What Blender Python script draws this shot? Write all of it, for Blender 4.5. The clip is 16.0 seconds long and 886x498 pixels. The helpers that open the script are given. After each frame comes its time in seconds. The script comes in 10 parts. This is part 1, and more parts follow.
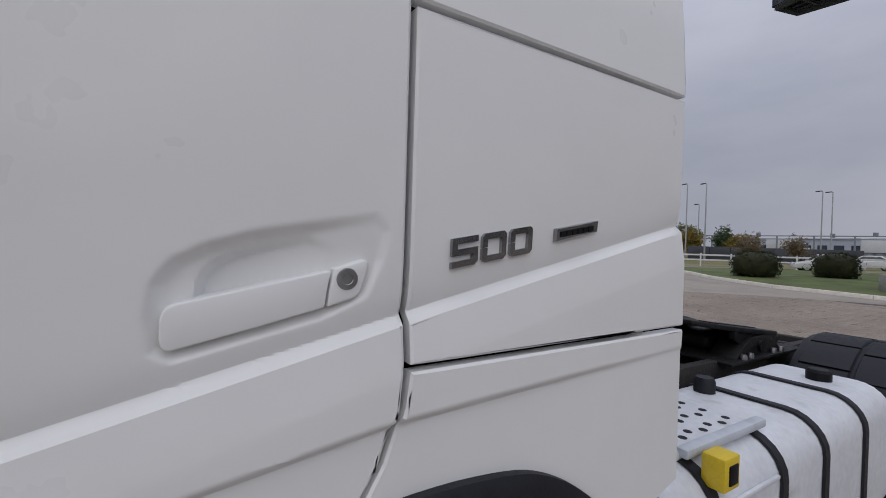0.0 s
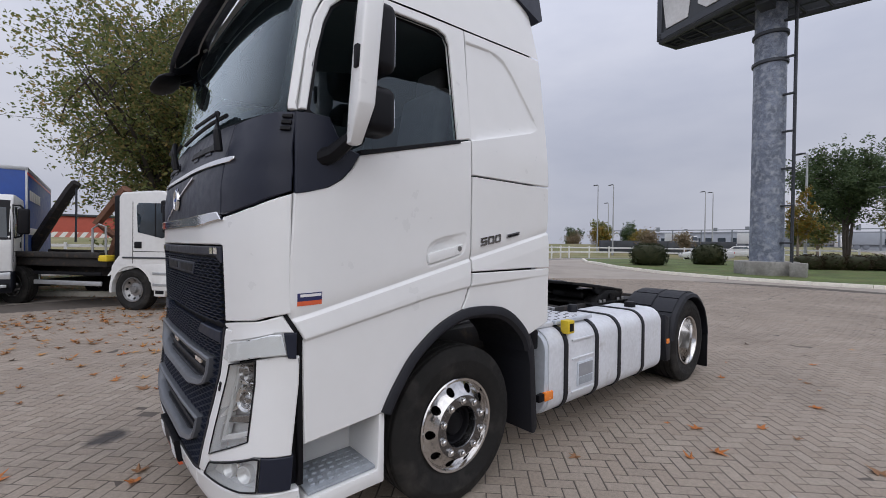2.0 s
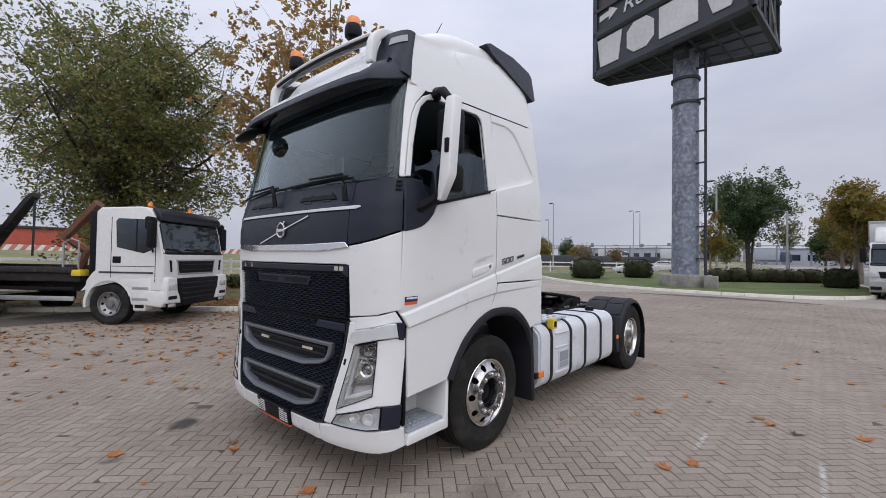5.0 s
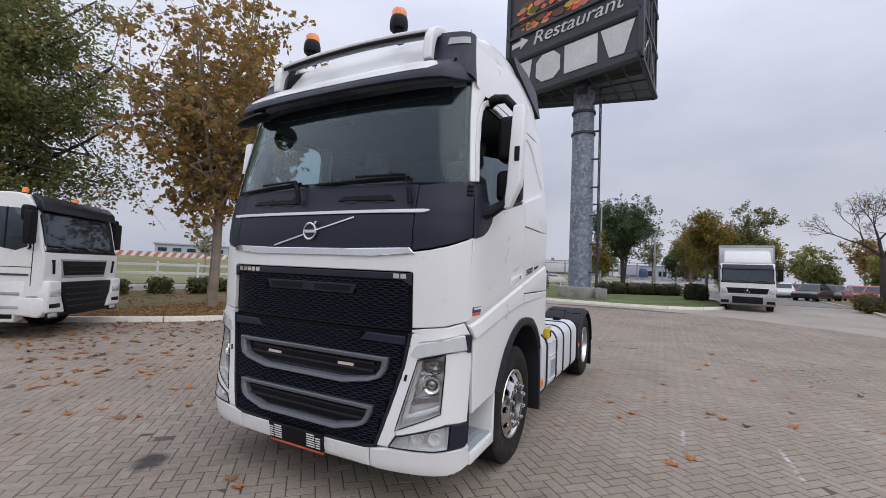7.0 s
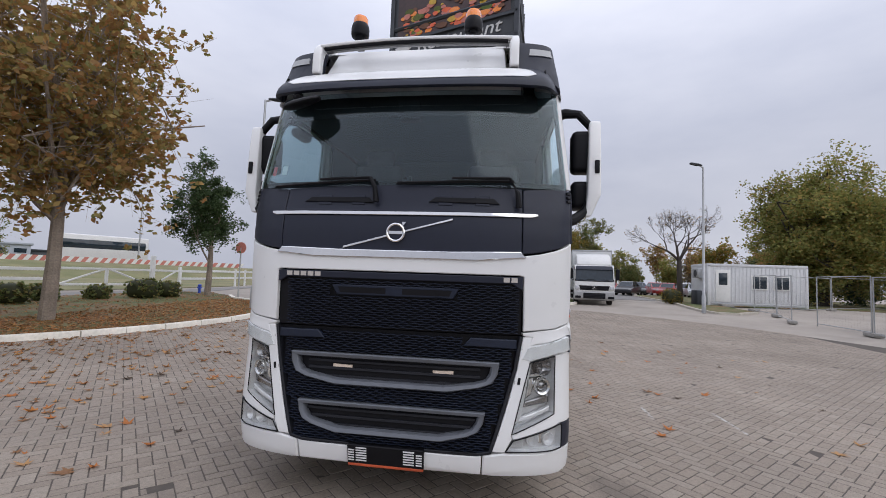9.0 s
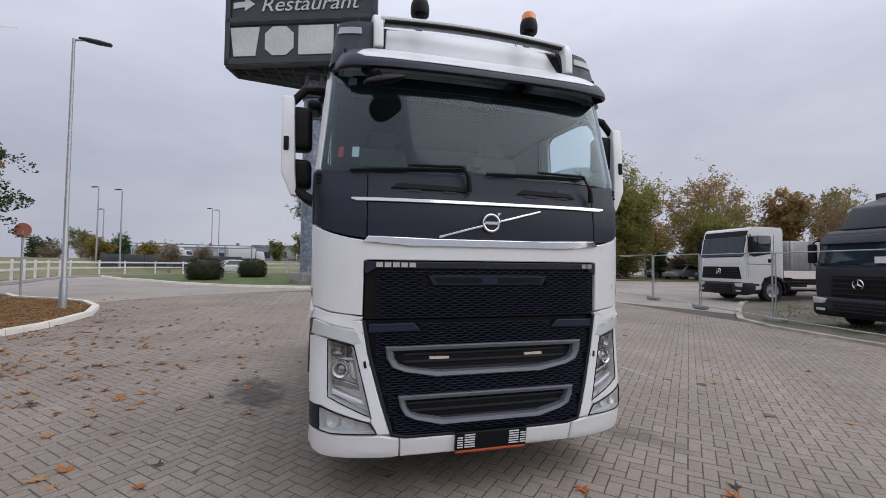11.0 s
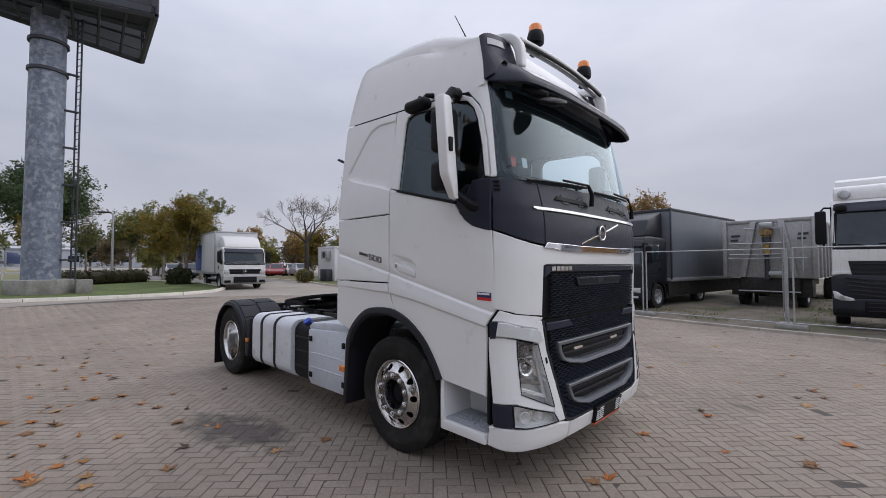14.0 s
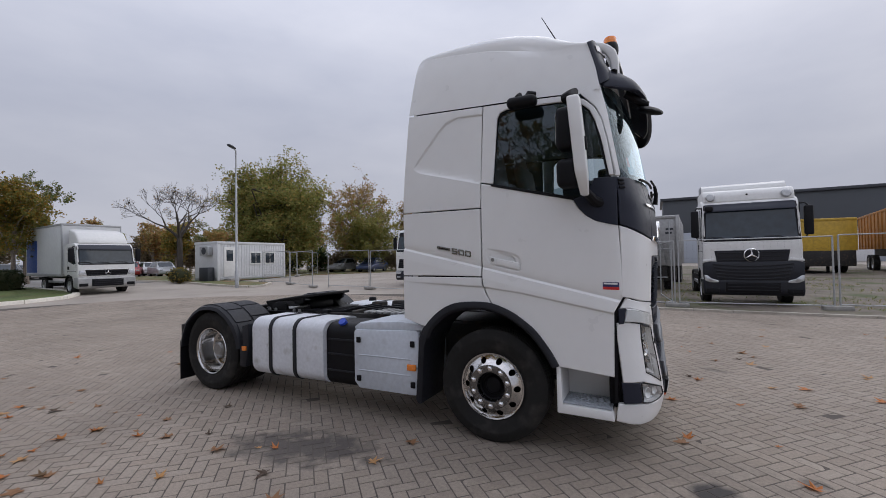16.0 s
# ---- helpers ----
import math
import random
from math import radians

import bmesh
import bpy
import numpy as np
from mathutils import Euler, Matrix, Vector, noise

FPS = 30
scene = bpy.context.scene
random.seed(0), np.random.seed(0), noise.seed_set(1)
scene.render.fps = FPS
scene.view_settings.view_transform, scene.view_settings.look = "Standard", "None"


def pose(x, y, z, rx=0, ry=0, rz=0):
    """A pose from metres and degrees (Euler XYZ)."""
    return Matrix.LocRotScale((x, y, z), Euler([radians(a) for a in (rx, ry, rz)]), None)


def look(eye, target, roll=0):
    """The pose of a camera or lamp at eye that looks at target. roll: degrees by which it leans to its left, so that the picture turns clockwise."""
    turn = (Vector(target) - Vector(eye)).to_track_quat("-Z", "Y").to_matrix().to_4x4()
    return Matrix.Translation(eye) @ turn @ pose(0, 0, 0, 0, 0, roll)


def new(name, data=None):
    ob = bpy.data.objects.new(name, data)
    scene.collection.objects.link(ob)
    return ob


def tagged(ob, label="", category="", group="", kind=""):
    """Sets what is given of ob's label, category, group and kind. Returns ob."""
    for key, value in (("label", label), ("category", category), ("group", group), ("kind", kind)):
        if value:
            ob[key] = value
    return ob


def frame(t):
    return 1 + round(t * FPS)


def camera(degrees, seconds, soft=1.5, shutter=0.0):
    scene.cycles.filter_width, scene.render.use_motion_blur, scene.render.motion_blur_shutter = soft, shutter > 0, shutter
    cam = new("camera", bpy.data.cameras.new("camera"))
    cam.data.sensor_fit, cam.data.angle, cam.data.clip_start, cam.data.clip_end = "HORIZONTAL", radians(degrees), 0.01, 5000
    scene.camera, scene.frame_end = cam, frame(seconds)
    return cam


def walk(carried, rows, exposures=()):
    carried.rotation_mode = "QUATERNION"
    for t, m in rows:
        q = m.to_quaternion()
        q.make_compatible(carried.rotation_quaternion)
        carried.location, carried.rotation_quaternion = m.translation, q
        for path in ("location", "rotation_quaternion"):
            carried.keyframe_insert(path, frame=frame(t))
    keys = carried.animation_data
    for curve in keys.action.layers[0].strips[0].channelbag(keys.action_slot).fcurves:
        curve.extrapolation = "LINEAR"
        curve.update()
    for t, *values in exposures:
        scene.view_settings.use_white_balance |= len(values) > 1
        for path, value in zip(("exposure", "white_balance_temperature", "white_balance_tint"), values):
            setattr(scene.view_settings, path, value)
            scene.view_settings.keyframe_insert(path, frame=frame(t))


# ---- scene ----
cam = camera(92.6, 16.0, 0.9)
PATH = [
    (0, (1.054, -1.894, 1.699), (2.095, -0.186, 1.679), 1.7),
    (0.5, (0.695, -2.332, 1.682), (1.799, -0.664, 1.663), 1.4),
    (1, (0.239, -2.707, 1.662), (1.462, -1.125, 1.629), 1.2),
    (1.5, (-0.156, -3.052, 1.68), (1.092, -1.489, 1.642), 0.9),
    (2, (-0.538, -3.191, 1.668), (0.768, -1.677, 1.645), 0.7),
    (2.5, (-0.822, -3.328, 1.695), (0.492, -1.821, 1.672), 0.7),
    (3, (-1.083, -3.513, 1.702), (0.269, -2.04, 1.682), 0.7),
    (5.3, (-1.924, -3.423, 1.705), (-0.397, -2.134, 1.766), 2.0),
    (5.5, (-1.969, -3.322, 1.687), (-0.413, -2.067, 1.75), 3.0),
    (6, (-2.054, -3.034, 1.681), (-0.424, -1.879, 1.763), 3.1),
    (6.5, (-2.262, -2.73, 1.678), (-0.549, -1.702, 1.776), 2.4),
    (7, (-2.439, -2.388, 1.669), (-0.668, -1.466, 1.771), 2.4),
    (7.5, (-2.526, -2.015, 1.665), (-0.69, -1.228, 1.774), 2.2),
    (8, (-2.731, -1.612, 1.659), (-0.835, -0.987, 1.777), 2.0),
    (8.5, (-2.817, -1.194, 1.624), (-0.873, -0.74, 1.747), 1.9),
    (9, (-2.942, -0.758, 1.625), (-0.967, -0.472, 1.758), 2.0),
    (9.5, (-3.043, -0.301, 1.636), (-1.048, -0.226, 1.76), 1.6),
    (9.7, (-3.026, -0.123, 1.618), (-1.03, -0.112, 1.737), 0.9),
    (11.8, (-2.693, 1.875, 1.63), (-0.887, 1.02, 1.715), 1.2),
    (12, (-2.6, 2.054, 1.606), (-0.832, 1.123, 1.7), 1.0),
    (12.5, (-2.368, 2.476, 1.626), (-0.689, 1.393, 1.72), 0.6),
    (13, (-2.144, 2.912, 1.648), (-0.553, 1.704, 1.739), 0.9),
    (13.5, (-1.858, 3.247, 1.638), (-0.365, 1.919, 1.727), 0.5),
    (14, (-1.624, 3.679, 1.648), (-0.243, 2.234, 1.724), -0.1),
    (14.5, (-1.287, 3.979, 1.636), (-0.003, 2.447, 1.695), -1.5),
    (15, (-0.898, 4.321, 1.65), (0.28, 2.705, 1.698), -1.6),
    (15.5, (-0.488, 4.61, 1.652), (0.544, 2.898, 1.698), -1.2),
    (16, (-0.035, 4.823, 1.663), (0.865, 3.037, 1.707), -1.1),
]
walk(cam, [(t, look(eye, target, roll)) for t, eye, target, roll in PATH], exposures=((0.0, -0.48), (0.5, -0.34), (1.0, -0.21), (2.0, -0.06), (3.0, 0.02), (5.5, 0.05), (8.0, 0.08), (9.5, 0.05), (12.0, -0.07), (14.5, -0.08), (16.0, -0.16)))

# ---- world and light ----
world = bpy.data.worlds.new("overcast")
scene.world = world
world.use_nodes = True
wn, wl = world.node_tree.nodes, world.node_tree.links
wn.clear()
w_out = wn.new("ShaderNodeOutputWorld")
w_bg = wn.new("ShaderNodeBackground")
w_sky = wn.new("ShaderNodeTexSky")
w_sky.sky_type = "NISHITA"
w_sky.sun_disc = False
w_sky.sun_elevation, w_sky.sun_rotation = radians(42), radians(214)
w_sky.air_density, w_sky.dust_density = 1.0, 3.0
w_co = wn.new("ShaderNodeTexCoord")
w_map = wn.new("ShaderNodeMapping")
w_map.inputs["Scale"].default_value = (1.2, 1.2, 3.4)
w_noise = wn.new("ShaderNodeTexNoise")
w_noise.inputs["Scale"].default_value = 1.3
w_noise.inputs["Detail"].default_value = 6.0
w_noise.inputs["Roughness"].default_value = 0.52
w_ramp = wn.new("ShaderNodeValToRGB")
w_ramp.color_ramp.elements[0].position, w_ramp.color_ramp.elements[1].position = 0.28, 0.74
w_ramp.color_ramp.elements[0].color = (4.62, 4.92, 6.08, 1)
w_ramp.color_ramp.elements[1].color = (6.85, 7.0, 7.95, 1)
w_mix = wn.new("ShaderNodeMix")
w_mix.data_type = "RGBA"
w_mix.inputs["Factor"].default_value = 0.97
w_bg.inputs["Strength"].default_value = 0.105
wl.new(w_co.outputs["Generated"], w_map.inputs["Vector"])
wl.new(w_map.outputs["Vector"], w_noise.inputs["Vector"])
wl.new(w_noise.outputs["Fac"], w_ramp.inputs["Fac"])
wl.new(w_sky.outputs["Color"], w_mix.inputs["A"])
wl.new(w_ramp.outputs["Color"], w_mix.inputs["B"])
w_sep = wn.new("ShaderNodeSeparateXYZ")
w_rise = wn.new("ShaderNodeMapRange")
w_rise.interpolation_type = "SMOOTHSTEP"
w_rise.inputs["From Min"].default_value, w_rise.inputs["From Max"].default_value = 0.0, 1.0
w_rise.inputs["To Min"].default_value, w_rise.inputs["To Max"].default_value = 0.80, 1.75
w_grade = wn.new("ShaderNodeMix")
w_grade.data_type, w_grade.blend_type = "RGBA", "MULTIPLY"
w_grade.inputs["Factor"].default_value = 1.0
wl.new(w_co.outputs["Generated"], w_sep.inputs[0])
wl.new(w_sep.outputs[2], w_rise.inputs["Value"])
wl.new(w_mix.outputs["Result"], w_grade.inputs["A"])
wl.new(w_rise.outputs["Result"], w_grade.inputs["B"])
wl.new(w_grade.outputs["Result"], w_bg.inputs["Color"])
wl.new(w_bg.outputs["Background"], w_out.inputs["Surface"])

sun = new("sun", bpy.data.lights.new("sun", "SUN"))
sun.data.energy, sun.data.angle, sun.data.color = 1.0, radians(80), (1.0, 0.98, 0.95)
sun.matrix_world = look((-13, -19, 21), (0, 0, 0))


# ---- materials ----
def mat(name, col, rough=0.5, metal=0.0, var=0.12, scale=6.0, bump=0.0, bscale=60.0, coat=0.0, spec=0.5, spots=None):
    """A surface with colour variation at two sizes, fine relief, and where asked stains in a second colour."""
    m = bpy.data.materials.new(name)
    m.use_nodes = True
    n, l = m.node_tree.nodes, m.node_tree.links
    b = n["Principled BSDF"]
    b.inputs["Metallic"].default_value = metal
    b.inputs["Specular IOR Level"].default_value = spec
    b.inputs["Coat Weight"].default_value = coat
    b.inputs["Coat Roughness"].default_value = 0.08
    co = n.new("ShaderNodeTexCoord")
    big, small = n.new("ShaderNodeTexNoise"), n.new("ShaderNodeTexNoise")
    big.inputs["Scale"].default_value, big.inputs["Detail"].default_value = scale * 0.25, 5.0
    small.inputs["Scale"].default_value, small.inputs["Detail"].default_value = scale * 3.0, 4.0
    l.new(co.outputs["Object"], big.inputs["Vector"])
    l.new(co.outputs["Object"], small.inputs["Vector"])
    add = n.new("ShaderNodeMath")
    add.operation = "ADD"
    l.new(big.outputs["Fac"], add.inputs[0])
    l.new(small.outputs["Fac"], add.inputs[1])
    rng = n.new("ShaderNodeMapRange")
    rng.inputs["From Min"].default_value, rng.inputs["From Max"].default_value = 0.7, 1.3
    rng.inputs["To Min"].default_value, rng.inputs["To Max"].default_value = 1 - var, 1 + var
    l.new(add.outputs[0], rng.inputs["Value"])
    mul = n.new("ShaderNodeMix")
    mul.data_type, mul.blend_type = "RGBA", "MULTIPLY"
    mul.inputs["Factor"].default_value = 1.0
    mul.inputs["A"].default_value = (*col, 1)
    l.new(rng.outputs["Result"], mul.inputs["B"])
    out = mul.outputs["Result"]
    if spots:
        scol, sscale, lo, hi = spots
        sp = n.new("ShaderNodeTexNoise")
        sp.inputs["Scale"].default_value, sp.inputs["Detail"].default_value = sscale, 6.0
        l.new(co.outputs["Object"], sp.inputs["Vector"])
        sr = n.new("ShaderNodeMapRange")
        sr.inputs["From Min"].default_value, sr.inputs["From Max"].default_value = lo, hi
        l.new(sp.outputs["Fac"], sr.inputs["Value"])
        mx = n.new("ShaderNodeMix")
        mx.data_type = "RGBA"
        mx.inputs["B"].default_value = (*scol, 1)
        l.new(sr.outputs["Result"], mx.inputs["Factor"])
        l.new(out, mx.inputs["A"])
        out = mx.outputs["Result"]
    l.new(out, b.inputs["Base Color"])
    rr = n.new("ShaderNodeMapRange")
    rr.inputs["From Min"].default_value, rr.inputs["From Max"].default_value = 0.3, 0.7
    rr.inputs["To Min"].default_value, rr.inputs["To Max"].default_value = max(0.02, rough * 0.85), min(1.0, rough * 1.15)
    l.new(small.outputs["Fac"], rr.inputs["Value"])
    l.new(rr.outputs["Result"], b.inputs["Roughness"])
    if bump:
        bn = n.new("ShaderNodeTexNoise")
        bn.inputs["Scale"].default_value, bn.inputs["Detail"].default_value = bscale, 4.0
        l.new(co.outputs["Object"], bn.inputs["Vector"])
        bp = n.new("ShaderNodeBump")
        bp.inputs["Strength"].default_value, bp.inputs["Distance"].default_value = bump, 0.01
        l.new(bn.outputs["Fac"], bp.inputs["Height"])
        l.new(bp.outputs["Normal"], b.inputs["Normal"])
    return m


def glass(name, tint, gloss=(1.0, 1.0, 1.0), ior=1.85, dust=0.0, fall=5.0):
    """A thin pane: clear with a tint, and a Fresnel gloss."""
    m = bpy.data.materials.new(name)
    m.use_nodes = True
    n, l = m.node_tree.nodes, m.node_tree.links
    n.remove(n["Principled BSDF"])
    tr, gl, lw, mx, pw, sc = (n.new(k) for k in ("ShaderNodeBsdfTransparent", "ShaderNodeBsdfGlossy", "ShaderNodeLayerWeight", "ShaderNodeMixShader", "ShaderNodeMath", "ShaderNodeMapRange"))
    tr.inputs["Color"].default_value = (*tint, 1)
    gl.inputs["Roughness"].default_value = 0.01
    gl.inputs["Color"].default_value = (*gloss, 1)
    lw.inputs["Blend"].default_value = 0.5
    pw.operation = "POWER"
    pw.inputs[1].default_value = fall
    sc.inputs["To Min"].default_value, sc.inputs["To Max"].default_value = ((ior - 1) / (ior + 1)) ** 2, 1.0
    l.new(lw.outputs["Facing"], pw.inputs[0])
    l.new(pw.outputs[0], sc.inputs["Value"])
    l.new(sc.outputs["Result"], mx.inputs[0])
    l.new(tr.outputs[0], mx.inputs[1])
    l.new(gl.outputs[0], mx.inputs[2])
    out = mx.outputs[0]
    if dust:
        df, m2 = n.new("ShaderNodeBsdfDiffuse"), n.new("ShaderNodeMixShader")
        df.inputs["Color"].default_value = (0.5, 0.6, 0.62, 1)
        m2.inputs[0].default_value = dust
        l.new(out, m2.inputs[1])
        l.new(df.outputs[0], m2.inputs[2])
        out = m2.outputs[0]
    l.new(out, n["Material Output"].inputs["Surface"])
    return m


def sheer(name, col, alpha):
    """Leafy or wiry stuff as a plain two-sided diffuse with some light let through."""
    m = bpy.data.materials.new(name)
    m.use_nodes = True
    n, l = m.node_tree.nodes, m.node_tree.links
    b = n["Principled BSDF"]
    b.inputs["Roughness"].default_value = 0.6
    b.inputs["Specular IOR Level"].default_value = 0.25
    geo = n.new("ShaderNodeNewGeometry")
    ramp = n.new("ShaderNodeValToRGB")
    e = ramp.color_ramp.elements
    e[0].color, e[1].color = (*col[0], 1), (*col[-1], 1)
    for i, c in enumerate(col[1:-1]):
        e.new((i + 1) / (len(col) - 1)).color = (*c, 1)
    l.new(geo.outputs["Random Per Island"], ramp.inputs["Fac"])
    l.new(ramp.outputs["Color"], b.inputs["Base Color"])
    tl = n.new("ShaderNodeBsdfTranslucent")
    mx = n.new("ShaderNodeMixShader")
    mx.inputs[0].default_value = alpha
    l.new(ramp.outputs["Color"], tl.inputs["Color"])
    l.new(b.outputs[0], mx.inputs[1])
    l.new(tl.outputs[0], mx.inputs[2])
    l.new(mx.outputs[0], n["Material Output"].inputs["Surface"])
    return m


PAINT = mat("white_paint", (0.788, 0.792, 0.790), 0.32, var=0.02, scale=2.0, coat=0.35)
PAINT_OLD = mat("aged_white_paint", (0.70, 0.70, 0.69), 0.4, var=0.06, scale=3.0, coat=0.2)
DARKGREY = mat("dark_grey_plastic", (0.016, 0.019, 0.033), 0.42, var=0.08, bump=0.05, bscale=300, spec=0.33)
BLACK = mat("black_plastic", (0.006, 0.006, 0.008), 0.5, var=0.15, bump=0.06, bscale=200, spec=0.2)
BLACKWEAR = mat("worn_black_plastic", (0.013, 0.014, 0.019), 0.55, var=0.25, scale=10, bump=0.1, bscale=120, spec=0.35)
UNDER = mat("dirty_chassis_paint", (0.016, 0.014, 0.013), 0.7, var=0.4, scale=14, bump=0.3, bscale=60, spots=((0.07, 0.045, 0.03), 9.0, 0.55, 0.75))
CHROME = mat("chrome", (0.78, 0.78, 0.78), 0.10, 1.0, var=0.04)
ALLOY = mat("polished_alloy", (0.62, 0.61, 0.60), 0.13, 1.0, var=0.12, scale=16, bump=0.04, bscale=60)
DARKCHROME = mat("dark_chrome", (0.30, 0.30, 0.31), 0.2, 1.0, var=0.1)
STEEL = mat("dull_steel", (0.33, 0.33, 0.33), 0.42, 1.0, var=0.2, scale=20)
GREYALU = mat("dull_aluminium_body", (0.36, 0.36, 0.36), 0.45, 0.5, var=0.2, scale=3)
GREASE = mat("greasy_black_steel", (0.006, 0.006, 0.0065), 0.55, var=0.4, scale=18, bump=0.35, bscale=45, spec=0.25, spots=((0.035, 0.028, 0.022), 12.0, 0.6, 0.8))
RUBBER = mat("tyre_rubber", (0.014, 0.0135, 0.013), 0.8, var=0.3, scale=10, bump=0.2, bscale=150, spec=0.3, spots=((0.05, 0.046, 0.042), 6.0, 0.52, 0.8))
TANKPAINT = mat("white_tank_paint", (0.67, 0.69, 0.73), 0.42, var=0.1, scale=10, bump=0.08, bscale=30, spots=((0.40, 0.39, 0.37), 7.0, 0.6, 0.85))
BOXGREY = mat("pale_grey_plastic", (0.57, 0.61, 0.67), 0.5, var=0.1, scale=8, spots=((0.33, 0.33, 0.33), 6.0, 0.62, 0.85))
TREAD = mat("grey_blue_step_plate", (0.34, 0.37, 0.41), 0.5, var=0.15, scale=20, bump=0.2)
SILVERBAR = mat("silver_grey_trim", (0.135, 0.145, 0.165), 0.4, 0.25, var=0.08, bump=0.04, bscale=300)
ORANGE = mat("amber_lens", (0.85, 0.24, 0.03), 0.25, var=0.08, coat=0.5)
RED = mat("red_plastic", (0.55, 0.03, 0.03), 0.35, var=0.1)
REDORANGE = mat("orange_red_strip", (0.72, 0.13, 0.05), 0.5, var=0.1)
YELLOW = mat("yellow_plastic", (0.72, 0.52, 0.03), 0.5, var=0.1, scale=30)
BLUE = mat("blue_plastic", (0.03, 0.08, 0.5), 0.45, var=0.1)
NAVY = mat("navy_print", (0.03, 0.035, 0.12), 0.4, var=0.08)
WHITEPRINT = mat("white_print", (0.75, 0.75, 0.75), 0.5, var=0.05)
WARM = mat("pale_amber_lens", (0.75, 0.62, 0.5), 0.25, var=0.08, coat=0.5)
DAYLAMP = mat("day_lamp_insert", (0.70, 0.72, 0.74), 0.25, 0.0, var=0.05, scale=4, coat=0.5)
SMOKED = mat("smoked_lens", (0.34, 0.35, 0.36), 0.2, var=0.05, coat=0.5)
LAMPGREY = mat("lamp_light_guide", (0.52, 0.53, 0.54), 0.35, var=0.06, scale=10)
LENSIN = mat("lamp_reflector", (0.72, 0.73, 0.75), 0.22, 0.35, var=0.06, scale=8)
# rim alloy darkened in colour for the shaded ring round the nuts
SHADEDALLOY = mat("shaded_alloy", (0.20, 0.20, 0.205), 0.25, 1.0, var=0.15, scale=14)
GLASS = glass("windscreen_glass", (0.60, 0.76, 0.80), (0.84, 0.95, 1.0), 1.62, 0.008, 3.0)
SIDEGLASS = glass("side_glass", (0.44, 0.52, 0.54), (0.80, 0.92, 1.0), 1.75)
LENS = glass("lamp_lens", (0.95, 0.96, 0.95))
MIRROR = mat("mirror_glass", (0.8, 0.82, 0.84), 0.02, 1.0, var=0.0)
INTERIOR = mat("grey_cab_lining", (0.055, 0.078, 0.088), 0.8, var=0.2)
GRILLE = mat("charcoal_grille_plastic", (0.013, 0.018, 0.034), 0.45, var=0.12, spec=0.3)
BEIGE = mat("grey_seat_cloth", (0.16, 0.16, 0.17), 0.9, var=0.2, bump=0.2)
DASH = mat("dark_dashboard", (0.018, 0.018, 0.02), 0.6, var=0.2)


# ---- mesh helpers ----
def lerp(table, v):
    """Piecewise linear lookup in rows of (key, value)."""
    ks, vs = zip(*table)
    return float(np.interp(v, ks, vs))


def spline(pts, n=4):
    """A smooth line through points, n steps between each two."""
    out = []
    for i in range(len(pts) - 1):
        p0, p1, p2, p3 = (np.array(pts[min(max(i + k, 0), len(pts) - 1)], float) for k in (-1, 0, 1, 2))
        for j in range(n):
            t = j / n
            out.append(tuple(0.5 * (2 * p1 + (p2 - p0) * t + (2 * p0 - 5 * p1 + 4 * p2 - p3) * t * t + (3 * p1 - p0 - 3 * p2 + p3) * t ** 3)))
    return out + [tuple(pts[-1])]


def finish(bm, name, m, parent=None, label="", angle=32, recalc=True):
    if recalc:
        bmesh.ops.recalc_face_normals(bm, faces=bm.faces[:])
    me = bpy.data.meshes.new(name)
    bm.to_mesh(me)
    bm.free()
    for p in me.polygons:
        p.use_smooth = True
    me.set_sharp_from_angle(angle=radians(angle))
    me.materials.append(m)
    ob = new(name, me)
    if parent:
        ob.parent = parent
    if label:
        ob["label"] = label
    return ob


def part(name, bm, m, parent, label="", angle=32, recalc=True):
    return finish(bm, name, m, parent, label, angle, recalc)


def thing(name, at, label, category, group="", kind="", turn=0.0):
    ob = new(name)
    ob.matrix_world = pose(*at, 0, 0, turn)
    ob.empty_display_size = 0.2
    return tagged(ob, label, category, group, kind)


def box(lo, hi, bevel=0.0, segs=2, bm=None):
    own = bmesh.new()
    c = [(a + b) / 2 for a, b in zip(lo, hi)]
    s = [abs(b - a) for a, b in zip(lo, hi)]
    bmesh.ops.create_cube(own, size=1, matrix=Matrix.Translation(c) @ Matrix.Diagonal((*s, 1)))
    if bevel:
        bmesh.ops.bevel(own, geom=own.edges[:], offset=min(bevel, min(s) * 0.45), segments=segs, affect="EDGES", profile=0.5)
    return own if bm is None else merge(bm, own)


def merge(bm, other, m=None):
    """Adds other to bm (moved by m) and frees it."""
    if m is not None:
        other.transform(m)
    vs = [bm.verts.new(v.co) for v in other.verts]
    other.verts.index_update()
    for f in other.faces:
        try:
            bm.faces.new([vs[v.index] for v in f.verts])
        except ValueError:
            pass
    other.free()
    return bm


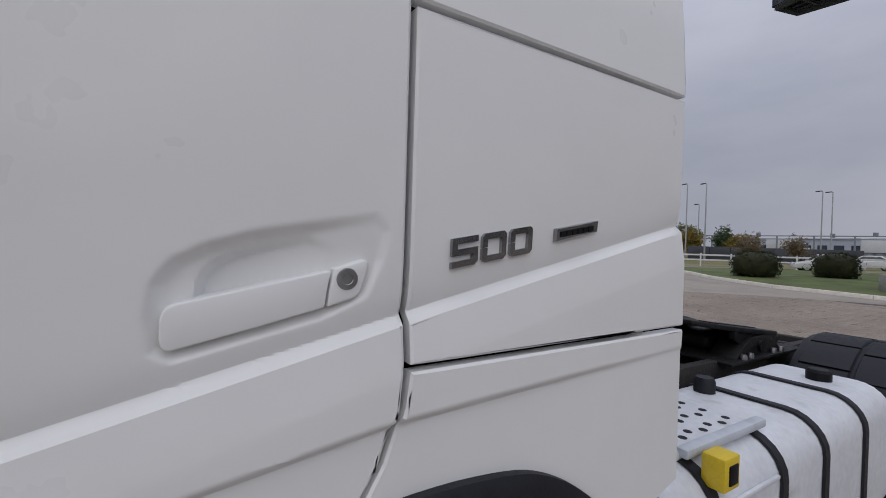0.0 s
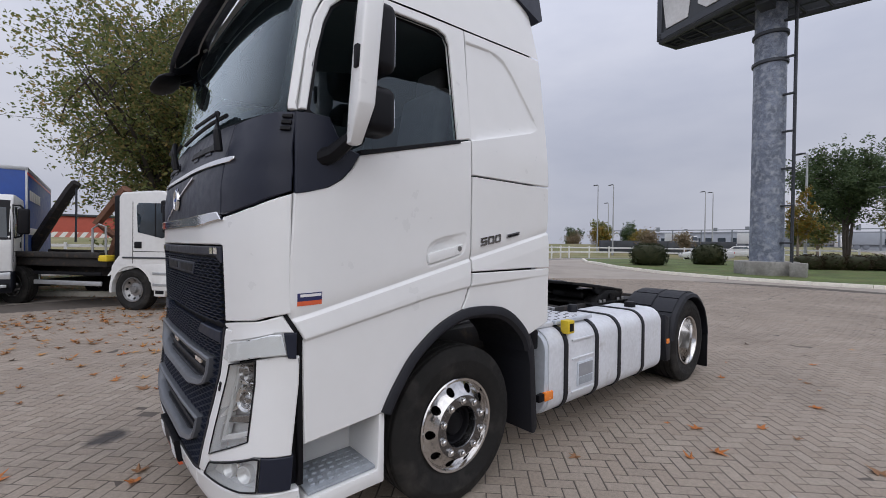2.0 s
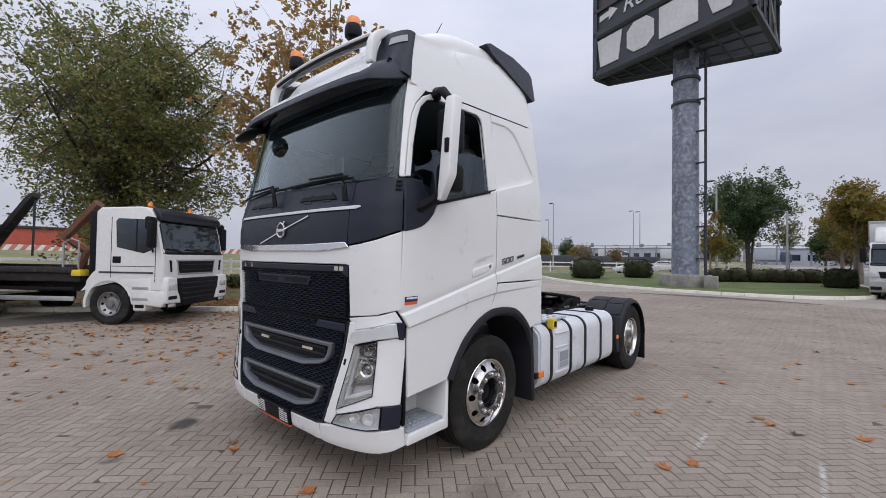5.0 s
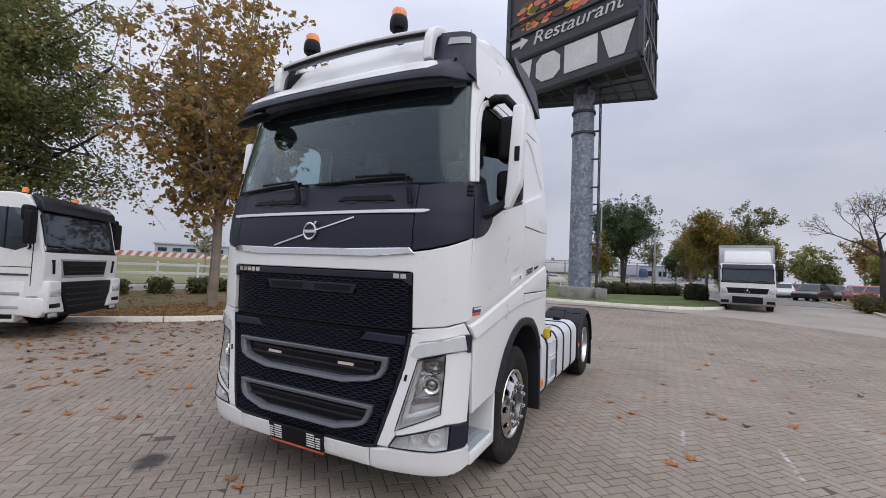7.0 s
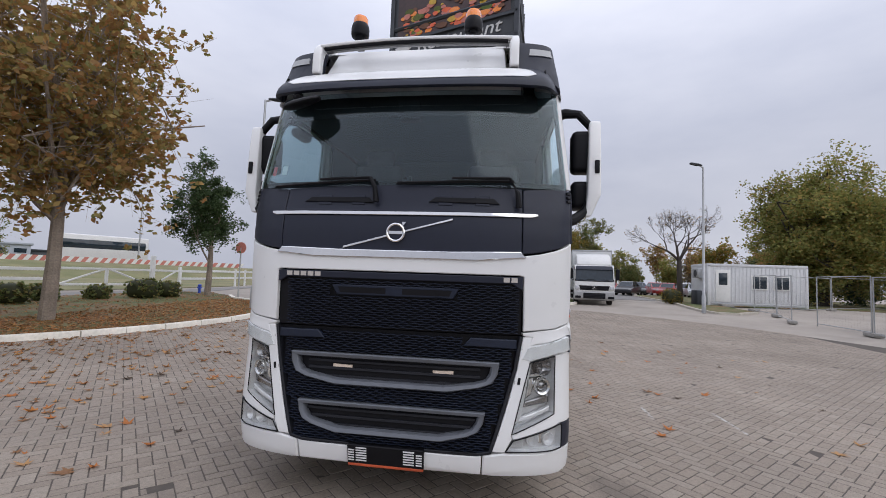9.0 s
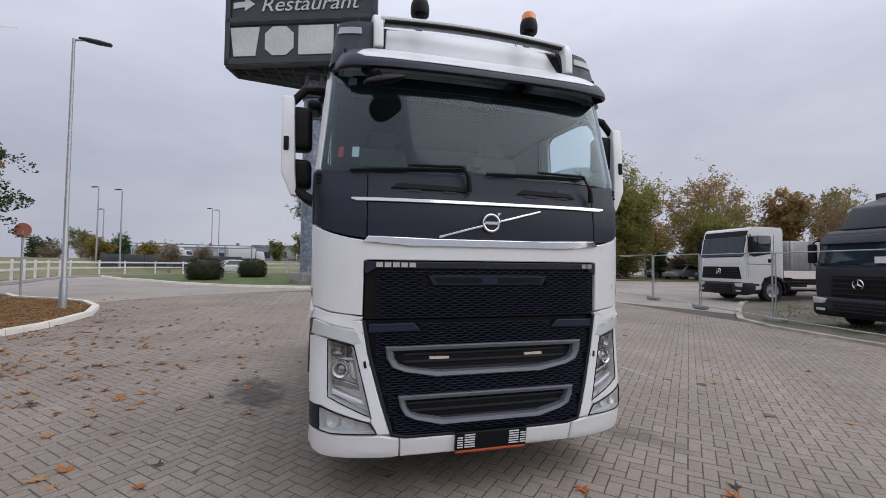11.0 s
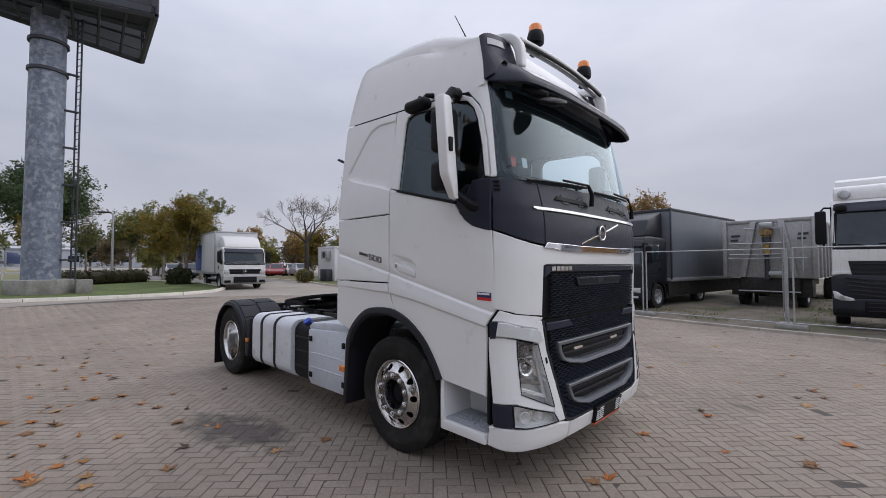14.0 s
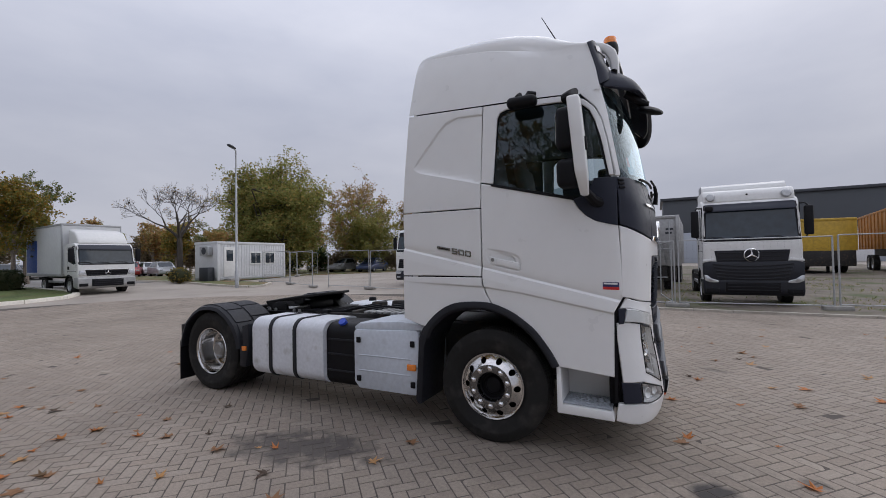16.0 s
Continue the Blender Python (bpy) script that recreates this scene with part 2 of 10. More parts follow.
def prism(poly, lo, hi, axis="y", bevel=0.0, segs=2, bm=None):
    """A polygon pulled along an axis. For y the polygon is (x, z), for x it is (y, z), for z it is (x, y)."""
    own = bmesh.new()
    put = {"y": lambda a, b, c: (a, c, b), "x": lambda a, b, c: (c, a, b), "z": lambda a, b, c: (a, b, c)}[axis]
    a = [own.verts.new(put(u, v, lo)) for u, v in poly]
    b = [own.verts.new(put(u, v, hi)) for u, v in poly]
    n = len(poly)
    own.faces.new(a)
    own.faces.new(b[::-1])
    for i in range(n):
        own.faces.new((a[i], b[i], b[(i + 1) % n], a[(i + 1) % n]))
    bmesh.ops.recalc_face_normals(own, faces=own.faces[:])
    if bevel:
        bmesh.ops.bevel(own, geom=own.edges[:], offset=bevel, segments=segs, affect="EDGES", profile=0.5, clamp_overlap=True)
    big = [f for f in own.faces if len(f.verts) > 4]
    if big:
        bmesh.ops.triangulate(own, faces=big)
    return own if bm is None else merge(bm, own)


def lathe(prof, centre=(0, 0, 0), axis="y", segs=48, bm=None, closed=False):
    """Turns a profile of (radius, along) round an axis."""
    own = bmesh.new()
    put = {"y": lambda r, a, c, s: (r * c, a, r * s), "z": lambda r, a, c, s: (r * c, r * s, a), "x": lambda r, a, c, s: (a, r * c, r * s)}[axis]
    rings = []
    for i in range(segs):
        t = 2 * math.pi * i / segs
        rings.append([own.verts.new(Vector(put(r, a, math.cos(t), math.sin(t))) + Vector(centre)) for r, a in prof])
    m = len(prof)
    for i in range(segs):
        p, q = rings[i], rings[(i + 1) % segs]
        for j in range(m if closed else m - 1):
            k = (j + 1) % m
            own.faces.new((p[j], p[k], q[k], q[j]))
    bmesh.ops.remove_doubles(own, verts=own.verts[:], dist=1e-5)
    return own if bm is None else merge(bm, own)


def tube(pts, radius, segs=8, bm=None, caps=True):
    """A round bar along points; radius is one number or one for each point."""
    own = bmesh.new()
    pts = [Vector(p) for p in pts]
    rad = radius if isinstance(radius, (list, tuple)) else [radius] * len(pts)
    rings, up = [], Vector((0.13, 0.37, 0.92))
    for i, p in enumerate(pts):
        d = (pts[min(i + 1, len(pts) - 1)] - pts[max(i - 1, 0)]).normalized()
        u = d.cross(up)
        if u.length < 0.1:
            u = d.cross(Vector((1, 0, 0)))
        u.normalize()
        w = d.cross(u).normalized()
        rings.append([own.verts.new(p + rad[i] * (math.cos(2 * math.pi * k / segs) * u + math.sin(2 * math.pi * k / segs) * w)) for k in range(segs)])
    for a, b in zip(rings, rings[1:]):
        for k in range(segs):
            own.faces.new((a[k], a[(k + 1) % segs], b[(k + 1) % segs], b[k]))
    if caps:
        own.faces.new(rings[0][::-1])
        own.faces.new(rings[-1])
    return own if bm is None else merge(bm, own)


def sheet(poly, put, step=0.06, thick=0.02, edge=0.005, extra=(), bm=None, lines=()):
    """A curved panel: a polygon in (u, v), cut into a grid, laid on put(u, v, d) with rounded, turned-in edges."""
    own = bmesh.new()
    own.faces.new([own.verts.new((u, v, 0)) for u, v in poly])
    own.faces.ensure_lookup_table()
    own.faces[0].normal_update()
    bmesh.ops.triangulate(own, faces=own.faces[:], quad_method="BEAUTY", ngon_method="EAR_CLIP")
    for ax in (0, 1):
        lo, hi = min(p[ax] for p in poly), max(p[ax] for p in poly)
        cuts = list(np.arange(math.ceil((lo + 1e-4) / step) * step, hi - 1e-4, step))
        cuts += [c for a, c in extra if a == ax and lo < c < hi]
        for c in cuts:
            no = (1, 0, 0) if ax == 0 else (0, 1, 0)
            bmesh.ops.bisect_plane(own, geom=own.verts[:] + own.edges[:] + own.faces[:], dist=1e-5, plane_co=(c * no[0], c * no[1], 0), plane_no=no)
    for table, off in lines:
        for (u0, v0), (u1, v1) in zip(table, table[1:]):
            fs = [f for f in own.faces if u0 <= f.calc_center_median().x <= u1]
            geom = list({e for f in fs for e in f.edges}) + list({v for f in fs for v in f.verts}) + fs
            if fs:
                bmesh.ops.bisect_plane(own, geom=geom, dist=1e-5, plane_co=(u0, v0 + off, 0), plane_no=(v0 - v1, u1 - u0, 0))
    bmesh.ops.dissolve_degenerate(own, dist=1e-5, edges=own.edges[:])
    if edge:
        bmesh.ops.inset_region(own, faces=own.faces[:], thickness=edge, use_boundary=True, use_even_offset=False)
    rim = [e for e in own.edges if e.is_boundary]
    rimv = {v for e in rim for v in e.verts}
    depth = {v: (-edge * 0.8 if v in rimv else 0.0) for v in own.verts}
    flat = {v: (v.co.x, v.co.y) for v in own.verts}
    got = bmesh.ops.extrude_edge_only(own, edges=rim)
    for v in got["geom"]:
        if isinstance(v, bmesh.types.BMVert):
            depth[v], flat[v] = -thick, (v.co.x, v.co.y)
    for v in own.verts:
        v.co = Vector(put(*flat[v], depth[v]))
    return own if bm is None else merge(bm, own)


def blocks(text_width, height, count, put, thick=0.004, gap=0.25):
    """A row of plain bars in place of lettering: put(u, v, d), u from 0 to text_width."""
    bm = bmesh.new()
    w = text_width / (count + gap * (count - 1))
    for i in range(count):
        u = i * w * (1 + gap)
        own = sheet([(u, 0), (u + w, 0), (u + w, height), (u, height)], put, step=5, thick=thick, edge=0)
        merge(bm, own)
    return bm


def gz(x, y):
    """Height of the yard: flat round the truck, rising very gently away from it."""
    r = min(math.hypot(x - 1, y), 29.0)
    return 0.0 if r < 8 else 0.00052 * (r * r - 64)

# ---- ground ----
PAVE = mat("paver_field", (0.343, 0.302, 0.261), 0.85, var=0.14, scale=1.2, bump=0.25, bscale=40, spots=((0.251, 0.222, 0.196), 0.5, 0.5, 0.8))
GRASS = mat("autumn_grass", (0.096, 0.132, 0.037), 0.95, var=0.45, scale=3, bump=0.8, bscale=60, spots=((0.13, 0.115, 0.045), 1.2, 0.5, 0.75))
DRYGRASS = mat("dry_autumn_grass", (0.21, 0.19, 0.095), 0.95, var=0.3, scale=2, bump=0.6, bscale=40, spots=((0.14, 0.155, 0.06), 0.3, 0.45, 0.7))
LITTER = mat("leafy_verge_grass", (0.10, 0.125, 0.042), 0.95, var=0.4, scale=6, bump=0.8, bscale=50, spots=((0.21, 0.135, 0.07), 0.9, 0.42, 0.64))
KERB = mat("pale_concrete_kerb", (0.74, 0.70, 0.62), 0.8, var=0.15, scale=5, bump=0.2, bscale=60)
CONC = mat("weathered_concrete", (0.30, 0.29, 0.27), 0.85, var=0.25, scale=3, bump=0.3, bscale=40, spots=((0.17, 0.16, 0.15), 2.0, 0.5, 0.8))
ASPHALT = mat("grey_road", (0.22, 0.21, 0.20), 0.85, var=0.12, scale=2)
DIRT = mat("gravel_dirt", (0.160, 0.135, 0.108), 0.95, var=0.4, scale=5, bump=0.8, bscale=40, spots=((0.072, 0.085, 0.030), 0.55, 0.52, 0.66))


def draped(poly, lift, m, name, label, category, kind="structure", step=2.0, thick=0.0):
    """A flat area of ground that follows the yard."""
    bm = sheet(poly, lambda x, y, d=0.0: (x, y, gz(x, y) + lift + d), step, thick or 0.05, 0)
    ob = finish(bm, name, m)
    for p in ob.data.polygons:
        if p.normal.z < 0:
            p.flip()
    return tagged(ob, label, category, "", kind)


bm = bmesh.new()
rings = [0.0] + list(np.arange(2, 30, 2.0)) + [32, 40, 60, 100, 200, 500, 1500, 4500]
prev = None
for r in rings:
    ring = [bm.verts.new((1 + r * math.cos(a), r * math.sin(a), gz(1 + r * math.cos(a), r * math.sin(a)) - 0.012)) for a in np.linspace(0, 2 * math.pi, 73)[:-1]] if r else [bm.verts.new((1, 0, -0.012))]
    if prev is not None:
        for k in range(72):
            j = (k + 1) % 72
            if len(prev) == 1:
                bm.faces.new((prev[0], ring[k], ring[j]))
            else:
                bm.faces.new((prev[k], ring[k], ring[j], prev[j]))
    prev = ring
ground = tagged(finish(bm, "ground", PAVE), "wide yard paved with small grey-beige concrete blocks", "ground", "", "structure")


def kerb_line(pts, name="kerb", width=0.18, height=0.13, label="pale concrete kerb along the grass", m=None):
    """Kerb stones end to end along a line, each a piece of its own."""
    line = [Vector((x, y, 0)) for x, y in pts]
    root = thing(name, (0, 0, 0), label, "kerb", "", "structure")
    for a, b in zip(line, line[1:]):
        n = max(1, round((b - a).length / 1.0))
        for k in range(n):
            p, q = a + (b - a) * k / n, a + (b - a) * (k + 1) / n
            d = (q - p).normalized()
            o = Vector((-d.y, d.x, 0)) * width / 2
            p2, q2 = p + d * 0.006, q - d * 0.006
            own = bmesh.new()
            ring = []
            for c, e in ((p2, -1), (q2, 1)):
                base = gz(c.x, c.y)
                ring.append([own.verts.new((c.x + o.x * w, c.y + o.y * w, base + h)) for w, h in ((-1, -0.1), (-1, height - 0.03), (-0.8, height), (1, height), (1, -0.1))])
            for i in range(5):
                j = (i + 1) % 5
                own.faces.new((ring[0][i], ring[0][j], ring[1][j], ring[1][i]))
            own.faces.new(ring[0]), own.faces.new(ring[1])
            part("kerb_stone", own, m or KERB, root)
    return root


LEFT_KERB = [(-16, 25), (-6, 16.5), (-1, 13.2), (1.6, 11.4), (3.0, 10.3), (4.2, 9.3), (5.4, 8.6), (7.1, 8.0), (9.2, 7.6), (11.4, 7.75), (13.2, 8.4), (14.7, 9.4), (15.6, 10.6), (16.4, 12.4), (17.6, 13.4)]
RIGHT_KERB = [(34, 17.5), (29, 14.2), (25.2, 10), (23.2, 6.4), (22.3, 3), (22.0, 0), (22.2, -2.6), (22.9, -4.2), (24.2, -5.2), (26.5, -5.6), (31, -5.5), (37, -4.6), (42, -3)]
YARD_KERB = [(-16, -7.4), (-9, -8.5), (-4.7, -8.95), (0, -9.4), (3, -9.95), (5.8, -10.3), (7.2, -10.9), (8.2, -12.0), (9.3, -13.3), (11.0, -15.5), (14.0, -21), (17, -30)]
STRIP_KERB = [(21.6, -14.0), (20.4, -12.5), (20.6, -11.6), (22.0, -11.4), (24, -11.6), (30, -12.4), (45, -14)]
draped(LEFT_KERB + [(19, 15.5), (18, 17.5), (8, 18.5), (-4, 20), (-14, 27)], 0.06, LITTER, "verge", "grass verge covered with fallen brown leaves", "verge")
draped(RIGHT_KERB + [(44, 2), (44, 12), (38, 16)], 0.09, GRASS, "lawn", "short green lawn round the billboard base", "lawn")
draped(YARD_KERB + [(20, -45), (-16, -45)], 0.03, DIRT, "dirt_yard", "bare dirt yard with thin grass behind the fence", "ground")
draped(STRIP_KERB[::-1] + [(25.8, -14.2), (25.8, -19.6), (45, -20)], 0.07, LITTER, "lawn", "narrow grass strip beside the site cabin", "lawn")
kerb_line(LEFT_KERB)
kerb_line(RIGHT_KERB)
kerb_line(YARD_KERB, label="dull grey kerb between paving and dirt yard", height=0.06, m=mat("dirty_kerb_stone", (0.40, 0.365, 0.315), 0.85, var=0.25, scale=4, bump=0.3, bscale=50, spots=((0.22, 0.19, 0.15), 1.5, 0.5, 0.75)))
kerb_line(STRIP_KERB, label="pale kerb round the grass strip", height=0.10, m=mat("worn_kerb_stone", (0.50, 0.46, 0.40), 0.85, var=0.2, scale=4, bump=0.3, bscale=50))

# ---- the tractor truck ----
truck = thing("tractor_truck", (0, 0, 0), "white two-axle tractor truck with dark grey front, parked on paving", "truck")

FRONT = [(0.30, -0.03), (0.36, -0.06), (0.5, -0.08), (0.65, -0.07), (1.0, -0.035), (1.25, -0.03), (1.65, -0.045), (1.95, -0.045), (2.08, -0.025), (2.28, 0.06), (3.05, 0.20), (3.2, 0.23), (3.5, 0.43), (4.0, 0.7)]
HALF = [(0.3, 1.235), (0.6, 1.25), (2.1, 1.25), (2.3, 1.243), (3.0, 1.175), (3.1, 1.16), (3.5, 1.10), (4.0, 1.0)]
DEEP, POW = 0.45, 3.5
SEAM1 = [(0.2, 1.30), (1.38, 1.58), (2.2, 1.77)]
SEAM2 = [(0.2, 1.195), (1.03, 1.36), (1.36, 1.405), (2.2, 1.45)]

_th = np.linspace(0, math.pi / 2, 600)
_py = np.sin(_th) ** (2 / POW)
_px = 1 - np.cos(_th) ** (2 / POW)
_q = np.concatenate([[0], np.cumsum(np.hypot(np.diff(_py * 1.25), np.diff(_px * DEEP)))])


def qy(y):
    """Distance round the nose, from the middle, of the place at y."""
    return float(np.interp(y / 1.25, _py, _q))


def qx(x):
    """The same for the place x behind the nose's front."""
    return float(np.interp(x / DEEP, _px, _q))


def deep(z):
    """How far back the rounded corner reaches at height z."""
    return lerp([(2.02, DEEP), (2.32, 0.30)], z)


def qd(x, z):
    """Distance round the nose of the place x behind the front at height z."""
    return qx(x / deep(z) * DEEP)


def nose(q, z, d=0.0):
    s = -1 if q < 0 else 1
    x0, yh, a = lerp(FRONT, z), lerp(HALF, z), abs(q)
    fy, fx = np.interp(a, _q, _py), np.interp(a, _q, _px)
    e = 0.004
    ty = (np.interp(a + e, _q, _py) - np.interp(max(a - e, 0), _q, _py)) * 1.25
    tx = (np.interp(a + e, _q, _px) - np.interp(max(a - e, 0), _q, _px)) * deep(z)
    k = math.hypot(tx, ty) or 1.0
    # the windscreen bows forward in its middle
    x0 -= lerp([(2.10, 0.0), (2.32, 0.05), (2.95, 0.05), (3.12, 0.0)], z) * (1 - fy * fy)
    return (x0 + fx * deep(z) - d * ty / k, s * (yh * fy + d * tx / k), z)


def ramp(v, lo, hi):
    t = min(1.0, max(0.0, (v - lo) / (hi - lo)))
    return t * t * (3 - 2 * t)


POCKET = [(1.012, 1.59), (1.019, 1.639), (1.04, 1.669), (1.079, 1.69), (1.137, 1.708), (1.32, 1.746), (1.345, 1.72), (1.334, 1.67), (1.305, 1.612), (1.233, 1.580), (1.04, 1.536), (1.018, 1.550)]
SCOOP = [(1.060, 1.60), (1.070, 1.645), (1.085, 1.666), (1.11, 1.681), (1.15, 1.692), (1.214, 1.706), (1.26, 1.69), (1.248, 1.64), (1.1, 1.595)]
DECO = [(1.37, 2.99), (1.62, 3.005), (1.74, 2.975), (1.83, 2.89), (2.075, 2.59), (2.07, 2.53), (2.0, 2.495), (1.37, 2.33)]


def inside(poly, x, z):
    """Signed distance to a polygon's edge, positive inside."""
    ins, best = False, 9.0
    for (x1, z1), (x2, z2) in zip(poly, poly[1:] + poly[:1]):
        if (z1 > z) != (z2 > z) and x < (x2 - x1) * (z - z1) / (z2 - z1) + x1:
            ins = not ins
        dx, dz = x2 - x1, z2 - z1
        t = min(1, max(0, ((x - x1) * dx + (z - z1) * dz) / (dx * dx + dz * dz)))
        best = min(best, math.hypot(x - x1 - t * dx, z - z1 - t * dz))
    return best if ins else -best


def side_y(x, z):
    k = min(1.0, max(0.0, (x - lerp(FRONT, z)) / deep(z)))
    y = lerp(HALF, z) * (1 - (1 - k) ** POW) ** (1 / POW)
    c1, c2 = lerp(SEAM1, x), lerp(SEAM2, x)
    if z > c1:
        y -= 0.015 * math.exp(-(z - c1) / 0.030)
    else:
        y += -0.015 + 0.016 * min(1.0, (c1 - z) / 0.018) + 0.013 * min(1.0, (c1 - z) / 0.10)
    if x < 1.38 or x > 1.39:
        y -= 0.015 * ramp(c2 - z, 0.0, 0.016) * (1.0 - 0.8 * ramp(x, 1.6, 2.15))
    if z > 1.48 and z < 1.85 and 0.9 < x < 1.4:
        y -= 0.017 * ramp(inside(POCKET, x, z), -0.006, 0.016) * (1.0 - 0.75 * ramp(x + z - 1.62, 1.24, 1.43))
        y -= 0.026 * ramp(inside(SCOOP, x, z), -0.003, 0.014) * (1.0 - ramp(x, 1.11, 1.27))
    if z > 2.2 and x > 1.3:
        y -= 0.013 * ramp(inside(DECO, x, z), -0.002, 0.014)
    return y


def flank(s):
    return lambda x, z, d=0.0: (x, s * (side_y(x, z) + d), z)


DOOR_LOW = [(1.372, 2.335), (1.255, 2.305), (0.57, 2.13), (0.525, 2.05), (0.47, 1.99), (0.40, 1.945), (0.30, 1.915), (0.228, 1.90), (0.215, 1.6), (0.208, 1.335), (0.275, 1.21), (0.285, 0.705),
            (0.72, 0.748), (0.76, 0.83), (0.82, 0.92), (0.90, 1.02), (1.0, 1.105), (1.12, 1.18), (1.23, 1.225), (1.285, 1.24), (1.335, 1.33), (1.365, 1.42), (1.372, 1.50)]
DOOR_FRAME = [(1.372, 2.345), (1.362, 3.06), (1.03, 3.048), (0.68, 3.025), (0.55, 3.0), (0.46, 2.955), (0.385, 2.875), (0.34, 2.78), (0.298, 2.60), (0.250, 2.30), (0.284, 2.30), (0.342, 2.62), (0.382, 2.76), (0.425, 2.86), (0.50, 2.935), (0.60, 2.968), (0.70, 2.975), (1.14, 2.992),
              (1.20, 2.972), (1.225, 2.92), (1.258, 2.32)]
MIRROR_BASE = [(0.563, 2.126), (0.518, 2.046), (0.465, 1.985), (0.395, 1.94), (0.295, 1.91), (0.23, 1.896), (0.23, 2.285), (0.40, 2.285), (0.44, 2.20), (0.50, 2.145)]
WINDOW = [(1.27, 2.305), (1.235, 2.93), (1.20, 2.975), (1.14, 3.0), (0.70, 2.985), (0.60, 2.978), (0.50, 2.945), (0.42, 2.87), (0.375, 2.77), (0.335, 2.62), (0.275, 2.29), (0.36, 2.24), (0.46, 2.10), (0.56, 2.12)]
HALF_WINDOW = [(1.27, 2.305), (1.253, 2.60), (1.1, 2.625), (0.8, 2.60), (0.45, 2.53), (0.318, 2.50), (0.275, 2.29), (0.36, 2.24), (0.46, 2.10), (0.56, 2.12)]
HAND = [(0, c) for c in np.arange(0.998, 1.362, 0.0048)] + [(1, c) for c in np.arange(1.528, 1.758, 0.0046)]


CREASES = [(SEAM1, o) for o in (0.11, 0.075, 0.05, 0.032, 0.02, 0.010, 0.002, -0.002, -0.010, -0.018, -0.021, -0.06, -0.097, -0.105)] + [(SEAM2, o) for o in (0.006, 0.001, -0.005, -0.011, -0.016, -0.022)]


def badge_digits(put):
    """The digits 5, 0, 0 in flat squared strokes, each one outline laid on put(u, v, d)."""
    w, h, t = 0.057, 0.054, 0.0115
    m, c = h / 2, 0.006
    ring = [(c, 0), (w - c, 0), (w, c), (w, h - c), (w - c, h), (c, h), (0, h - c), (0, m + 0.0005), (t, m + 0.0005), (t, h - t), (w - t, h - t), (w - t, t), (t, t), (t, m - 0.0005), (0, m - 0.0005), (0, c)]
    five = [(0, 0), (w - c, 0), (w, c), (w, m + t / 2), (t, m + t / 2), (t, h - t), (w, h - t), (w, h), (0, h), (0, m - t / 2), (w - t, m - t / 2), (w - t, t), (0, t)]
    for k, outline in enumerate((five, ring, ring)):
        yield sheet([(k * 0.0675 + u, v) for u, v in outline], put, 0.5, 0.012, 0.0)


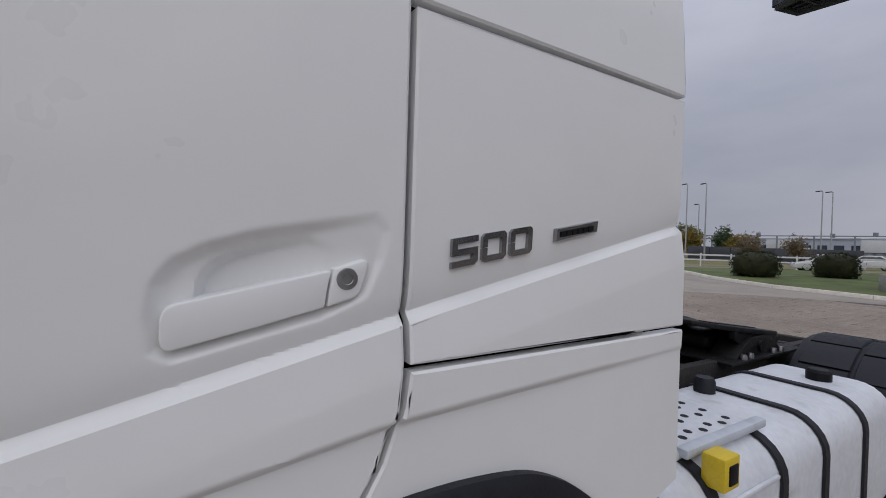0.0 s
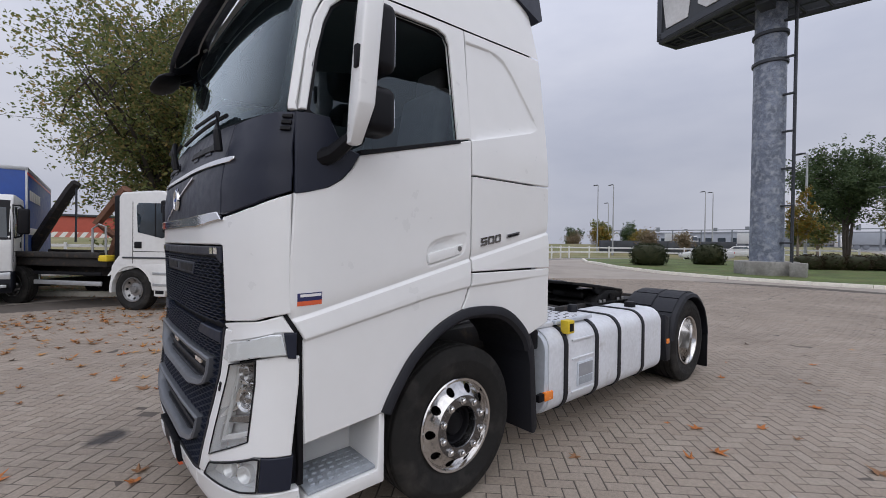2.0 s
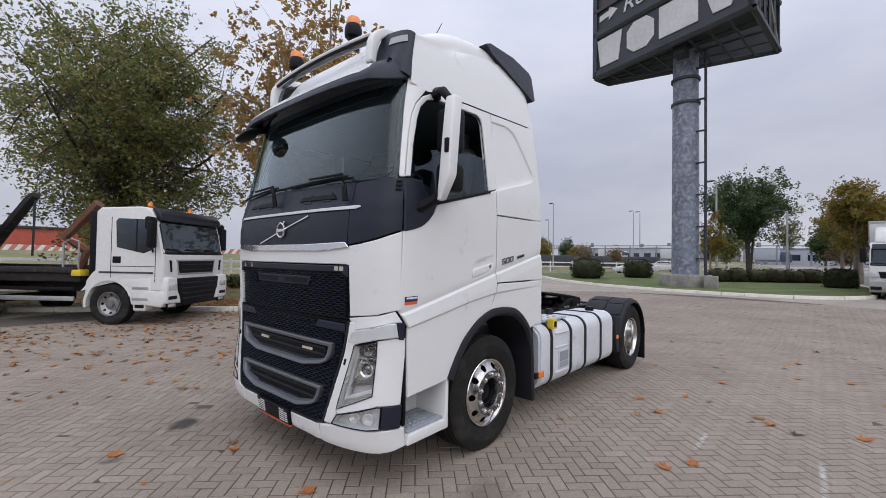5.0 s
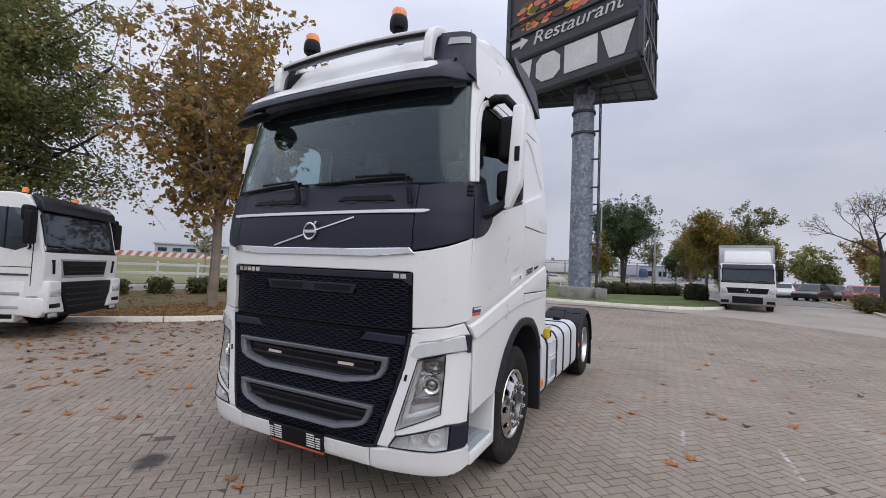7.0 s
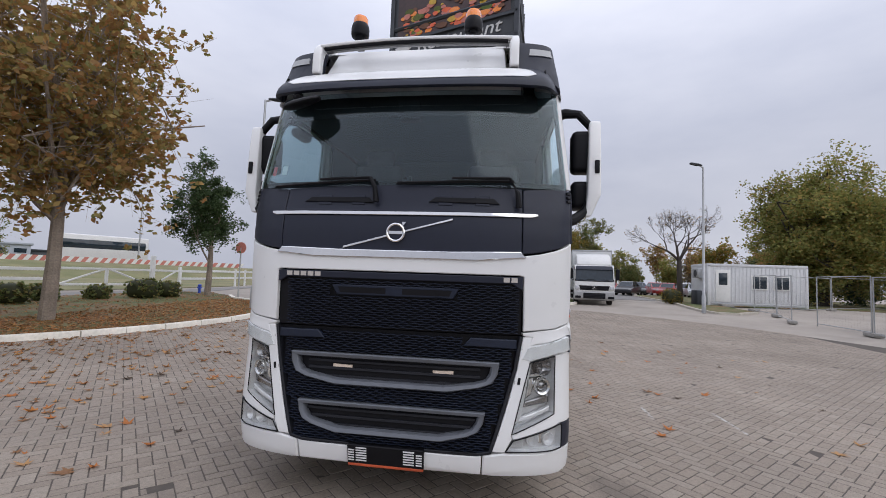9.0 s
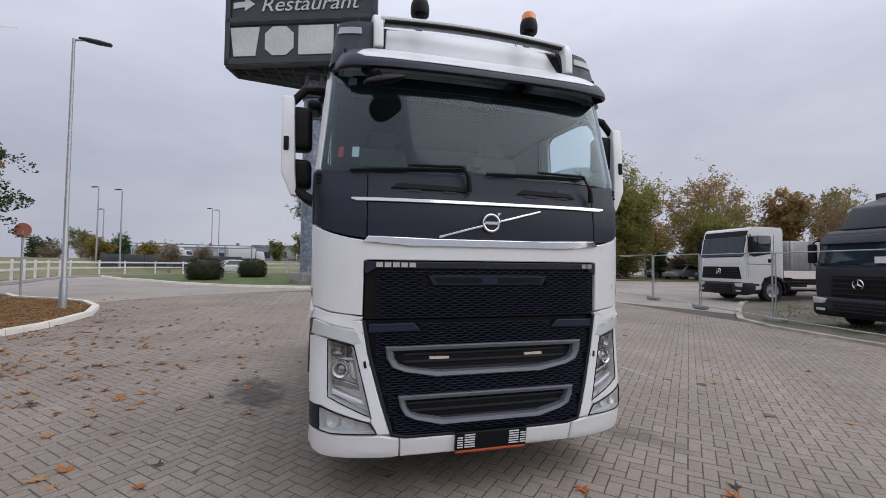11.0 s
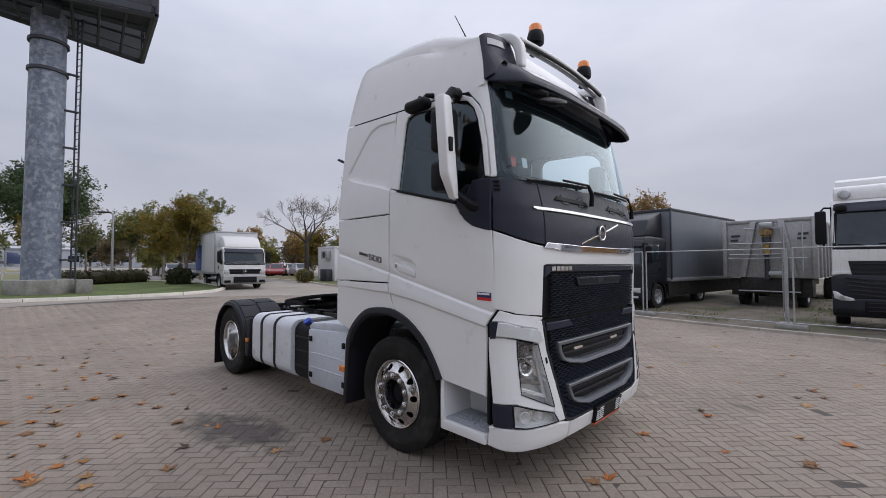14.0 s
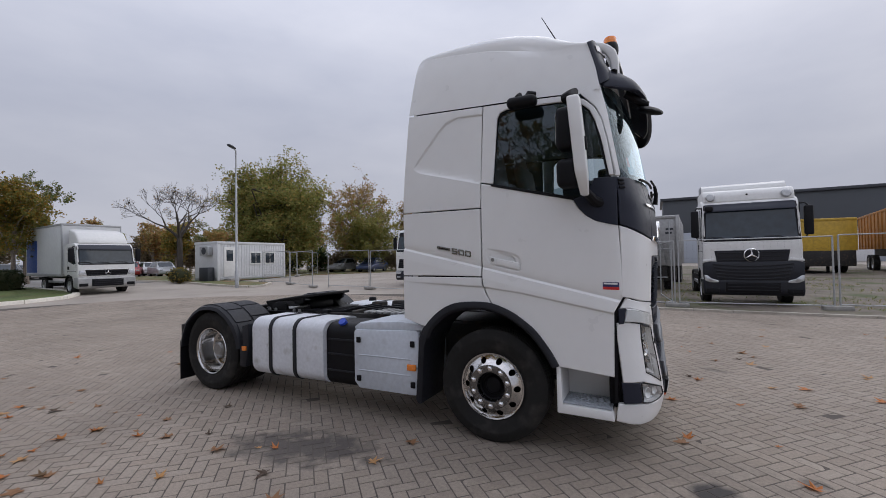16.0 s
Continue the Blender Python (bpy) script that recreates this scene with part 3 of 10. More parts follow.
def build_side(s):
    put = flank(s)
    door = part("cab_door", sheet(DOOR_LOW, put, 0.06, 0.035, 0.006, HAND, lines=CREASES), PAINT, truck, "white cab door with recessed handle")
    part("window_frame", sheet(DOOR_FRAME, put, 0.09, 0.04, 0.006), PAINT, door)
    part("mirror_base", sheet(MIRROR_BASE, lambda x, z, d=0: put(x, z, d + 0.006), 0.06, 0.03, 0.008), DARKGREY, door, "dark grey plastic mirror base")
    pane = part("side_window", sheet(WINDOW if s > 0 else HALF_WINDOW, lambda x, z, d=0: put(x, z, d - 0.022), 0.2, 0.004, 0), SIDEGLASS, door, "half lowered side window" if s < 0 else "closed tinted side window")
    pane.visible_shadow = False
    seal = sheet([(1.275, 2.30), (1.272, 2.322), (0.56, 2.145), (0.565, 2.12)], lambda x, z, d=0: put(x, z, d + 0.008), 0.3, 0.03, 0.003)
    part("window_seal", seal, BLACK, door)
    inner = bmesh.new()
    mid = (0.85, 2.6)
    for (a, b) in zip(WINDOW, WINDOW[1:] + WINDOW[:1]):
        quad = [a, b, tuple(b[i] + (mid[i] - b[i]) * 0.05 for i in (0, 1)), tuple(a[i] + (mid[i] - a[i]) * 0.05 for i in (0, 1))]
        own = bmesh.new()
        own.faces.new([own.verts.new(put(u, v, -0.016)) for u, v in quad])
        merge(inner, own)
    part("window_rubber", inner, BLACK, door, recalc=False)
    # handle: a flat bar over the pocket with a round lock
    hb = prism([(1.040, 1.5515), (1.14, 1.574), (1.2375, 1.598), (1.241, 1.625), (1.2465, 1.6545), (1.14, 1.633), (1.048, 1.6135), (1.037, 1.610), (1.030, 1.602), (1.0275, 1.590), (1.0275, 1.566), (1.030, 1.557), (1.034, 1.5525)], s * 1.20, s * 1.2525, "y", 0.0045, 3)
    lk = prism([(1.2415, 1.598), (1.285, 1.610), (1.294, 1.618), (1.306, 1.655), (1.306, 1.670), (1.298, 1.672), (1.2505, 1.657), (1.2445, 1.625)], s * 1.20, s * 1.2515, "y", 0.004, 3)
    part("lock_cover", lk, PAINT, door)
    handle = part("door_handle", hb, PAINT, door)
    part("door_lock", lathe([(0.0, 0.003), (0.008, 0.003), (0.009, 0.004), (0.016, 0.004), (0.018, 0.0), (0.018, -0.004)], (1.272, 0, 1.641), "y", 20), STEEL, door).matrix_local = Matrix.Translation((0, s * 1.2505, 0)) @ Matrix.Diagonal((1, s, 1, 1))
    # fixed panels behind the door
    part("cab_side_panel", sheet([(1.384, 2.116), (2.2, 2.116), (2.195, 2.5), (2.165, 3.098), (1.374, 3.062)], put, 0.05, 0.03, 0.005, lines=[(t, o) for t in (DECO[:5], DECO[:4:-1]) for o in (0.006, -0.002, -0.012, -0.024, -0.034)]), PAINT, truck)
    mid_panel = part("cab_side_panel", sheet([(1.384, 1.494), (2.2, 1.502), (2.2, 2.104), (1.384, 2.104)], put, 0.06, 0.03, 0.005, lines=CREASES), PAINT, truck)
    part("cab_side_panel", sheet([(1.384, 1.482), (2.2, 1.490), (2.2, 1.085), (1.955, 1.005), (1.90, 1.075), (1.80, 1.16), (1.70, 1.215), (1.60, 1.24), (1.44, 1.252), (1.295, 1.245), (1.345, 1.33), (1.376, 1.42)], put, 0.06, 0.03, 0.005, lines=CREASES), PAINT, truck)
    # badge
    if s < 0:
        du = lambda u, v, d: (1.462 + u, s * (side_y(1.462 + u, 1.656 + v + 0.17 * u) + 0.008 + d), 1.656 + v + 0.17 * u)
    else:
        du = lambda u, v, d: (1.672 - u, s * (side_y(1.672 - u, 1.704 + v - 0.19 * u) + 0.008 + d), 1.704 + v - 0.19 * u)
    for digit in badge_digits(du):
        part("badge_digit", digit, DARKCHROME, mid_panel, "chrome digit of the number 500 badge")
    if s < 0:
        tag = [(1.72, 1.712), (1.85, 1.738), (1.85, 1.764), (1.72, 1.740)]
    else:
        tag = [(1.69, 1.728), (1.825, 1.754), (1.825, 1.782), (1.69, 1.756)]
    plate = part("badge_plate", sheet(tag, lambda x, z, d=0: put(x, z, d + 0.010), 0.2, 0.01, 0.002), DARKCHROME, mid_panel)
    part("badge_bars", blocks(0.10, 0.012, 6, lambda u, v, d: put((1.732 if s < 0 else 1.705) + u, tag[0][1] + 0.01 + v + 0.175 * u, d + 0.0125), 0.003), BLACK, plate)
    # dealer sticker with a navy upper and a red lower field
    sx = (0.245, 0.362) if s < 0 else (0.232, 0.352)
    sz = 1.366 if s < 0 else 1.388
    st = part("sticker", sheet([(sx[0], sz), (sx[1], sz + 0.004), (sx[1], sz + 0.026), (sx[0], sz + 0.022)], lambda x, z, d=0: put(x, z, d + 0.003), 0.05, 0.003, 0), REDORANGE if s < 0 else RED, door, "two-field dealer sticker in navy and red")
    part("sticker_field", sheet([(sx[0], sz + 0.022), (sx[1], sz + 0.026), (sx[1], sz + 0.064), (sx[0], sz + 0.060)], lambda x, z, d=0: put(x, z, d + 0.003), 0.05, 0.003, 0), NAVY, st)
    for k in range(7):
        at_u = sx[0] + 0.012 + 0.0143 * k
        part("sticker_bar", blocks(0.0143, 0.013, 1, lambda u, v, d: put(at_u + u, sz + 0.042 + v + 0.03 * (at_u + u - sx[0]), d + 0.006), 0.003), WHITEPRINT, st)
    # white strip between windscreen and door, and dark corner below it
    at = lambda x, z: (qd(max(0.0, x - lerp(FRONT, z)), z), z)
    part("a_pillar", sheet([at(0.208, 2.292), at(0.242, 2.292), at(0.290, 2.60), at(0.332, 2.78), at(0.377, 2.88), at(0.452, 2.962), at(0.545, 3.008), at(0.60, 3.018), at(0.60, 3.03), at(0.45, 3.06), at(0.352, 3.10), at(0.318, 2.95), at(0.285, 2.78)], lambda q, z, d=0: nose(s * q, z, d), 0.04, 0.04, 0.006), PAINT, truck)
    # arch lip and mudguard
    arch = [(1.985, 0.93), (1.955, 1.01), (1.90, 1.078), (1.80, 1.163), (1.70, 1.218), (1.60, 1.244), (1.44, 1.256), (1.285, 1.244), (1.12, 1.184), (1.0, 1.108), (0.90, 1.024), (0.82, 0.924), (0.76, 0.834), (0.715, 0.752)]
    arch = [(x + (x - 1.34) * 0.012, z + (z - 0.5) * 0.012) for x, z in spline(arch, 4)]
    inn = [(x + (1.34 - x) * 0.097, z + (0.50 - z) * 0.097) for x, z in arch]
    lip = bmesh.new()
    cross = [(0.0, 0.0), (0.012, 0.35), (0.012, 0.7), (-0.01, 1.0)]
    cols = []
    for a, b in zip(arch, inn):
        row = [(a[0] + (b[0] - a[0]) * t, s * (1.268 + d), a[1] + (b[1] - a[1]) * t) for d, t in cross]
        row = [(a[0], s * 1.22, a[1])] + row + [(b[0], s * 0.80, b[1])]
        cols.append([lip.verts.new(p) for p in row])
    for p, q in zip(cols, cols[1:]):
        for k in range(len(p) - 1):
            lip.faces.new((p[k], p[k + 1], q[k + 1], q[k]))
    part("wheel_arch", lip, BLACKWEAR, truck, "black plastic wheel arch lip")
    guard = prism([(1.93, 1.01), (1.985, 1.02), (2.04, 0.90), (2.085, 0.30), (2.055, 0.26), (2.02, 0.27), (1.985, 0.80), (1.945, 0.93)], s * 0.80, s * 1.262, "y", 0.008)
    part("mudguard", guard, BLACKWEAR, truck)
    # black strip in front of the door
    part("door_gap_cover", sheet([(0.17, 1.345), (0.212, 1.335), (0.28, 1.21), (0.288, 0.50), (0.262, 0.50), (0.252, 1.18)], lambda x, z, d=0: put(x, z, d - 0.022), 0.06, 0.03, 0.004), BLACK, truck)
    # entrance step
    step = part("step_housing", prism([(0.29, 0.355), (0.735, 0.365), (0.735, 0.745), (0.70, 0.745), (0.69, 0.44), (0.30, 0.43)], s * 0.9, s * 1.245, "y", 0.008), PAINT, truck)
    part("step_back", prism([(0.27, 0.40), (0.72, 0.40), (0.72, 0.76), (0.27, 0.72)], s * 0.90, s * 0.925, "y", 0.003), PAINT, step)
    tr = prism([(0.31, 0.435), (0.69, 0.445), (0.69, 0.462), (0.31, 0.452)], s * 0.94, s * 1.225, "y", 0.004)
    for i in range(5):
        for j in range(7):
            x = 0.335 + 0.05 * j + 0.012 * (i % 2)
            y = s * (0.99 + 0.048 * i)
            box((x, y - 0.008, 0.45), (x + 0.03, y + 0.008, 0.466), 0.003, 1, tr)
    part("step_tread", tr, TREAD, step, "grey ribbed step plate")
    # mirror: white cover, two dark mirror heads, arms
    mc = bmesh.new()
    sec = [(2.13, 0.014, 1.392, 0.448, 0.018), (2.138, 0.024, 1.394, 0.45, 0.030), (2.30, 0.050, 1.436, 0.462, 0.046), (2.32, 0.051, 1.438, 0.464, 0.047), (2.60, 0.048, 1.443, 0.484, 0.05), (2.88, 0.044, 1.447, 0.508, 0.05), (2.897, 0.038, 1.447, 0.511, 0.044), (2.905, 0.026, 1.447, 0.512, 0.030)]
    loops = []
    for z, w, yo, x, dx in sec:
        ring = []
        for k in range(20):
            t = 2 * math.pi * k / 20
            c, sn = math.cos(t), math.sin(t)
            ring.append(mc.verts.new((x + dx * abs(c) ** 0.28 * (1 if c > 0 else -1), s * (yo + w * abs(sn) ** 0.28 * (1 if sn > 0 else -1)), z)))
        loops.append(ring)
    for a, b in zip(loops, loops[1:]):
        for k in range(20):
            mc.faces.new((a[k], a[(k + 1) % 20], b[(k + 1) % 20], b[k]))
    mc.faces.new(loops[0]), mc.faces.new(loops[-1])
    cover = part("mirror_cover", mc, PAINT, truck, "white outside mirror cover", 45)
    part("cover_slot", box((0.415, s * 1.455 - 0.020, 2.47), (0.455, s * 1.455 + 0.016, 2.575), 0.006), BLACK, cover)
    for z0, z1 in ((2.50, 2.84), (2.20, 2.43)):
        head = box((0.49, s * 1.275, z0), (0.655, s * 1.455, z1), 0.045, 4)
        part("mirror_head", head, BLACK, cover)
        part("mirror_glass", box((0.652, s * 1.305, z0 + 0.045), (0.658, s * 1.425, z1 - 0.045), 0.002, 1), MIRROR, cover)
    up = tube([(0.62, s * 1.16, 3.00), (0.56, s * 1.23, 3.0), (0.52, s * 1.33, 2.975), (0.52, s * 1.42, 2.87)], [0.045, 0.04, 0.034, 0.03], 10)
    part("mirror_arm", up, BLACK, cover)
    low = tube([(0.36, s * 1.22, 2.08), (0.40, s * 1.28, 2.10), (0.45, s * 1.37, 2.17), (0.47, s * 1.41, 2.26)], [0.05, 0.042, 0.034, 0.03], 10)
    part("mirror_arm", low, BLACK, cover)
    if s > 0:
        # kerb mirror over the passenger window
        kerb = part("kerb_mirror", box((0.835, 1.215, 2.945), (1.095, 1.335, 3.04), 0.042, 4), BLACK, truck, "black kerb mirror over the window")
        part("kerb_mirror_arm", tube([(0.88, 1.165, 3.085), (0.92, 1.215, 3.085), (0.95, 1.26, 3.02)], [0.022, 0.02, 0.018], 10), BLACK, kerb)
        part("kerb_mirror_arm", tube([(1.04, 1.165, 3.085), (1.0, 1.215, 3.085), (0.97, 1.26, 3.02)], [0.022, 0.02, 0.018], 10), BLACK, kerb)
    return door


EDGE = [(2.9, 0.30), (3.03, 0.335), (3.08, 0.35), (3.23, 0.375), (3.46, 0.44), (3.55, 0.485), (3.7, 0.56)]


def roof_nose(s, u, z, d=0.0):
    """The dark corner between the roof bar's foot (u = 0) and the roof side's front edge (u = 1)."""
    xe, ye = lerp(EDGE, z), lerp(HALF, z) - 0.005
    xf = min(nose(0.80, z)[0] - 0.01, xe - 0.09)
    a = u * math.pi / 2
    c, k = 1 - math.cos(a) ** 0.7, math.sin(a) ** 0.85
    return (xf + (xe - xf) * c - d * math.cos(a), s * (0.78 + (ye - 0.78) * k + d * math.sin(a)), z)


def build_front():
    for s in (-1, 1):
        f = lambda q, z, d=0.0, s=s: nose(s * q, z, d)
        # dark belt corners
        part("belt_corner", sheet([(0.886, 1.80), (qy(1.0), 1.815), (qy(1.12), 1.845), (qx(0.262), 1.908), (qd(0.18, 2.282), 2.282), (qd(0.12, 2.282), 2.282), (qy(1.02), 2.268), (0.886, 2.255)], f, 0.05, 0.03, 0.005), DARKGREY, truck)
        for k in range(3):
            part("air_vent", sheet([(qd(0.15, 2.22), 2.19 + k * 0.03), (qd(0.185, 2.22), 2.19 + k * 0.03), (qd(0.185, 2.22), 2.207 + k * 0.03), (qd(0.15, 2.22), 2.207 + k * 0.03)], lambda q, z, d=0, f=f: f(q, z, d + 0.014), 0.05, 0.014, 0.003), BLACK, truck)
        # bumper corner and lamp surrounds
        surround = part("lamp_surround", sheet([(0.905, 1.235), (0.965, 1.235), (0.957, 1.066), (0.838, 0.604), (0.842, 0.572), (0.795, 0.49), (0.715, 0.49), (0.795, 0.75), (0.868, 1.02)], f, 0.05, 0.05, 0.006), PAINT, truck)
        part("sensor", sheet([(0.868, 0.925), (0.885, 0.922), (0.892, 0.965), (0.876, 0.968)], lambda q, z, d=0, f=f: f(q, z, d + 0.006), 0.05, 0.01, 0.002), BLACK, surround)
        part("lamp_surround", sheet([(qy(1.123), 1.112), (qy(1.118), 0.732), (0.838, 0.602), (0.848, 0.572), (1.0, 0.615), (qy(1.15), 0.668), (qx(0.29), 0.668), (qx(0.29), 1.128), (qx(0.2), 1.132)], f, 0.04, 0.05, 0.006), PAINT, truck)
        brow = lambda q, z, d=0, f=f: f(q, z, d + 0.015 * (1 - ramp(z, 1.18, 1.30)) * ramp(q, 0.9, 1.2))
        part("lamp_surround", sheet([(0.905, 1.245), (0.968, 1.238), (0.935, 1.172), (1.0, 1.19), (qy(1.1), 1.214), (qx(0.19), 1.244), (qx(0.262), 1.244), (qx(0.215), 1.322), (qy(1.13), 1.292), (qy(1.0), 1.277), (0.90, 1.262)], brow, 0.04, 0.05, 0.006), PAINT, truck)
        # headlamp
        head = part("headlight", sheet([(0.956, 1.064), (qy(1.122), 1.110), (qy(1.117), 0.734), (0.839, 0.606)], lambda q, z, d=0, f=f: f(q, z, d - 0.085), 0.06, -0.08, 0), LENSIN, truck, "clear headlamp with bright reflector")
        glass_pane = part("lens", sheet([(0.956, 1.064), (qy(1.122), 1.110), (qy(1.117), 0.734), (0.839, 0.606)], f, 0.05, 0.01, 0.004), LENS, head)
        glass_pane.visible_shadow = False
        def facing(qq, zz, dd, f=f):
            p = Vector(f(qq, zz, dd))
            n = (Vector(f(qq, zz, dd + 0.05)) - p).normalized()
            return Matrix.Translation(p) @ n.to_track_quat("Z", "Y").to_matrix().to_4x4()

        at = facing(1.058, 0.905, -0.055)
        ring = lathe([(0.036, 0.0), (0.042, 0.024), (0.055, 0.032), (0.060, 0.022), (0.062, -0.03)], (0, 0, 0), "z", 28)
        ring.transform(at)
        part("lamp_ring", ring, CHROME, head)
        ball = lathe([(0.0, 0.022), (0.016, 0.019), (0.030, 0.008), (0.036, -0.006)], (0, 0, 0), "z", 24)
        ball.transform(at)
        part("projector", ball, DARKCHROME, head, "dark projector lens")
        for qq, zz, rr in ((1.075, 1.025, 0.052), (1.02, 1.03, 0.040)):
            bowl = lathe([(0.0, -0.02), (rr * 0.35, -0.018), (rr * 0.7, -0.004), (rr, 0.02), (rr * 1.06, 0.018), (rr * 1.08, -0.02)], (0, 0, 0), "z", 24)
            bowl.transform(facing(qq, zz, -0.055))
            part("reflector_bowl", bowl, DARKCHROME, head)
        inset = lambda k: (lambda q, z, d=0, f=f: f(q, z, d - k))
        part("lamp_bezel", sheet([(0.965, 0.945), (1.0, 0.965), (0.985, 0.85), (0.935, 0.815)], inset(0.045), 0.05, 0.03, 0.008), CHROME, head)
        part("lamp_bezel", sheet([(0.915, 0.765), (0.935, 0.80), (qy(1.105), 0.85), (qy(1.105), 0.80)], inset(0.042), 0.05, 0.03, 0.006), DARKCHROME, head)
        part("lamp_bezel", sheet([(0.97, 0.985), (qy(1.105), 0.985), (qy(1.105), 0.972), (0.965, 0.965)], inset(0.045), 0.05, 0.03, 0.004), CHROME, head)
        part("lamp_bezel", sheet([(0.88, 0.665), (0.90, 0.70), (qy(1.11), 0.775), (qy(1.11), 0.745)], inset(0.035), 0.05, 0.03, 0.006), LENSIN, head)
        part("light_guide", sheet([(0.952, 1.052), (0.985, 1.062), (0.905, 0.69), (0.858, 0.635)], inset(0.040), 0.05, 0.03, 0.006), LAMPGREY, head)
        corners = [(0.955, 1.066), (qy(1.122), 1.110), (qy(1.117), 0.733), (0.838, 0.604)]
        edge = [(u0 + (u1 - u0) * k / 10, v0 + (v1 - v0) * k / 10) for (u0, v0), (u1, v1) in zip(corners, corners[1:] + corners[:1]) for k in range(10)]
        part("lamp_frame", tube([f(u, v, 0.0015) for u, v in edge + edge[:1]], 0.0036, 6), BLACK, head)
        # day lamp band over it
        drl = part("day_lamp", sheet([(0.895, 1.088), (0.937, 1.165), (1.0, 1.182), (qy(1.1), 1.207), (qx(0.17), 1.236), (qx(0.215), 1.238), (qx(0.235), 1.142), (qy(1.14), 1.128), (qy(1.0), 1.09), (0.962, 1.076)], lambda q, z, d=0, f=f: f(q, z, d + 0.014 * ramp(q, 0.9, 1.2) + 0.002), 0.04, 0.05, 0.006), DAYLAMP, truck, "grey clear day running lamp")
        part("lens", sheet([(0.90, 1.092), (0.938, 1.162), (1.0, 1.178), (qy(1.1), 1.203), (qx(0.168), 1.232), (qx(0.212), 1.234), (qx(0.232), 1.146), (qy(1.14), 1.132), (qy(1.0), 1.094), (0.963, 1.08)], lambda q, z, d=0, f=f: f(q, z, d + 0.014 * ramp(q, 0.9, 1.2) + 0.010), 0.05, 0.006, 0.002), LENS, drl)
        part("lamp_end", sheet([(qx(0.222), 1.243), (qx(0.275), 1.240), (qx(0.275), 1.12), (qx(0.24), 1.125)], lambda q, z, d=0, f=f: f(q, z, d + 0.010), 0.05, 0.04, 0.004), DARKGREY, truck)
        part("lamp_backing", sheet([(0.915, 1.25), (0.945, 1.12), (qy(1.0), 1.105), (qy(1.13), 1.13), (qx(0.24), 1.14), (qx(0.22), 1.30), (qy(1.12), 1.28), (qy(1.0), 1.265)], lambda q, z, d=0, f=f: f(q, z, d - 0.006), 0.06, 0.03, 0.0), PAINT, truck)
        # fog lamp and dark filler behind it
        fog = part("fog_lamp", sheet([(0.802, 0.494), (0.85, 0.566), (1.0, 0.608), (qy(1.15), 0.660), (qx(0.165), 0.660), (qx(0.165), 0.51), (qy(1.1), 0.498)], lambda q, z, d=0, f=f: f(q, z, d - 0.05), 0.06, -0.05, 0), LENSIN, truck, "clear fog lamp")
        part("lens", sheet([(0.802, 0.494), (0.85, 0.566), (1.0, 0.608), (qy(1.15), 0.660), (qx(0.165), 0.660), (qx(0.165), 0.51), (qy(1.1), 0.498)], f, 0.05, 0.01, 0.004), LENS, fog).visible_shadow = False
        for qq in (0.99, 1.11):
            p = Vector(f(qq, 0.565, -0.045))
            n = (Vector(f(qq, 0.565, 0)) - p).normalized()
            ring = lathe([(0.0, -0.012), (0.012, -0.010), (0.026, 0.0), (0.040, 0.024), (0.044, 0.022), (0.046, -0.012)], (0, 0, 0), "z", 20)
            ring.transform(Matrix.Translation(p) @ n.to_track_quat("Z", "Y").to_matrix().to_4x4())
            part("reflector_bowl", ring, LENSIN, fog)
        part("lamp_bezel", sheet([(1.035, 0.535), (1.035, 0.60), (1.065, 0.61), (1.065, 0.54)], lambda q, z, d=0, f=f: f(q, z, d - 0.035), 0.05, 0.02, 0.004), CHROME, fog)
        part("light_guide", sheet([(0.835, 0.512), (0.868, 0.56), (0.935, 0.578), (0.925, 0.512)], lambda q, z, d=0, f=f: f(q, z, d - 0.035), 0.05, 0.02, 0.004), LAMPGREY, fog)
        corners = [(0.802, 0.495), (0.85, 0.566), (1.0, 0.608), (qy(1.15), 0.660), (qx(0.165), 0.660), (qx(0.165), 0.511), (qy(1.1), 0.499)]
        edge = [(u0 + (u1 - u0) * k / 6, v0 + (v1 - v0) * k / 6) for (u0, v0), (u1, v1) in zip(corners, corners[1:] + corners[:1]) for k in range(6)]
        part("lamp_frame", tube([f(u, v, 0.0015) for u, v in edge + edge[:1]], 0.0042, 6), BLACK, fog)
        part("bumper_filler", sheet([(qx(0.17), 0.664), (qx(0.30), 0.664), (qx(0.30), 0.505), (qx(0.17), 0.508)], f, 0.06, 0.03, 0.004), DARKGREY, truck)
        # bumper corner
        part("bumper", sheet([(0.655, 0.462), (0.79, 0.484), (qy(1.1), 0.488), (qx(0.2), 0.498), (qx(0.34), 0.498), (qx(0.34), 0.36), (qx(0.2), 0.335), (qy(1.1), 0.325), (0.655, 0.325)], f, 0.05, 0.06, 0.012), PAINT, truck)
        # dark roof corner with clear marker lamp
        rc = part("roof_corner", sheet([(0.0, 3.16), (0.6, 3.12), (1.0, 3.07), (1.0, 3.465), (0.6, 3.495), (0.0, 3.525)], lambda u, z, d=0, s=s: roof_nose(s, u, z, d), 0.1, 0.04, 0.0), DARKGREY, truck)
        part("marker_lamp", sheet([(0.22, 3.385), (0.72, 3.375), (0.70, 3.435), (0.24, 3.445)], lambda u, z, d=0, s=s: roof_nose(s, u, z, d + 0.008), 0.1, 0.02, 0.0), SMOKED, rc)
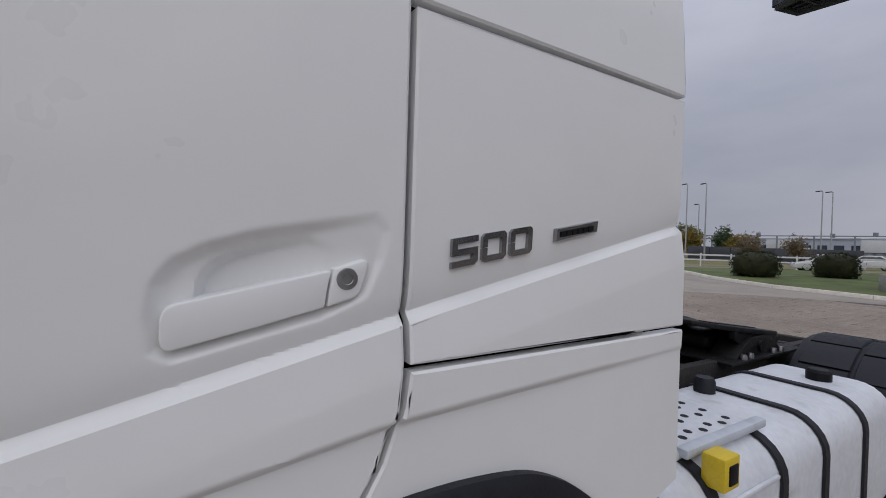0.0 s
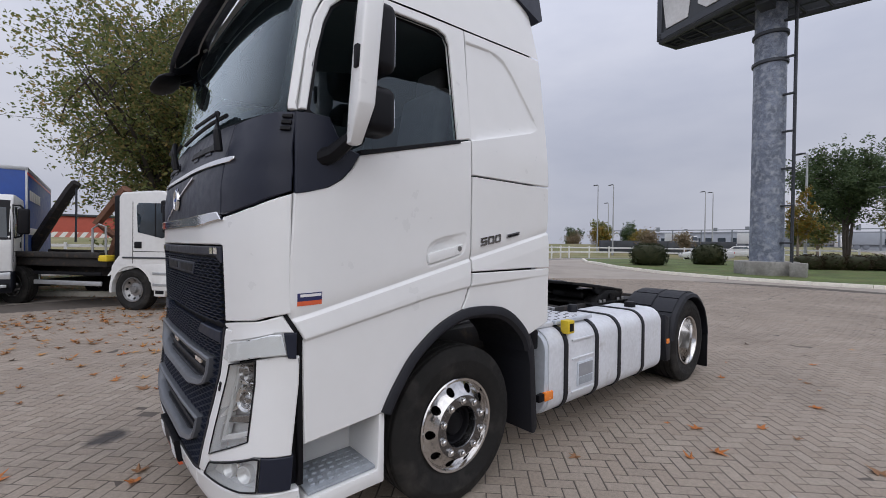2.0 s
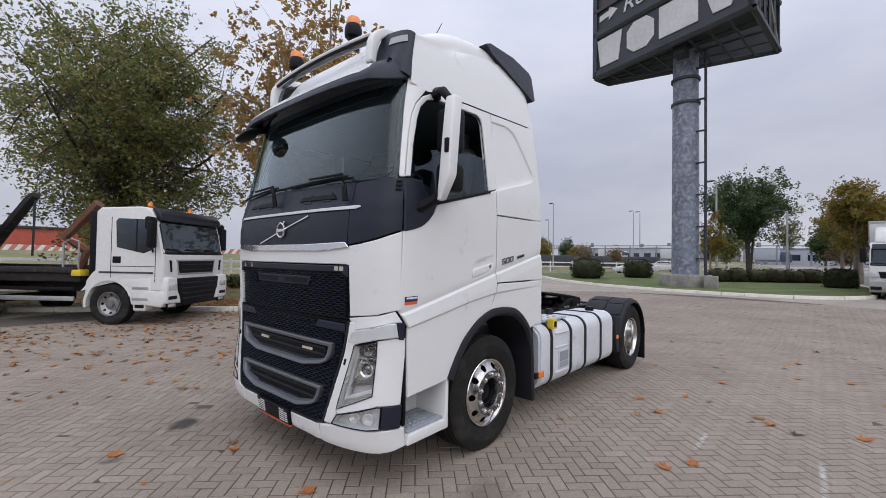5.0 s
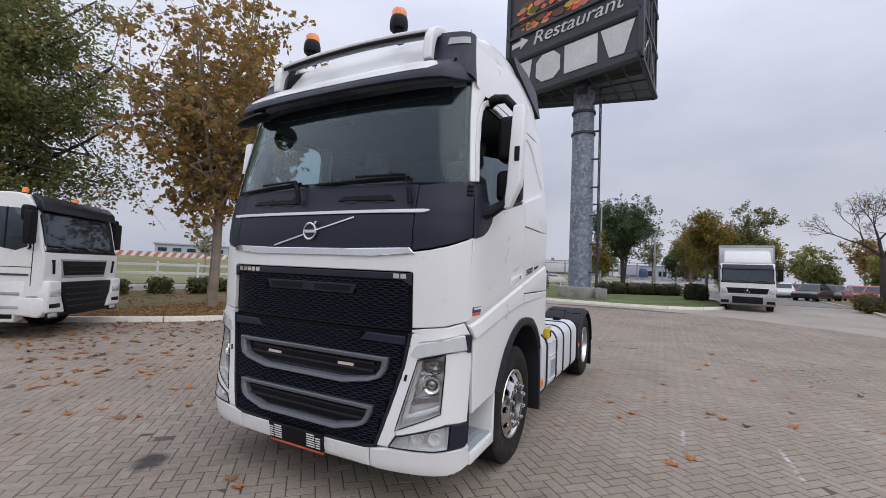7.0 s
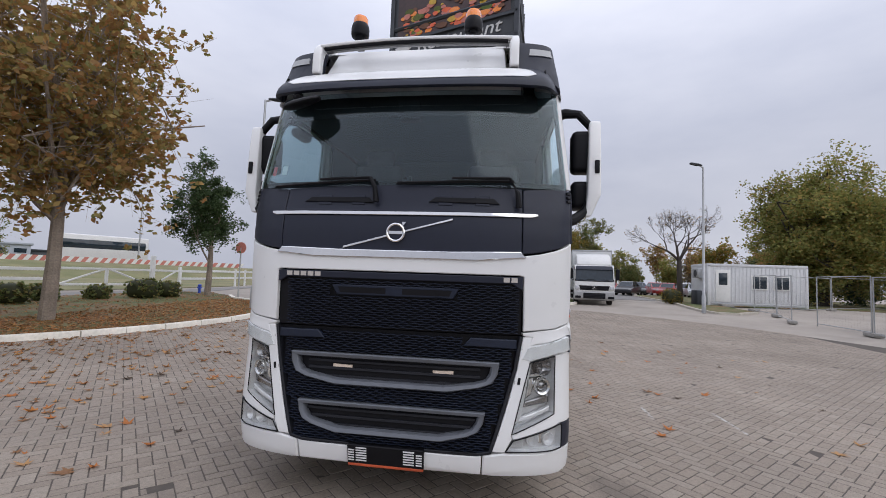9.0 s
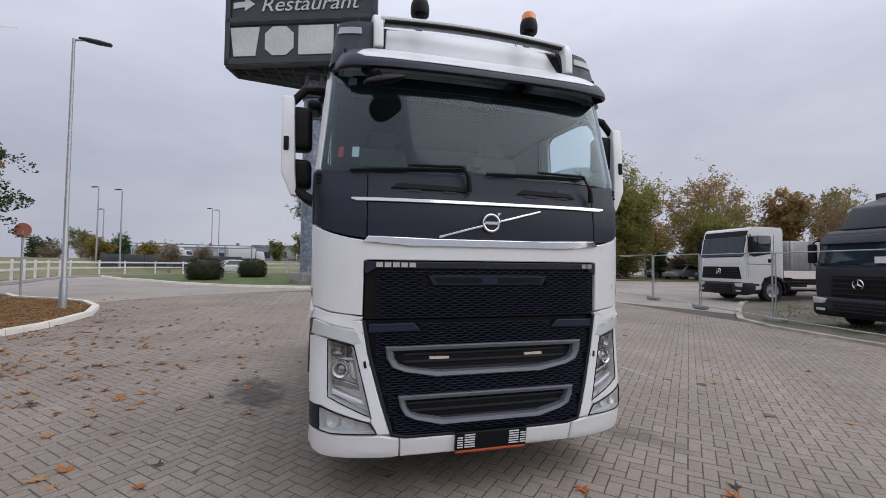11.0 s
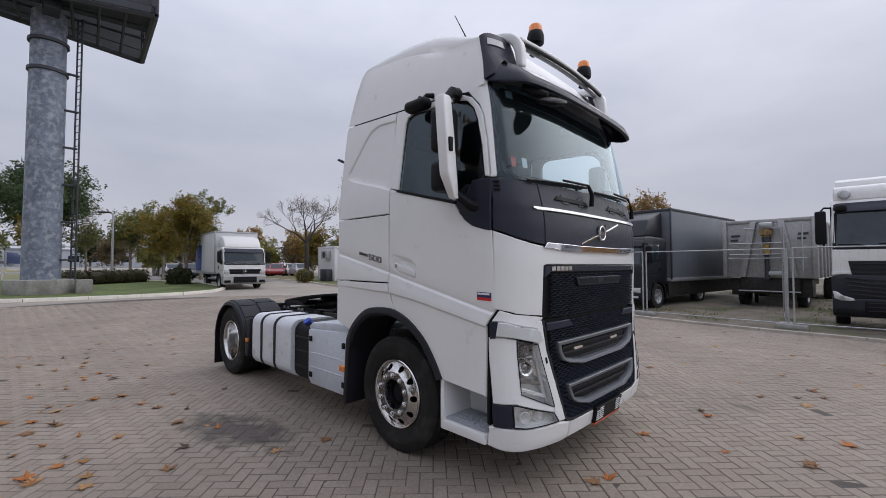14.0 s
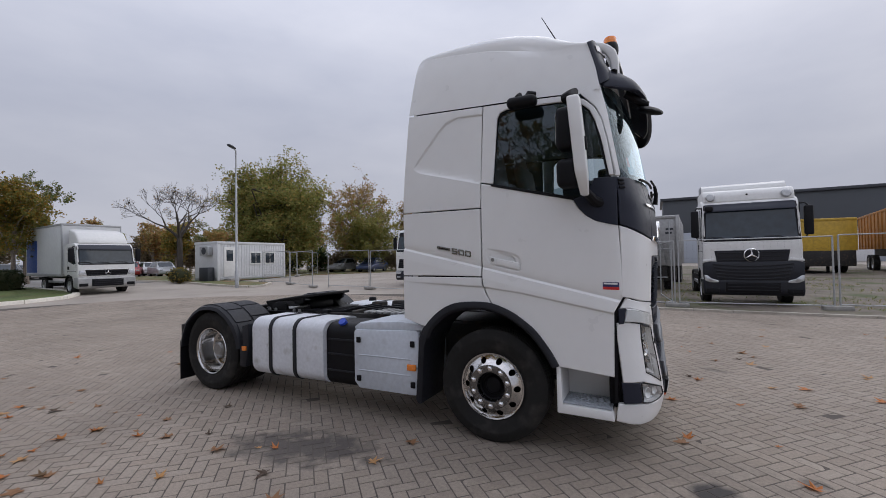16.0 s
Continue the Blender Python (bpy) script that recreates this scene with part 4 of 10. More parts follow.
        # roof bar stanchion
        fin = spline([(0.66, 3.60), (0.50, 3.60), (0.37, 3.572), (0.275, 3.515), (0.222, 3.42), (0.215, 3.25)], 3) + spline([(0.275, 3.24), (0.292, 3.38), (0.335, 3.465), (0.42, 3.52), (0.54, 3.545), (0.66, 3.55)], 3)
        part("roof_bar_leg", prism(fin, s * 0.762, s * 0.835, "y", 0.016, 3), PAINT, truck)
        # beacon
        by = s * 0.47
        b = part("beacon", lathe([(0.0, 3.575), (0.040, 3.575), (0.042, 3.60), (0.070, 3.602), (0.074, 3.625), (0.074, 3.665), (0.066, 3.70), (0.060, 3.708), (0.0, 3.708)], (0.31, by, -0.012), "z", 24), BLACK, truck, "amber rotating beacon on the roof bar")
        part("beacon_bracket", prism([(0.26, 3.49), (0.36, 3.49), (0.34, 3.585), (0.28, 3.585)], by - 0.03, by + 0.03, "y", 0.006), BLACK, b)
        part("beacon_lens", lathe([(0.061, 3.704), (0.059, 3.752), (0.050, 3.768), (0.0, 3.772)], (0.31, by, -0.012), "z", 24), ORANGE, b)
        # grille markers
        part("marker_lamp", sheet([(0.29, 0.955), (0.435, 0.958), (0.435, 0.982), (0.29, 0.979)], lambda q, z, d=0, f=f: f(q, z, d - 0.035), 0.2, 0.015, 0.004), WARM, truck)
    f = nose
    # white front panel round the grille
    half = [(0.0, 1.768), (0.89, 1.785), (qy(1.0), 1.802), (qy(1.12), 1.833), (qx(0.262), 1.895), (qx(0.252), 1.335), (qx(0.16), 1.315), (qy(1.12), 1.298), (qy(1.0), 1.284), (0.905, 1.275), (0.9, 1.645), (0.87, 1.652), (0.0, 1.652)]
    part("front_panel", sheet(half + [(-q, z) for q, z in half[::-1] if q > 0], f, 0.06, 0.03, 0.006), PAINT, truck)
    part("front_belt", sheet([(-0.88, 1.80), (0.88, 1.80), (0.88, 2.052), (-0.88, 2.052)], f, 0.08, 0.02, 0.005), DARKGREY, truck)
    part("wiper_panel", sheet([(-0.88, 2.082), (0.88, 2.082), (0.88, 2.262), (0.0, 2.285), (-0.88, 2.262)], f, 0.06, 0.02, 0.005), DARKGREY, truck)
    for qa, qb in ((0.18, 0.72), (-0.72, -0.22)):
        part("wiper_recess", sheet([(qa, 2.145), (qb, 2.155), (qb - 0.05, 2.19), (qa + 0.04, 2.185)], lambda q, z, d=0: f(q, z, d + 0.012), 0.1, 0.012, 0.004), BLACK, truck)
        for w in (0.07, 0.33):
            qc = (qa if qa > 0 else qb - 0.5) + w
            part("panel_clip", sheet([(qc, 2.13), (qc + 0.10, 2.132), (qc + 0.10, 2.205), (qc, 2.203)], lambda q, z, d=0: f(q, z, d + 0.006), 0.1, 0.010, 0.004), DARKGREY, truck)
    # chrome strips
    part("chrome_strip", sheet([(-qy(0.985), 2.068), (-0.95, 2.056), (0.95, 2.056), (qy(0.985), 2.068), (qy(0.985), 2.082), (-qy(0.985), 2.082)], lambda q, z, d=0: f(q, z, d + 0.010), 0.08, 0.012, 0.003), CHROME, truck)
    part("chrome_strip", sheet([(-0.91, 1.775), (-0.6, 1.748), (0.6, 1.748), (0.91, 1.775), (0.87, 1.815), (0.4, 1.802), (-0.4, 1.802), (-0.87, 1.815)], lambda q, z, d=0: f(q, z, d + 0.016), 0.08, 0.02, 0.005), CHROME, truck)
    # slanting bar and round emblem without lettering
    part("emblem_bar", sheet([(-0.40, 2.022), (-0.40, 2.036), (0.385, 1.824), (0.385, 1.810)], lambda q, z, d=0: f(q, z, d + 0.012), 0.1, 0.012, 0.002), CHROME, truck)
    em = part("emblem", lathe([(0.05, 0.0), (0.052, 0.012), (0.060, 0.016), (0.068, 0.012), (0.070, 0.0)], (0, 0, 0), "x", 36), CHROME, truck, "round chrome front emblem")
    em.matrix_local = Matrix.Translation((-0.052, 0, 1.927)) @ Matrix.Diagonal((-1, 1, 1, 1))
    part("emblem_disc", lathe([(0.0, 0.006), (0.052, 0.006), (0.052, 0.0)], (0, 0, 0), "x", 24), DARKGREY, em)
    part("emblem_band", box((0.006, -0.05, -0.012), (0.012, 0.05, 0.012), 0.003, 1), CHROME, em)
    part("emblem_tip", prism([(-0.05, 0.045), (-0.075, 0.075), (-0.045, 0.075)], 0.002, 0.012, "x"), CHROME, em)
    # grille: backing, honeycomb, frames
    back = part("grille", sheet([(-0.895, 1.247), (0.895, 1.247), (0.893, 1.64), (-0.893, 1.64)], lambda q, z, d=0: f(q, z, d - 0.03), 0.12, 0.02, 0), BLACK, truck, "black honeycomb grille in two fields")
    part("grille_frame", sheet([(-0.893, 1.56), (-0.893, 1.642), (0.893, 1.642), (0.893, 1.56), (0.875, 1.56), (0.82, 1.595), (-0.82, 1.595), (-0.875, 1.56)], lambda q, z, d=0: f(q, z, d + 0.004), 0.1, 0.03, 0.005), DARKGREY, back)
    slot = part("grille_slot", sheet([(-0.46, 1.55), (0.46, 1.55), (0.42, 1.478), (-0.42, 1.478)], lambda q, z, d=0: f(q, z, d + 0.001), 0.1, 0.03, 0.006), GRILLE, back)
    for a, b in ((-0.41, -0.06), (0.06, 0.41)):
        part("slot_opening", sheet([(a, 1.534), (b, 1.534), (b * 0.96 if b > 0.1 else b, 1.494), (a * 0.96 if a < -0.1 else a, 1.494)], lambda q, z, d=0: f(q, z, d + 0.003), 0.1, 0.006, 0), BLACK, slot)
    low = part("grille", sheet([(-0.90, 1.238), (0.90, 1.238), (0.86, 1.02), (0.787, 0.75), (0.705, 0.475), (0.62, 0.455), (-0.62, 0.455), (-0.705, 0.475), (-0.787, 0.75), (-0.86, 1.02)], lambda q, z, d=0: f(q, z, d - 0.045), 0.12, 0.02, 0), BLACK, truck, "black lower grille with two openings")
    part("grille_rim", sheet([(-0.90, 1.238), (-0.88, 1.238), (-0.842, 1.02), (-0.77, 0.76), (-0.692, 0.492), (-0.61, 0.475), (0.61, 0.475), (0.692, 0.492), (0.77, 0.76), (0.842, 1.02), (0.88, 1.238), (0.90, 1.238), (0.862, 1.02), (0.79, 0.75), (0.71, 0.475), (0.62, 0.455), (-0.62, 0.455), (-0.71, 0.475), (-0.79, 0.75), (-0.862, 1.02)], f, 0.1, 0.05, 0.004), BLACKWEAR, low)
    for s in (-1, 1):
        part("grille_pad", sheet([(s * 0.86, 1.155), (s * 0.86, 1.215), (s * 0.55, 1.22), (s * 0.50, 1.165)][::s], lambda q, z, d=0: f(q, z, d + 0.002), 0.1, 0.04, 0.006), GRILLE, low)

    def comb(qlim, z0, z1, d, keep, pitch=0.084, rowh=0.0165):
        """Staggered zigzag ribs that make long flat hexagons."""
        bm = bmesh.new()
        row, z = 0, z0
        while z <= z1:
            n = int(2 * qlim / pitch)
            pts = []
            for k in range(2 * n + 1):
                q = -qlim + k * pitch / 2
                up = rowh * 0.24 * (1 if (k + row) % 2 else -1)
                pts.append((q, z + up))
            for (qa, za), (qb, zb) in zip(pts, pts[1:]):
                if not keep((qa + qb) / 2, z):
                    continue
                vs = []
                for q, zz in ((qa, za), (qb, zb)):
                    for dz, dd in ((0.0028, d - 0.02), (0.0022, d), (-0.0022, d), (-0.0028, d - 0.02)):
                        vs.append(bm.verts.new(f(q, zz + dz, dd)))
                for k in range(3):
                    bm.faces.new((vs[k], vs[k + 1], vs[k + 5], vs[k + 4]))
            row += 1
            z += rowh
        return bm

    part("grille_mesh", comb(0.87, 1.262, 1.585, 0.0, lambda q, z: abs(q) < 0.873 and not (abs(q) < 0.455 and 1.475 < z < 1.555)), GRILLE, back, angle=60)

    def low_keep(q, z):
        edge = lerp([(0.49, 0.675), (0.75, 0.752), (1.02, 0.826), (1.24, 0.868)], z)
        if abs(q) > edge:
            return False
        if z > 1.15 and abs(q) > 0.5:
            return False
        return inside(BAR1, q, z) < -0.004 and inside(BAR2, q, z) < -0.004

    part("grille_mesh", comb(0.87, 0.485, 1.225, -0.010, low_keep), GRILLE, low, angle=60)
    for bar, zz in ((BAR1, (0.90, 0.955, 1.005)), (BAR2, (0.575, 0.63, 0.68))):
        cq, cz = 0.0, sum(p[1] for p in bar) / len(bar)
        inner = [(q * 0.925, cz + (z - cz) * 0.66) for q, z in bar]
        fr = bmesh.new()
        rows = []
        for (q1, z1), (q2, z2) in zip(bar, inner):
            rows.append([fr.verts.new(f(*p)) for p in ((q1, z1, -0.03), (q1, z1, 0.010), (q1 + (q2 - q1) * 0.2, z1 + (z2 - z1) * 0.2, 0.018), (q1 + (q2 - q1) * 0.8, z1 + (z2 - z1) * 0.8, 0.010), (q2, z2, -0.005), (q2, z2, -0.044))])
        for a, b in zip(rows, rows[1:] + rows[:1]):
            for k in range(5):
                fr.faces.new((a[k], a[k + 1], b[k + 1], b[k]))
        part("grille_bar", fr, SILVERBAR, low, "satin grey opening frame")
        for z in zz:
            w = min(0.62, max((0.70 if bar is BAR1 else 0.60) - max(0, (cz - z)) * 2.2, 0.3))
            part("grille_slat", sheet([(-w, z - 0.012), (w, z - 0.012), (w, z + 0.007), (-w, z + 0.007)], lambda q, z, d=0: f(q, z, d - 0.028), 0.15, 0.02, 0.003), BLACKWEAR, low)
    # bars instead of the maker's and model lettering
    part("name_plate", blocks(0.27, 0.032, 5, lambda u, v, d: f(0.815 - u, 1.604 + v, 0.008 + d), 0.006), CHROME, back)
    part("name_plate", blocks(0.095, 0.032, 2, lambda u, v, d: f(-0.76 - u, 1.604 + v, 0.008 + d), 0.006), CHROME, back)
    # centre bumper, plate carrier with white bars and an orange strip
    part("bumper", sheet([(-0.648, 0.462), (-0.645, 0.325), (0.645, 0.325), (0.648, 0.462), (0.5, 0.458), (-0.5, 0.458)], f, 0.1, 0.06, 0.012), PAINT, truck)
    carrier = part("plate_carrier", sheet([(-0.265, 0.345), (0.265, 0.345), (0.265, 0.475), (-0.265, 0.475)], lambda q, z, d=0: f(q, z, d + 0.03), 0.15, 0.04, 0.006), BLACK, truck, "black number plate carrier without plate")
    for qc, w, nrow in ((-0.235, 0.04, 5), (-0.165, 0.075, 6), (0.165, 0.075, 6), (0.235, 0.04, 5)):
        for k in range(nrow):
            z = 0.368 + k * 0.017
            part("carrier_bar", sheet([(qc - w / 2, z), (qc + w / 2, z), (qc + w / 2, z + 0.008), (qc - w / 2, z + 0.008)], lambda q, z, d=0: f(q, z, d + 0.034), 0.2, 0.004, 0), WHITEPRINT, carrier)
    part("orange_strip", sheet([(-0.262, 0.325), (0.262, 0.325), (0.262, 0.345), (-0.262, 0.345)], lambda q, z, d=0: f(q, z, d + 0.032), 0.15, 0.02, 0.003), REDORANGE, carrier)
    # windscreen, dark rim, wipers
    ws = qd(0.135, 2.6)
    pane = part("windscreen", sheet([(-ws, 2.275), (ws, 2.275), (ws, 3.06), (-ws, 3.06)], lambda q, z, d=0: f(q, z, d - 0.004), 0.07, 0.006, 0), GLASS, truck, "tinted windscreen")
    pane.visible_shadow = False
    part("windscreen_rim", sheet([(-ws, 2.268), (ws, 2.268), (ws, 3.06), (ws - 0.045, 3.06), (ws - 0.05, 2.34), (ws - 0.09, 2.315), (0, 2.312), (-ws + 0.09, 2.315), (-ws + 0.05, 2.34), (-ws + 0.045, 3.06), (-ws, 3.06)], lambda q, z, d=0: f(q, z, d - 0.012), 0.07, 0.006, 0), BLACK, truck)
    for base, knee, tips in (((-0.85, 2.12), (-0.79, 2.325), (0.02, 2.305)), ((0.16, 2.15), (0.21, 2.325), (1.0, 2.29))):
        arm = tube([nose(base[0], base[1], 0.03), nose(base[0] + 0.01, base[1] + 0.1, 0.06), nose(*knee, 0.055)], [0.022, 0.018, 0.014], 8)
        tube([nose(knee[0], knee[1], 0.055), nose((knee[0] + tips[0]) / 2, (knee[1] + tips[1]) / 2 + 0.01, 0.045)], 0.010, 6, arm)
        wiper = part("wiper", arm, BLACK, truck)
        n = 10
        part("wiper_blade", tube([nose(knee[0] + (tips[0] - knee[0]) * (i / n) - (0.03 if i == 0 else 0), knee[1] + (tips[1] - knee[1]) * i / n - 0.012, 0.022) for i in range(n + 1)], 0.011, 6), BLACK, wiper)
    # sun visor over the windscreen
    wv = qd(0.135, 3.05)
    vd = [(3.0, 0.175), (3.01, 0.19), (3.06, 0.195), (3.12, 0.165), (3.19, 0.10), (3.24, 0.045), (3.28, 0.01)]

    def visor(q, z, d=0.0):
        a = abs(q)
        cut = 1 - 0.86 * ramp(a, 1.04, wv)
        return f(q, z + 0.055 * ramp(a, 1.08, wv) * (1 - ramp(z, 3.0, 3.2)), lerp(vd, z) * cut + d)

    part("sun_visor", sheet([(-wv, 3.0), (wv, 3.0), (wv, 3.235), (0.95, 3.255), (-0.95, 3.255), (-wv, 3.235)], visor, 0.04, 0.02, 0.008), DARKGREY, truck, "dark grey sun visor with white upper band")
    part("visor_band", sheet([(-0.6, 3.074), (0.6, 3.074), (0.94, 3.084), (1.01, 3.118), (0.985, 3.18), (0.90, 3.222), (-0.90, 3.222), (-0.985, 3.18), (-1.01, 3.118), (-0.94, 3.084)], lambda q, z, d=0: visor(q, z, d + 0.006), 0.05, 0.02, 0.005), PAINT, truck)
    for s in (-1, 1):
        lo = Vector(visor(s * 1.12, 3.19, -0.004))
        part("visor_lamp", lathe([(0.0, 0.0), (0.018, 0.0), (0.02, 0.01), (0.026, 0.01), (0.028, 0.0)], lo, "y", 16), BLACK, truck)
    # white front of the roof between the corners
    part("roof_front", sheet([(-0.82, 3.225), (0.82, 3.225), (0.82, 3.545), (-0.82, 3.545)], f, 0.06, 0.04, 0.01), PAINT, truck)
    bow = [(0.262 - 0.03 * (1 - (y / 0.78) ** 2), y, 3.495 + 0.014 * (1 - (y / 0.78) ** 2)) for y in np.linspace(-0.78, 0.78, 15)]
    rail = part("roof_bar", tube(bow, 0.018, 10), PAINT, truck, "white roof bar with a dark lamp channel")
    part("lamp_channel", tube([(x - 0.003, y * 0.96, z - 0.026) for x, y, z in bow], 0.015, 8), BLACK, rail)
    part("roof_bar_tube", tube([(x + 0.06, y * 0.97, z - 0.012) for x, y, z in bow], 0.02, 8), STEEL, rail)
    # front mirror on its bracket at the passenger corner
    km = tube([(0.17, 0.90, 3.04), (0.08, 0.86, 2.98), (0.0, 0.82, 2.94)], [0.03, 0.035, 0.03], 10)
    kb = part("front_mirror", km, BLACK, truck, "black front mirror under the visor")
    own = lathe([(0.0, -0.17), (0.03, -0.165), (0.055, -0.13), (0.07, -0.04), (0.075, 0.05), (0.06, 0.13), (0.03, 0.165), (0.0, 0.17)], (0, 0, 0), "y", 20)
    own.transform(pose(-0.015, 0.78, 2.90, -18, -18, 10) @ Matrix.Diagonal((1.45, 0.85, 0.45, 1)))
    part("front_mirror_head", own, BLACK, kb)


BAR1 = [(-0.745, 1.062), (-0.3, 1.066), (0.3, 1.066), (0.745, 1.062), (0.735, 0.985), (0.70, 0.925), (0.62, 0.893), (0.40, 0.853), (-0.40, 0.853), (-0.62, 0.893), (-0.70, 0.925), (-0.735, 0.985)]
BAR2 = [(-0.66, 0.735), (-0.3, 0.738), (0.3, 0.738), (0.66, 0.735), (0.645, 0.665), (0.615, 0.612), (0.55, 0.58), (0.37, 0.535), (-0.37, 0.535), (-0.55, 0.58), (-0.615, 0.612), (-0.645, 0.665)]


def build_roof():
    top = [(0.36, 3.50), (0.48, 3.57), (0.62, 3.65), (0.8, 3.735), (1.09, 3.815), (1.31, 3.84), (1.5, 3.84), (1.71, 3.835), (1.95, 3.81), (2.08, 3.785), (2.135, 3.73)]
    sho = [(0.36, 3.44), (0.44, 3.455), (0.62, 3.46), (0.8, 3.475), (1.05, 3.545), (1.32, 3.615), (1.57, 3.65), (1.75, 3.67), (2.0, 3.69), (2.08, 3.68), (2.135, 3.63)]
    low = [(0.30, 3.035), (0.52, 3.01), (0.68, 3.038), (1.03, 3.062), (1.37, 3.075), (2.15, 3.112)]
    xs = [0.335, 0.38, 0.44, 0.52, 0.6, 0.68, 0.78, 0.9, 1.05, 1.2, 1.35, 1.5, 1.7, 1.9, 2.02, 2.09, 2.135]
    bm = bmesh.new()
    cols = []
    for i, x in enumerate(xs):
        fade = 1 - ramp(x, 0.335, 1.1)
        zt, zs, zl = lerp(top, max(x, 0.40)), lerp(sho, x), lerp(low, x)
        pull = 0.0 if x < 2.0 else 0.03 * ((x - 2.0) / 0.135) ** 2
        row = []
        for t in np.linspace(0, 1, 8):
            z = zl + (zs - zl) * t
            xx = x + (lerp(EDGE, z) - 0.335) * fade + (2.17 - 2.135) * (1 - t) * ramp(x, 1.9, 2.135)
            row.append((xx, lerp(HALF, z) - 0.005 - pull * t - 0.012 * t ** 3, z))
        # a shallow step runs along the shoulder
        y1 = row[-1][1] - 0.016 * ramp(x, 0.7, 1.05)
        row.append((row[-1][0], y1, zs + 0.010))
        for t in np.linspace(0.08, 1, 12):
            a = t * math.pi / 2
            row.append((row[7][0] + 0.02 * t, y1 * max(0.0, math.cos(a)) ** 0.30, zs + 0.010 + (zt - zs - 0.010) * math.sin(a) ** 0.75))
        row[-1] = (row[7][0] + 0.02, 0.0, zt)
        cols.append(row)
    for s in (-1, 1):
        vs = [[bm.verts.new((x, s * y, z)) for x, y, z in row] for row in cols]
        for a, b in zip(vs, vs[1:]):
            for k in range(len(a) - 1):
                bm.faces.new((a[k], a[k + 1], b[k + 1], b[k]))
    bmesh.ops.remove_doubles(bm, verts=bm.verts[:], dist=1e-4)
    part("roof", bm, PAINT, truck, "white high roof", 40)
    # added black strips that stop sky light showing through the gap below the roof
    for s in (-1, 1):
        part("roof_gap_filler", box((0.62, s * 1.09, 2.99), (2.1, s * 1.135, 3.13), 0.01, 1), BLACK, truck)
    # rear wall
    part("cab_back", prism([(-1.19, 1.10), (1.19, 1.10), (1.19, 2.2), (1.12, 3.1), (1.02, 3.55), (0.9, 3.64), (-0.9, 3.64), (-1.02, 3.55), (-1.12, 3.1), (-1.19, 2.2)], 2.08, 2.135, "x"), PAINT, truck)
    # black air deflectors behind the roof edge
    for s in (-1,):
        d = [(1.43, 3.785), (1.50, 3.815), (1.90, 3.82), (2.22, 3.765), (2.27, 3.72), (2.27, 3.46), (2.235, 3.435), (2.05, 3.50), (1.77, 3.615), (1.52, 3.71)]
        dd = bmesh.new()
        ring = [[dd.verts.new((x, s * (1.118 - 0.055 * ramp(z, 3.42, 3.82) - w), z)) for x, z in d] for w in (0.0, 0.16)]
        for k in range(len(d)):
            dd.faces.new((ring[0][k], ring[0][(k + 1) % len(d)], ring[1][(k + 1) % len(d)], ring[1][k]))
        dd.faces.new(ring[0]), dd.faces.new(ring[1])
        part("air_deflector", dd, DARKGREY, truck, "dark grey roof air deflector")
    for a, b in (((0.95, -0.75, 3.66), (1.17, -0.72, 4.0)), ((1.24, -0.55, 3.70), (1.42, -0.50, 3.98)), ((0.69, 0.92, 3.56), (0.86, 0.92, 3.88))):
        m = [a[i] + (b[i] - a[i]) * 0.2 for i in range(3)]
        part("antenna", tube([a, m, b], [0.012, 0.006, 0.003], 6), BLACK, truck)


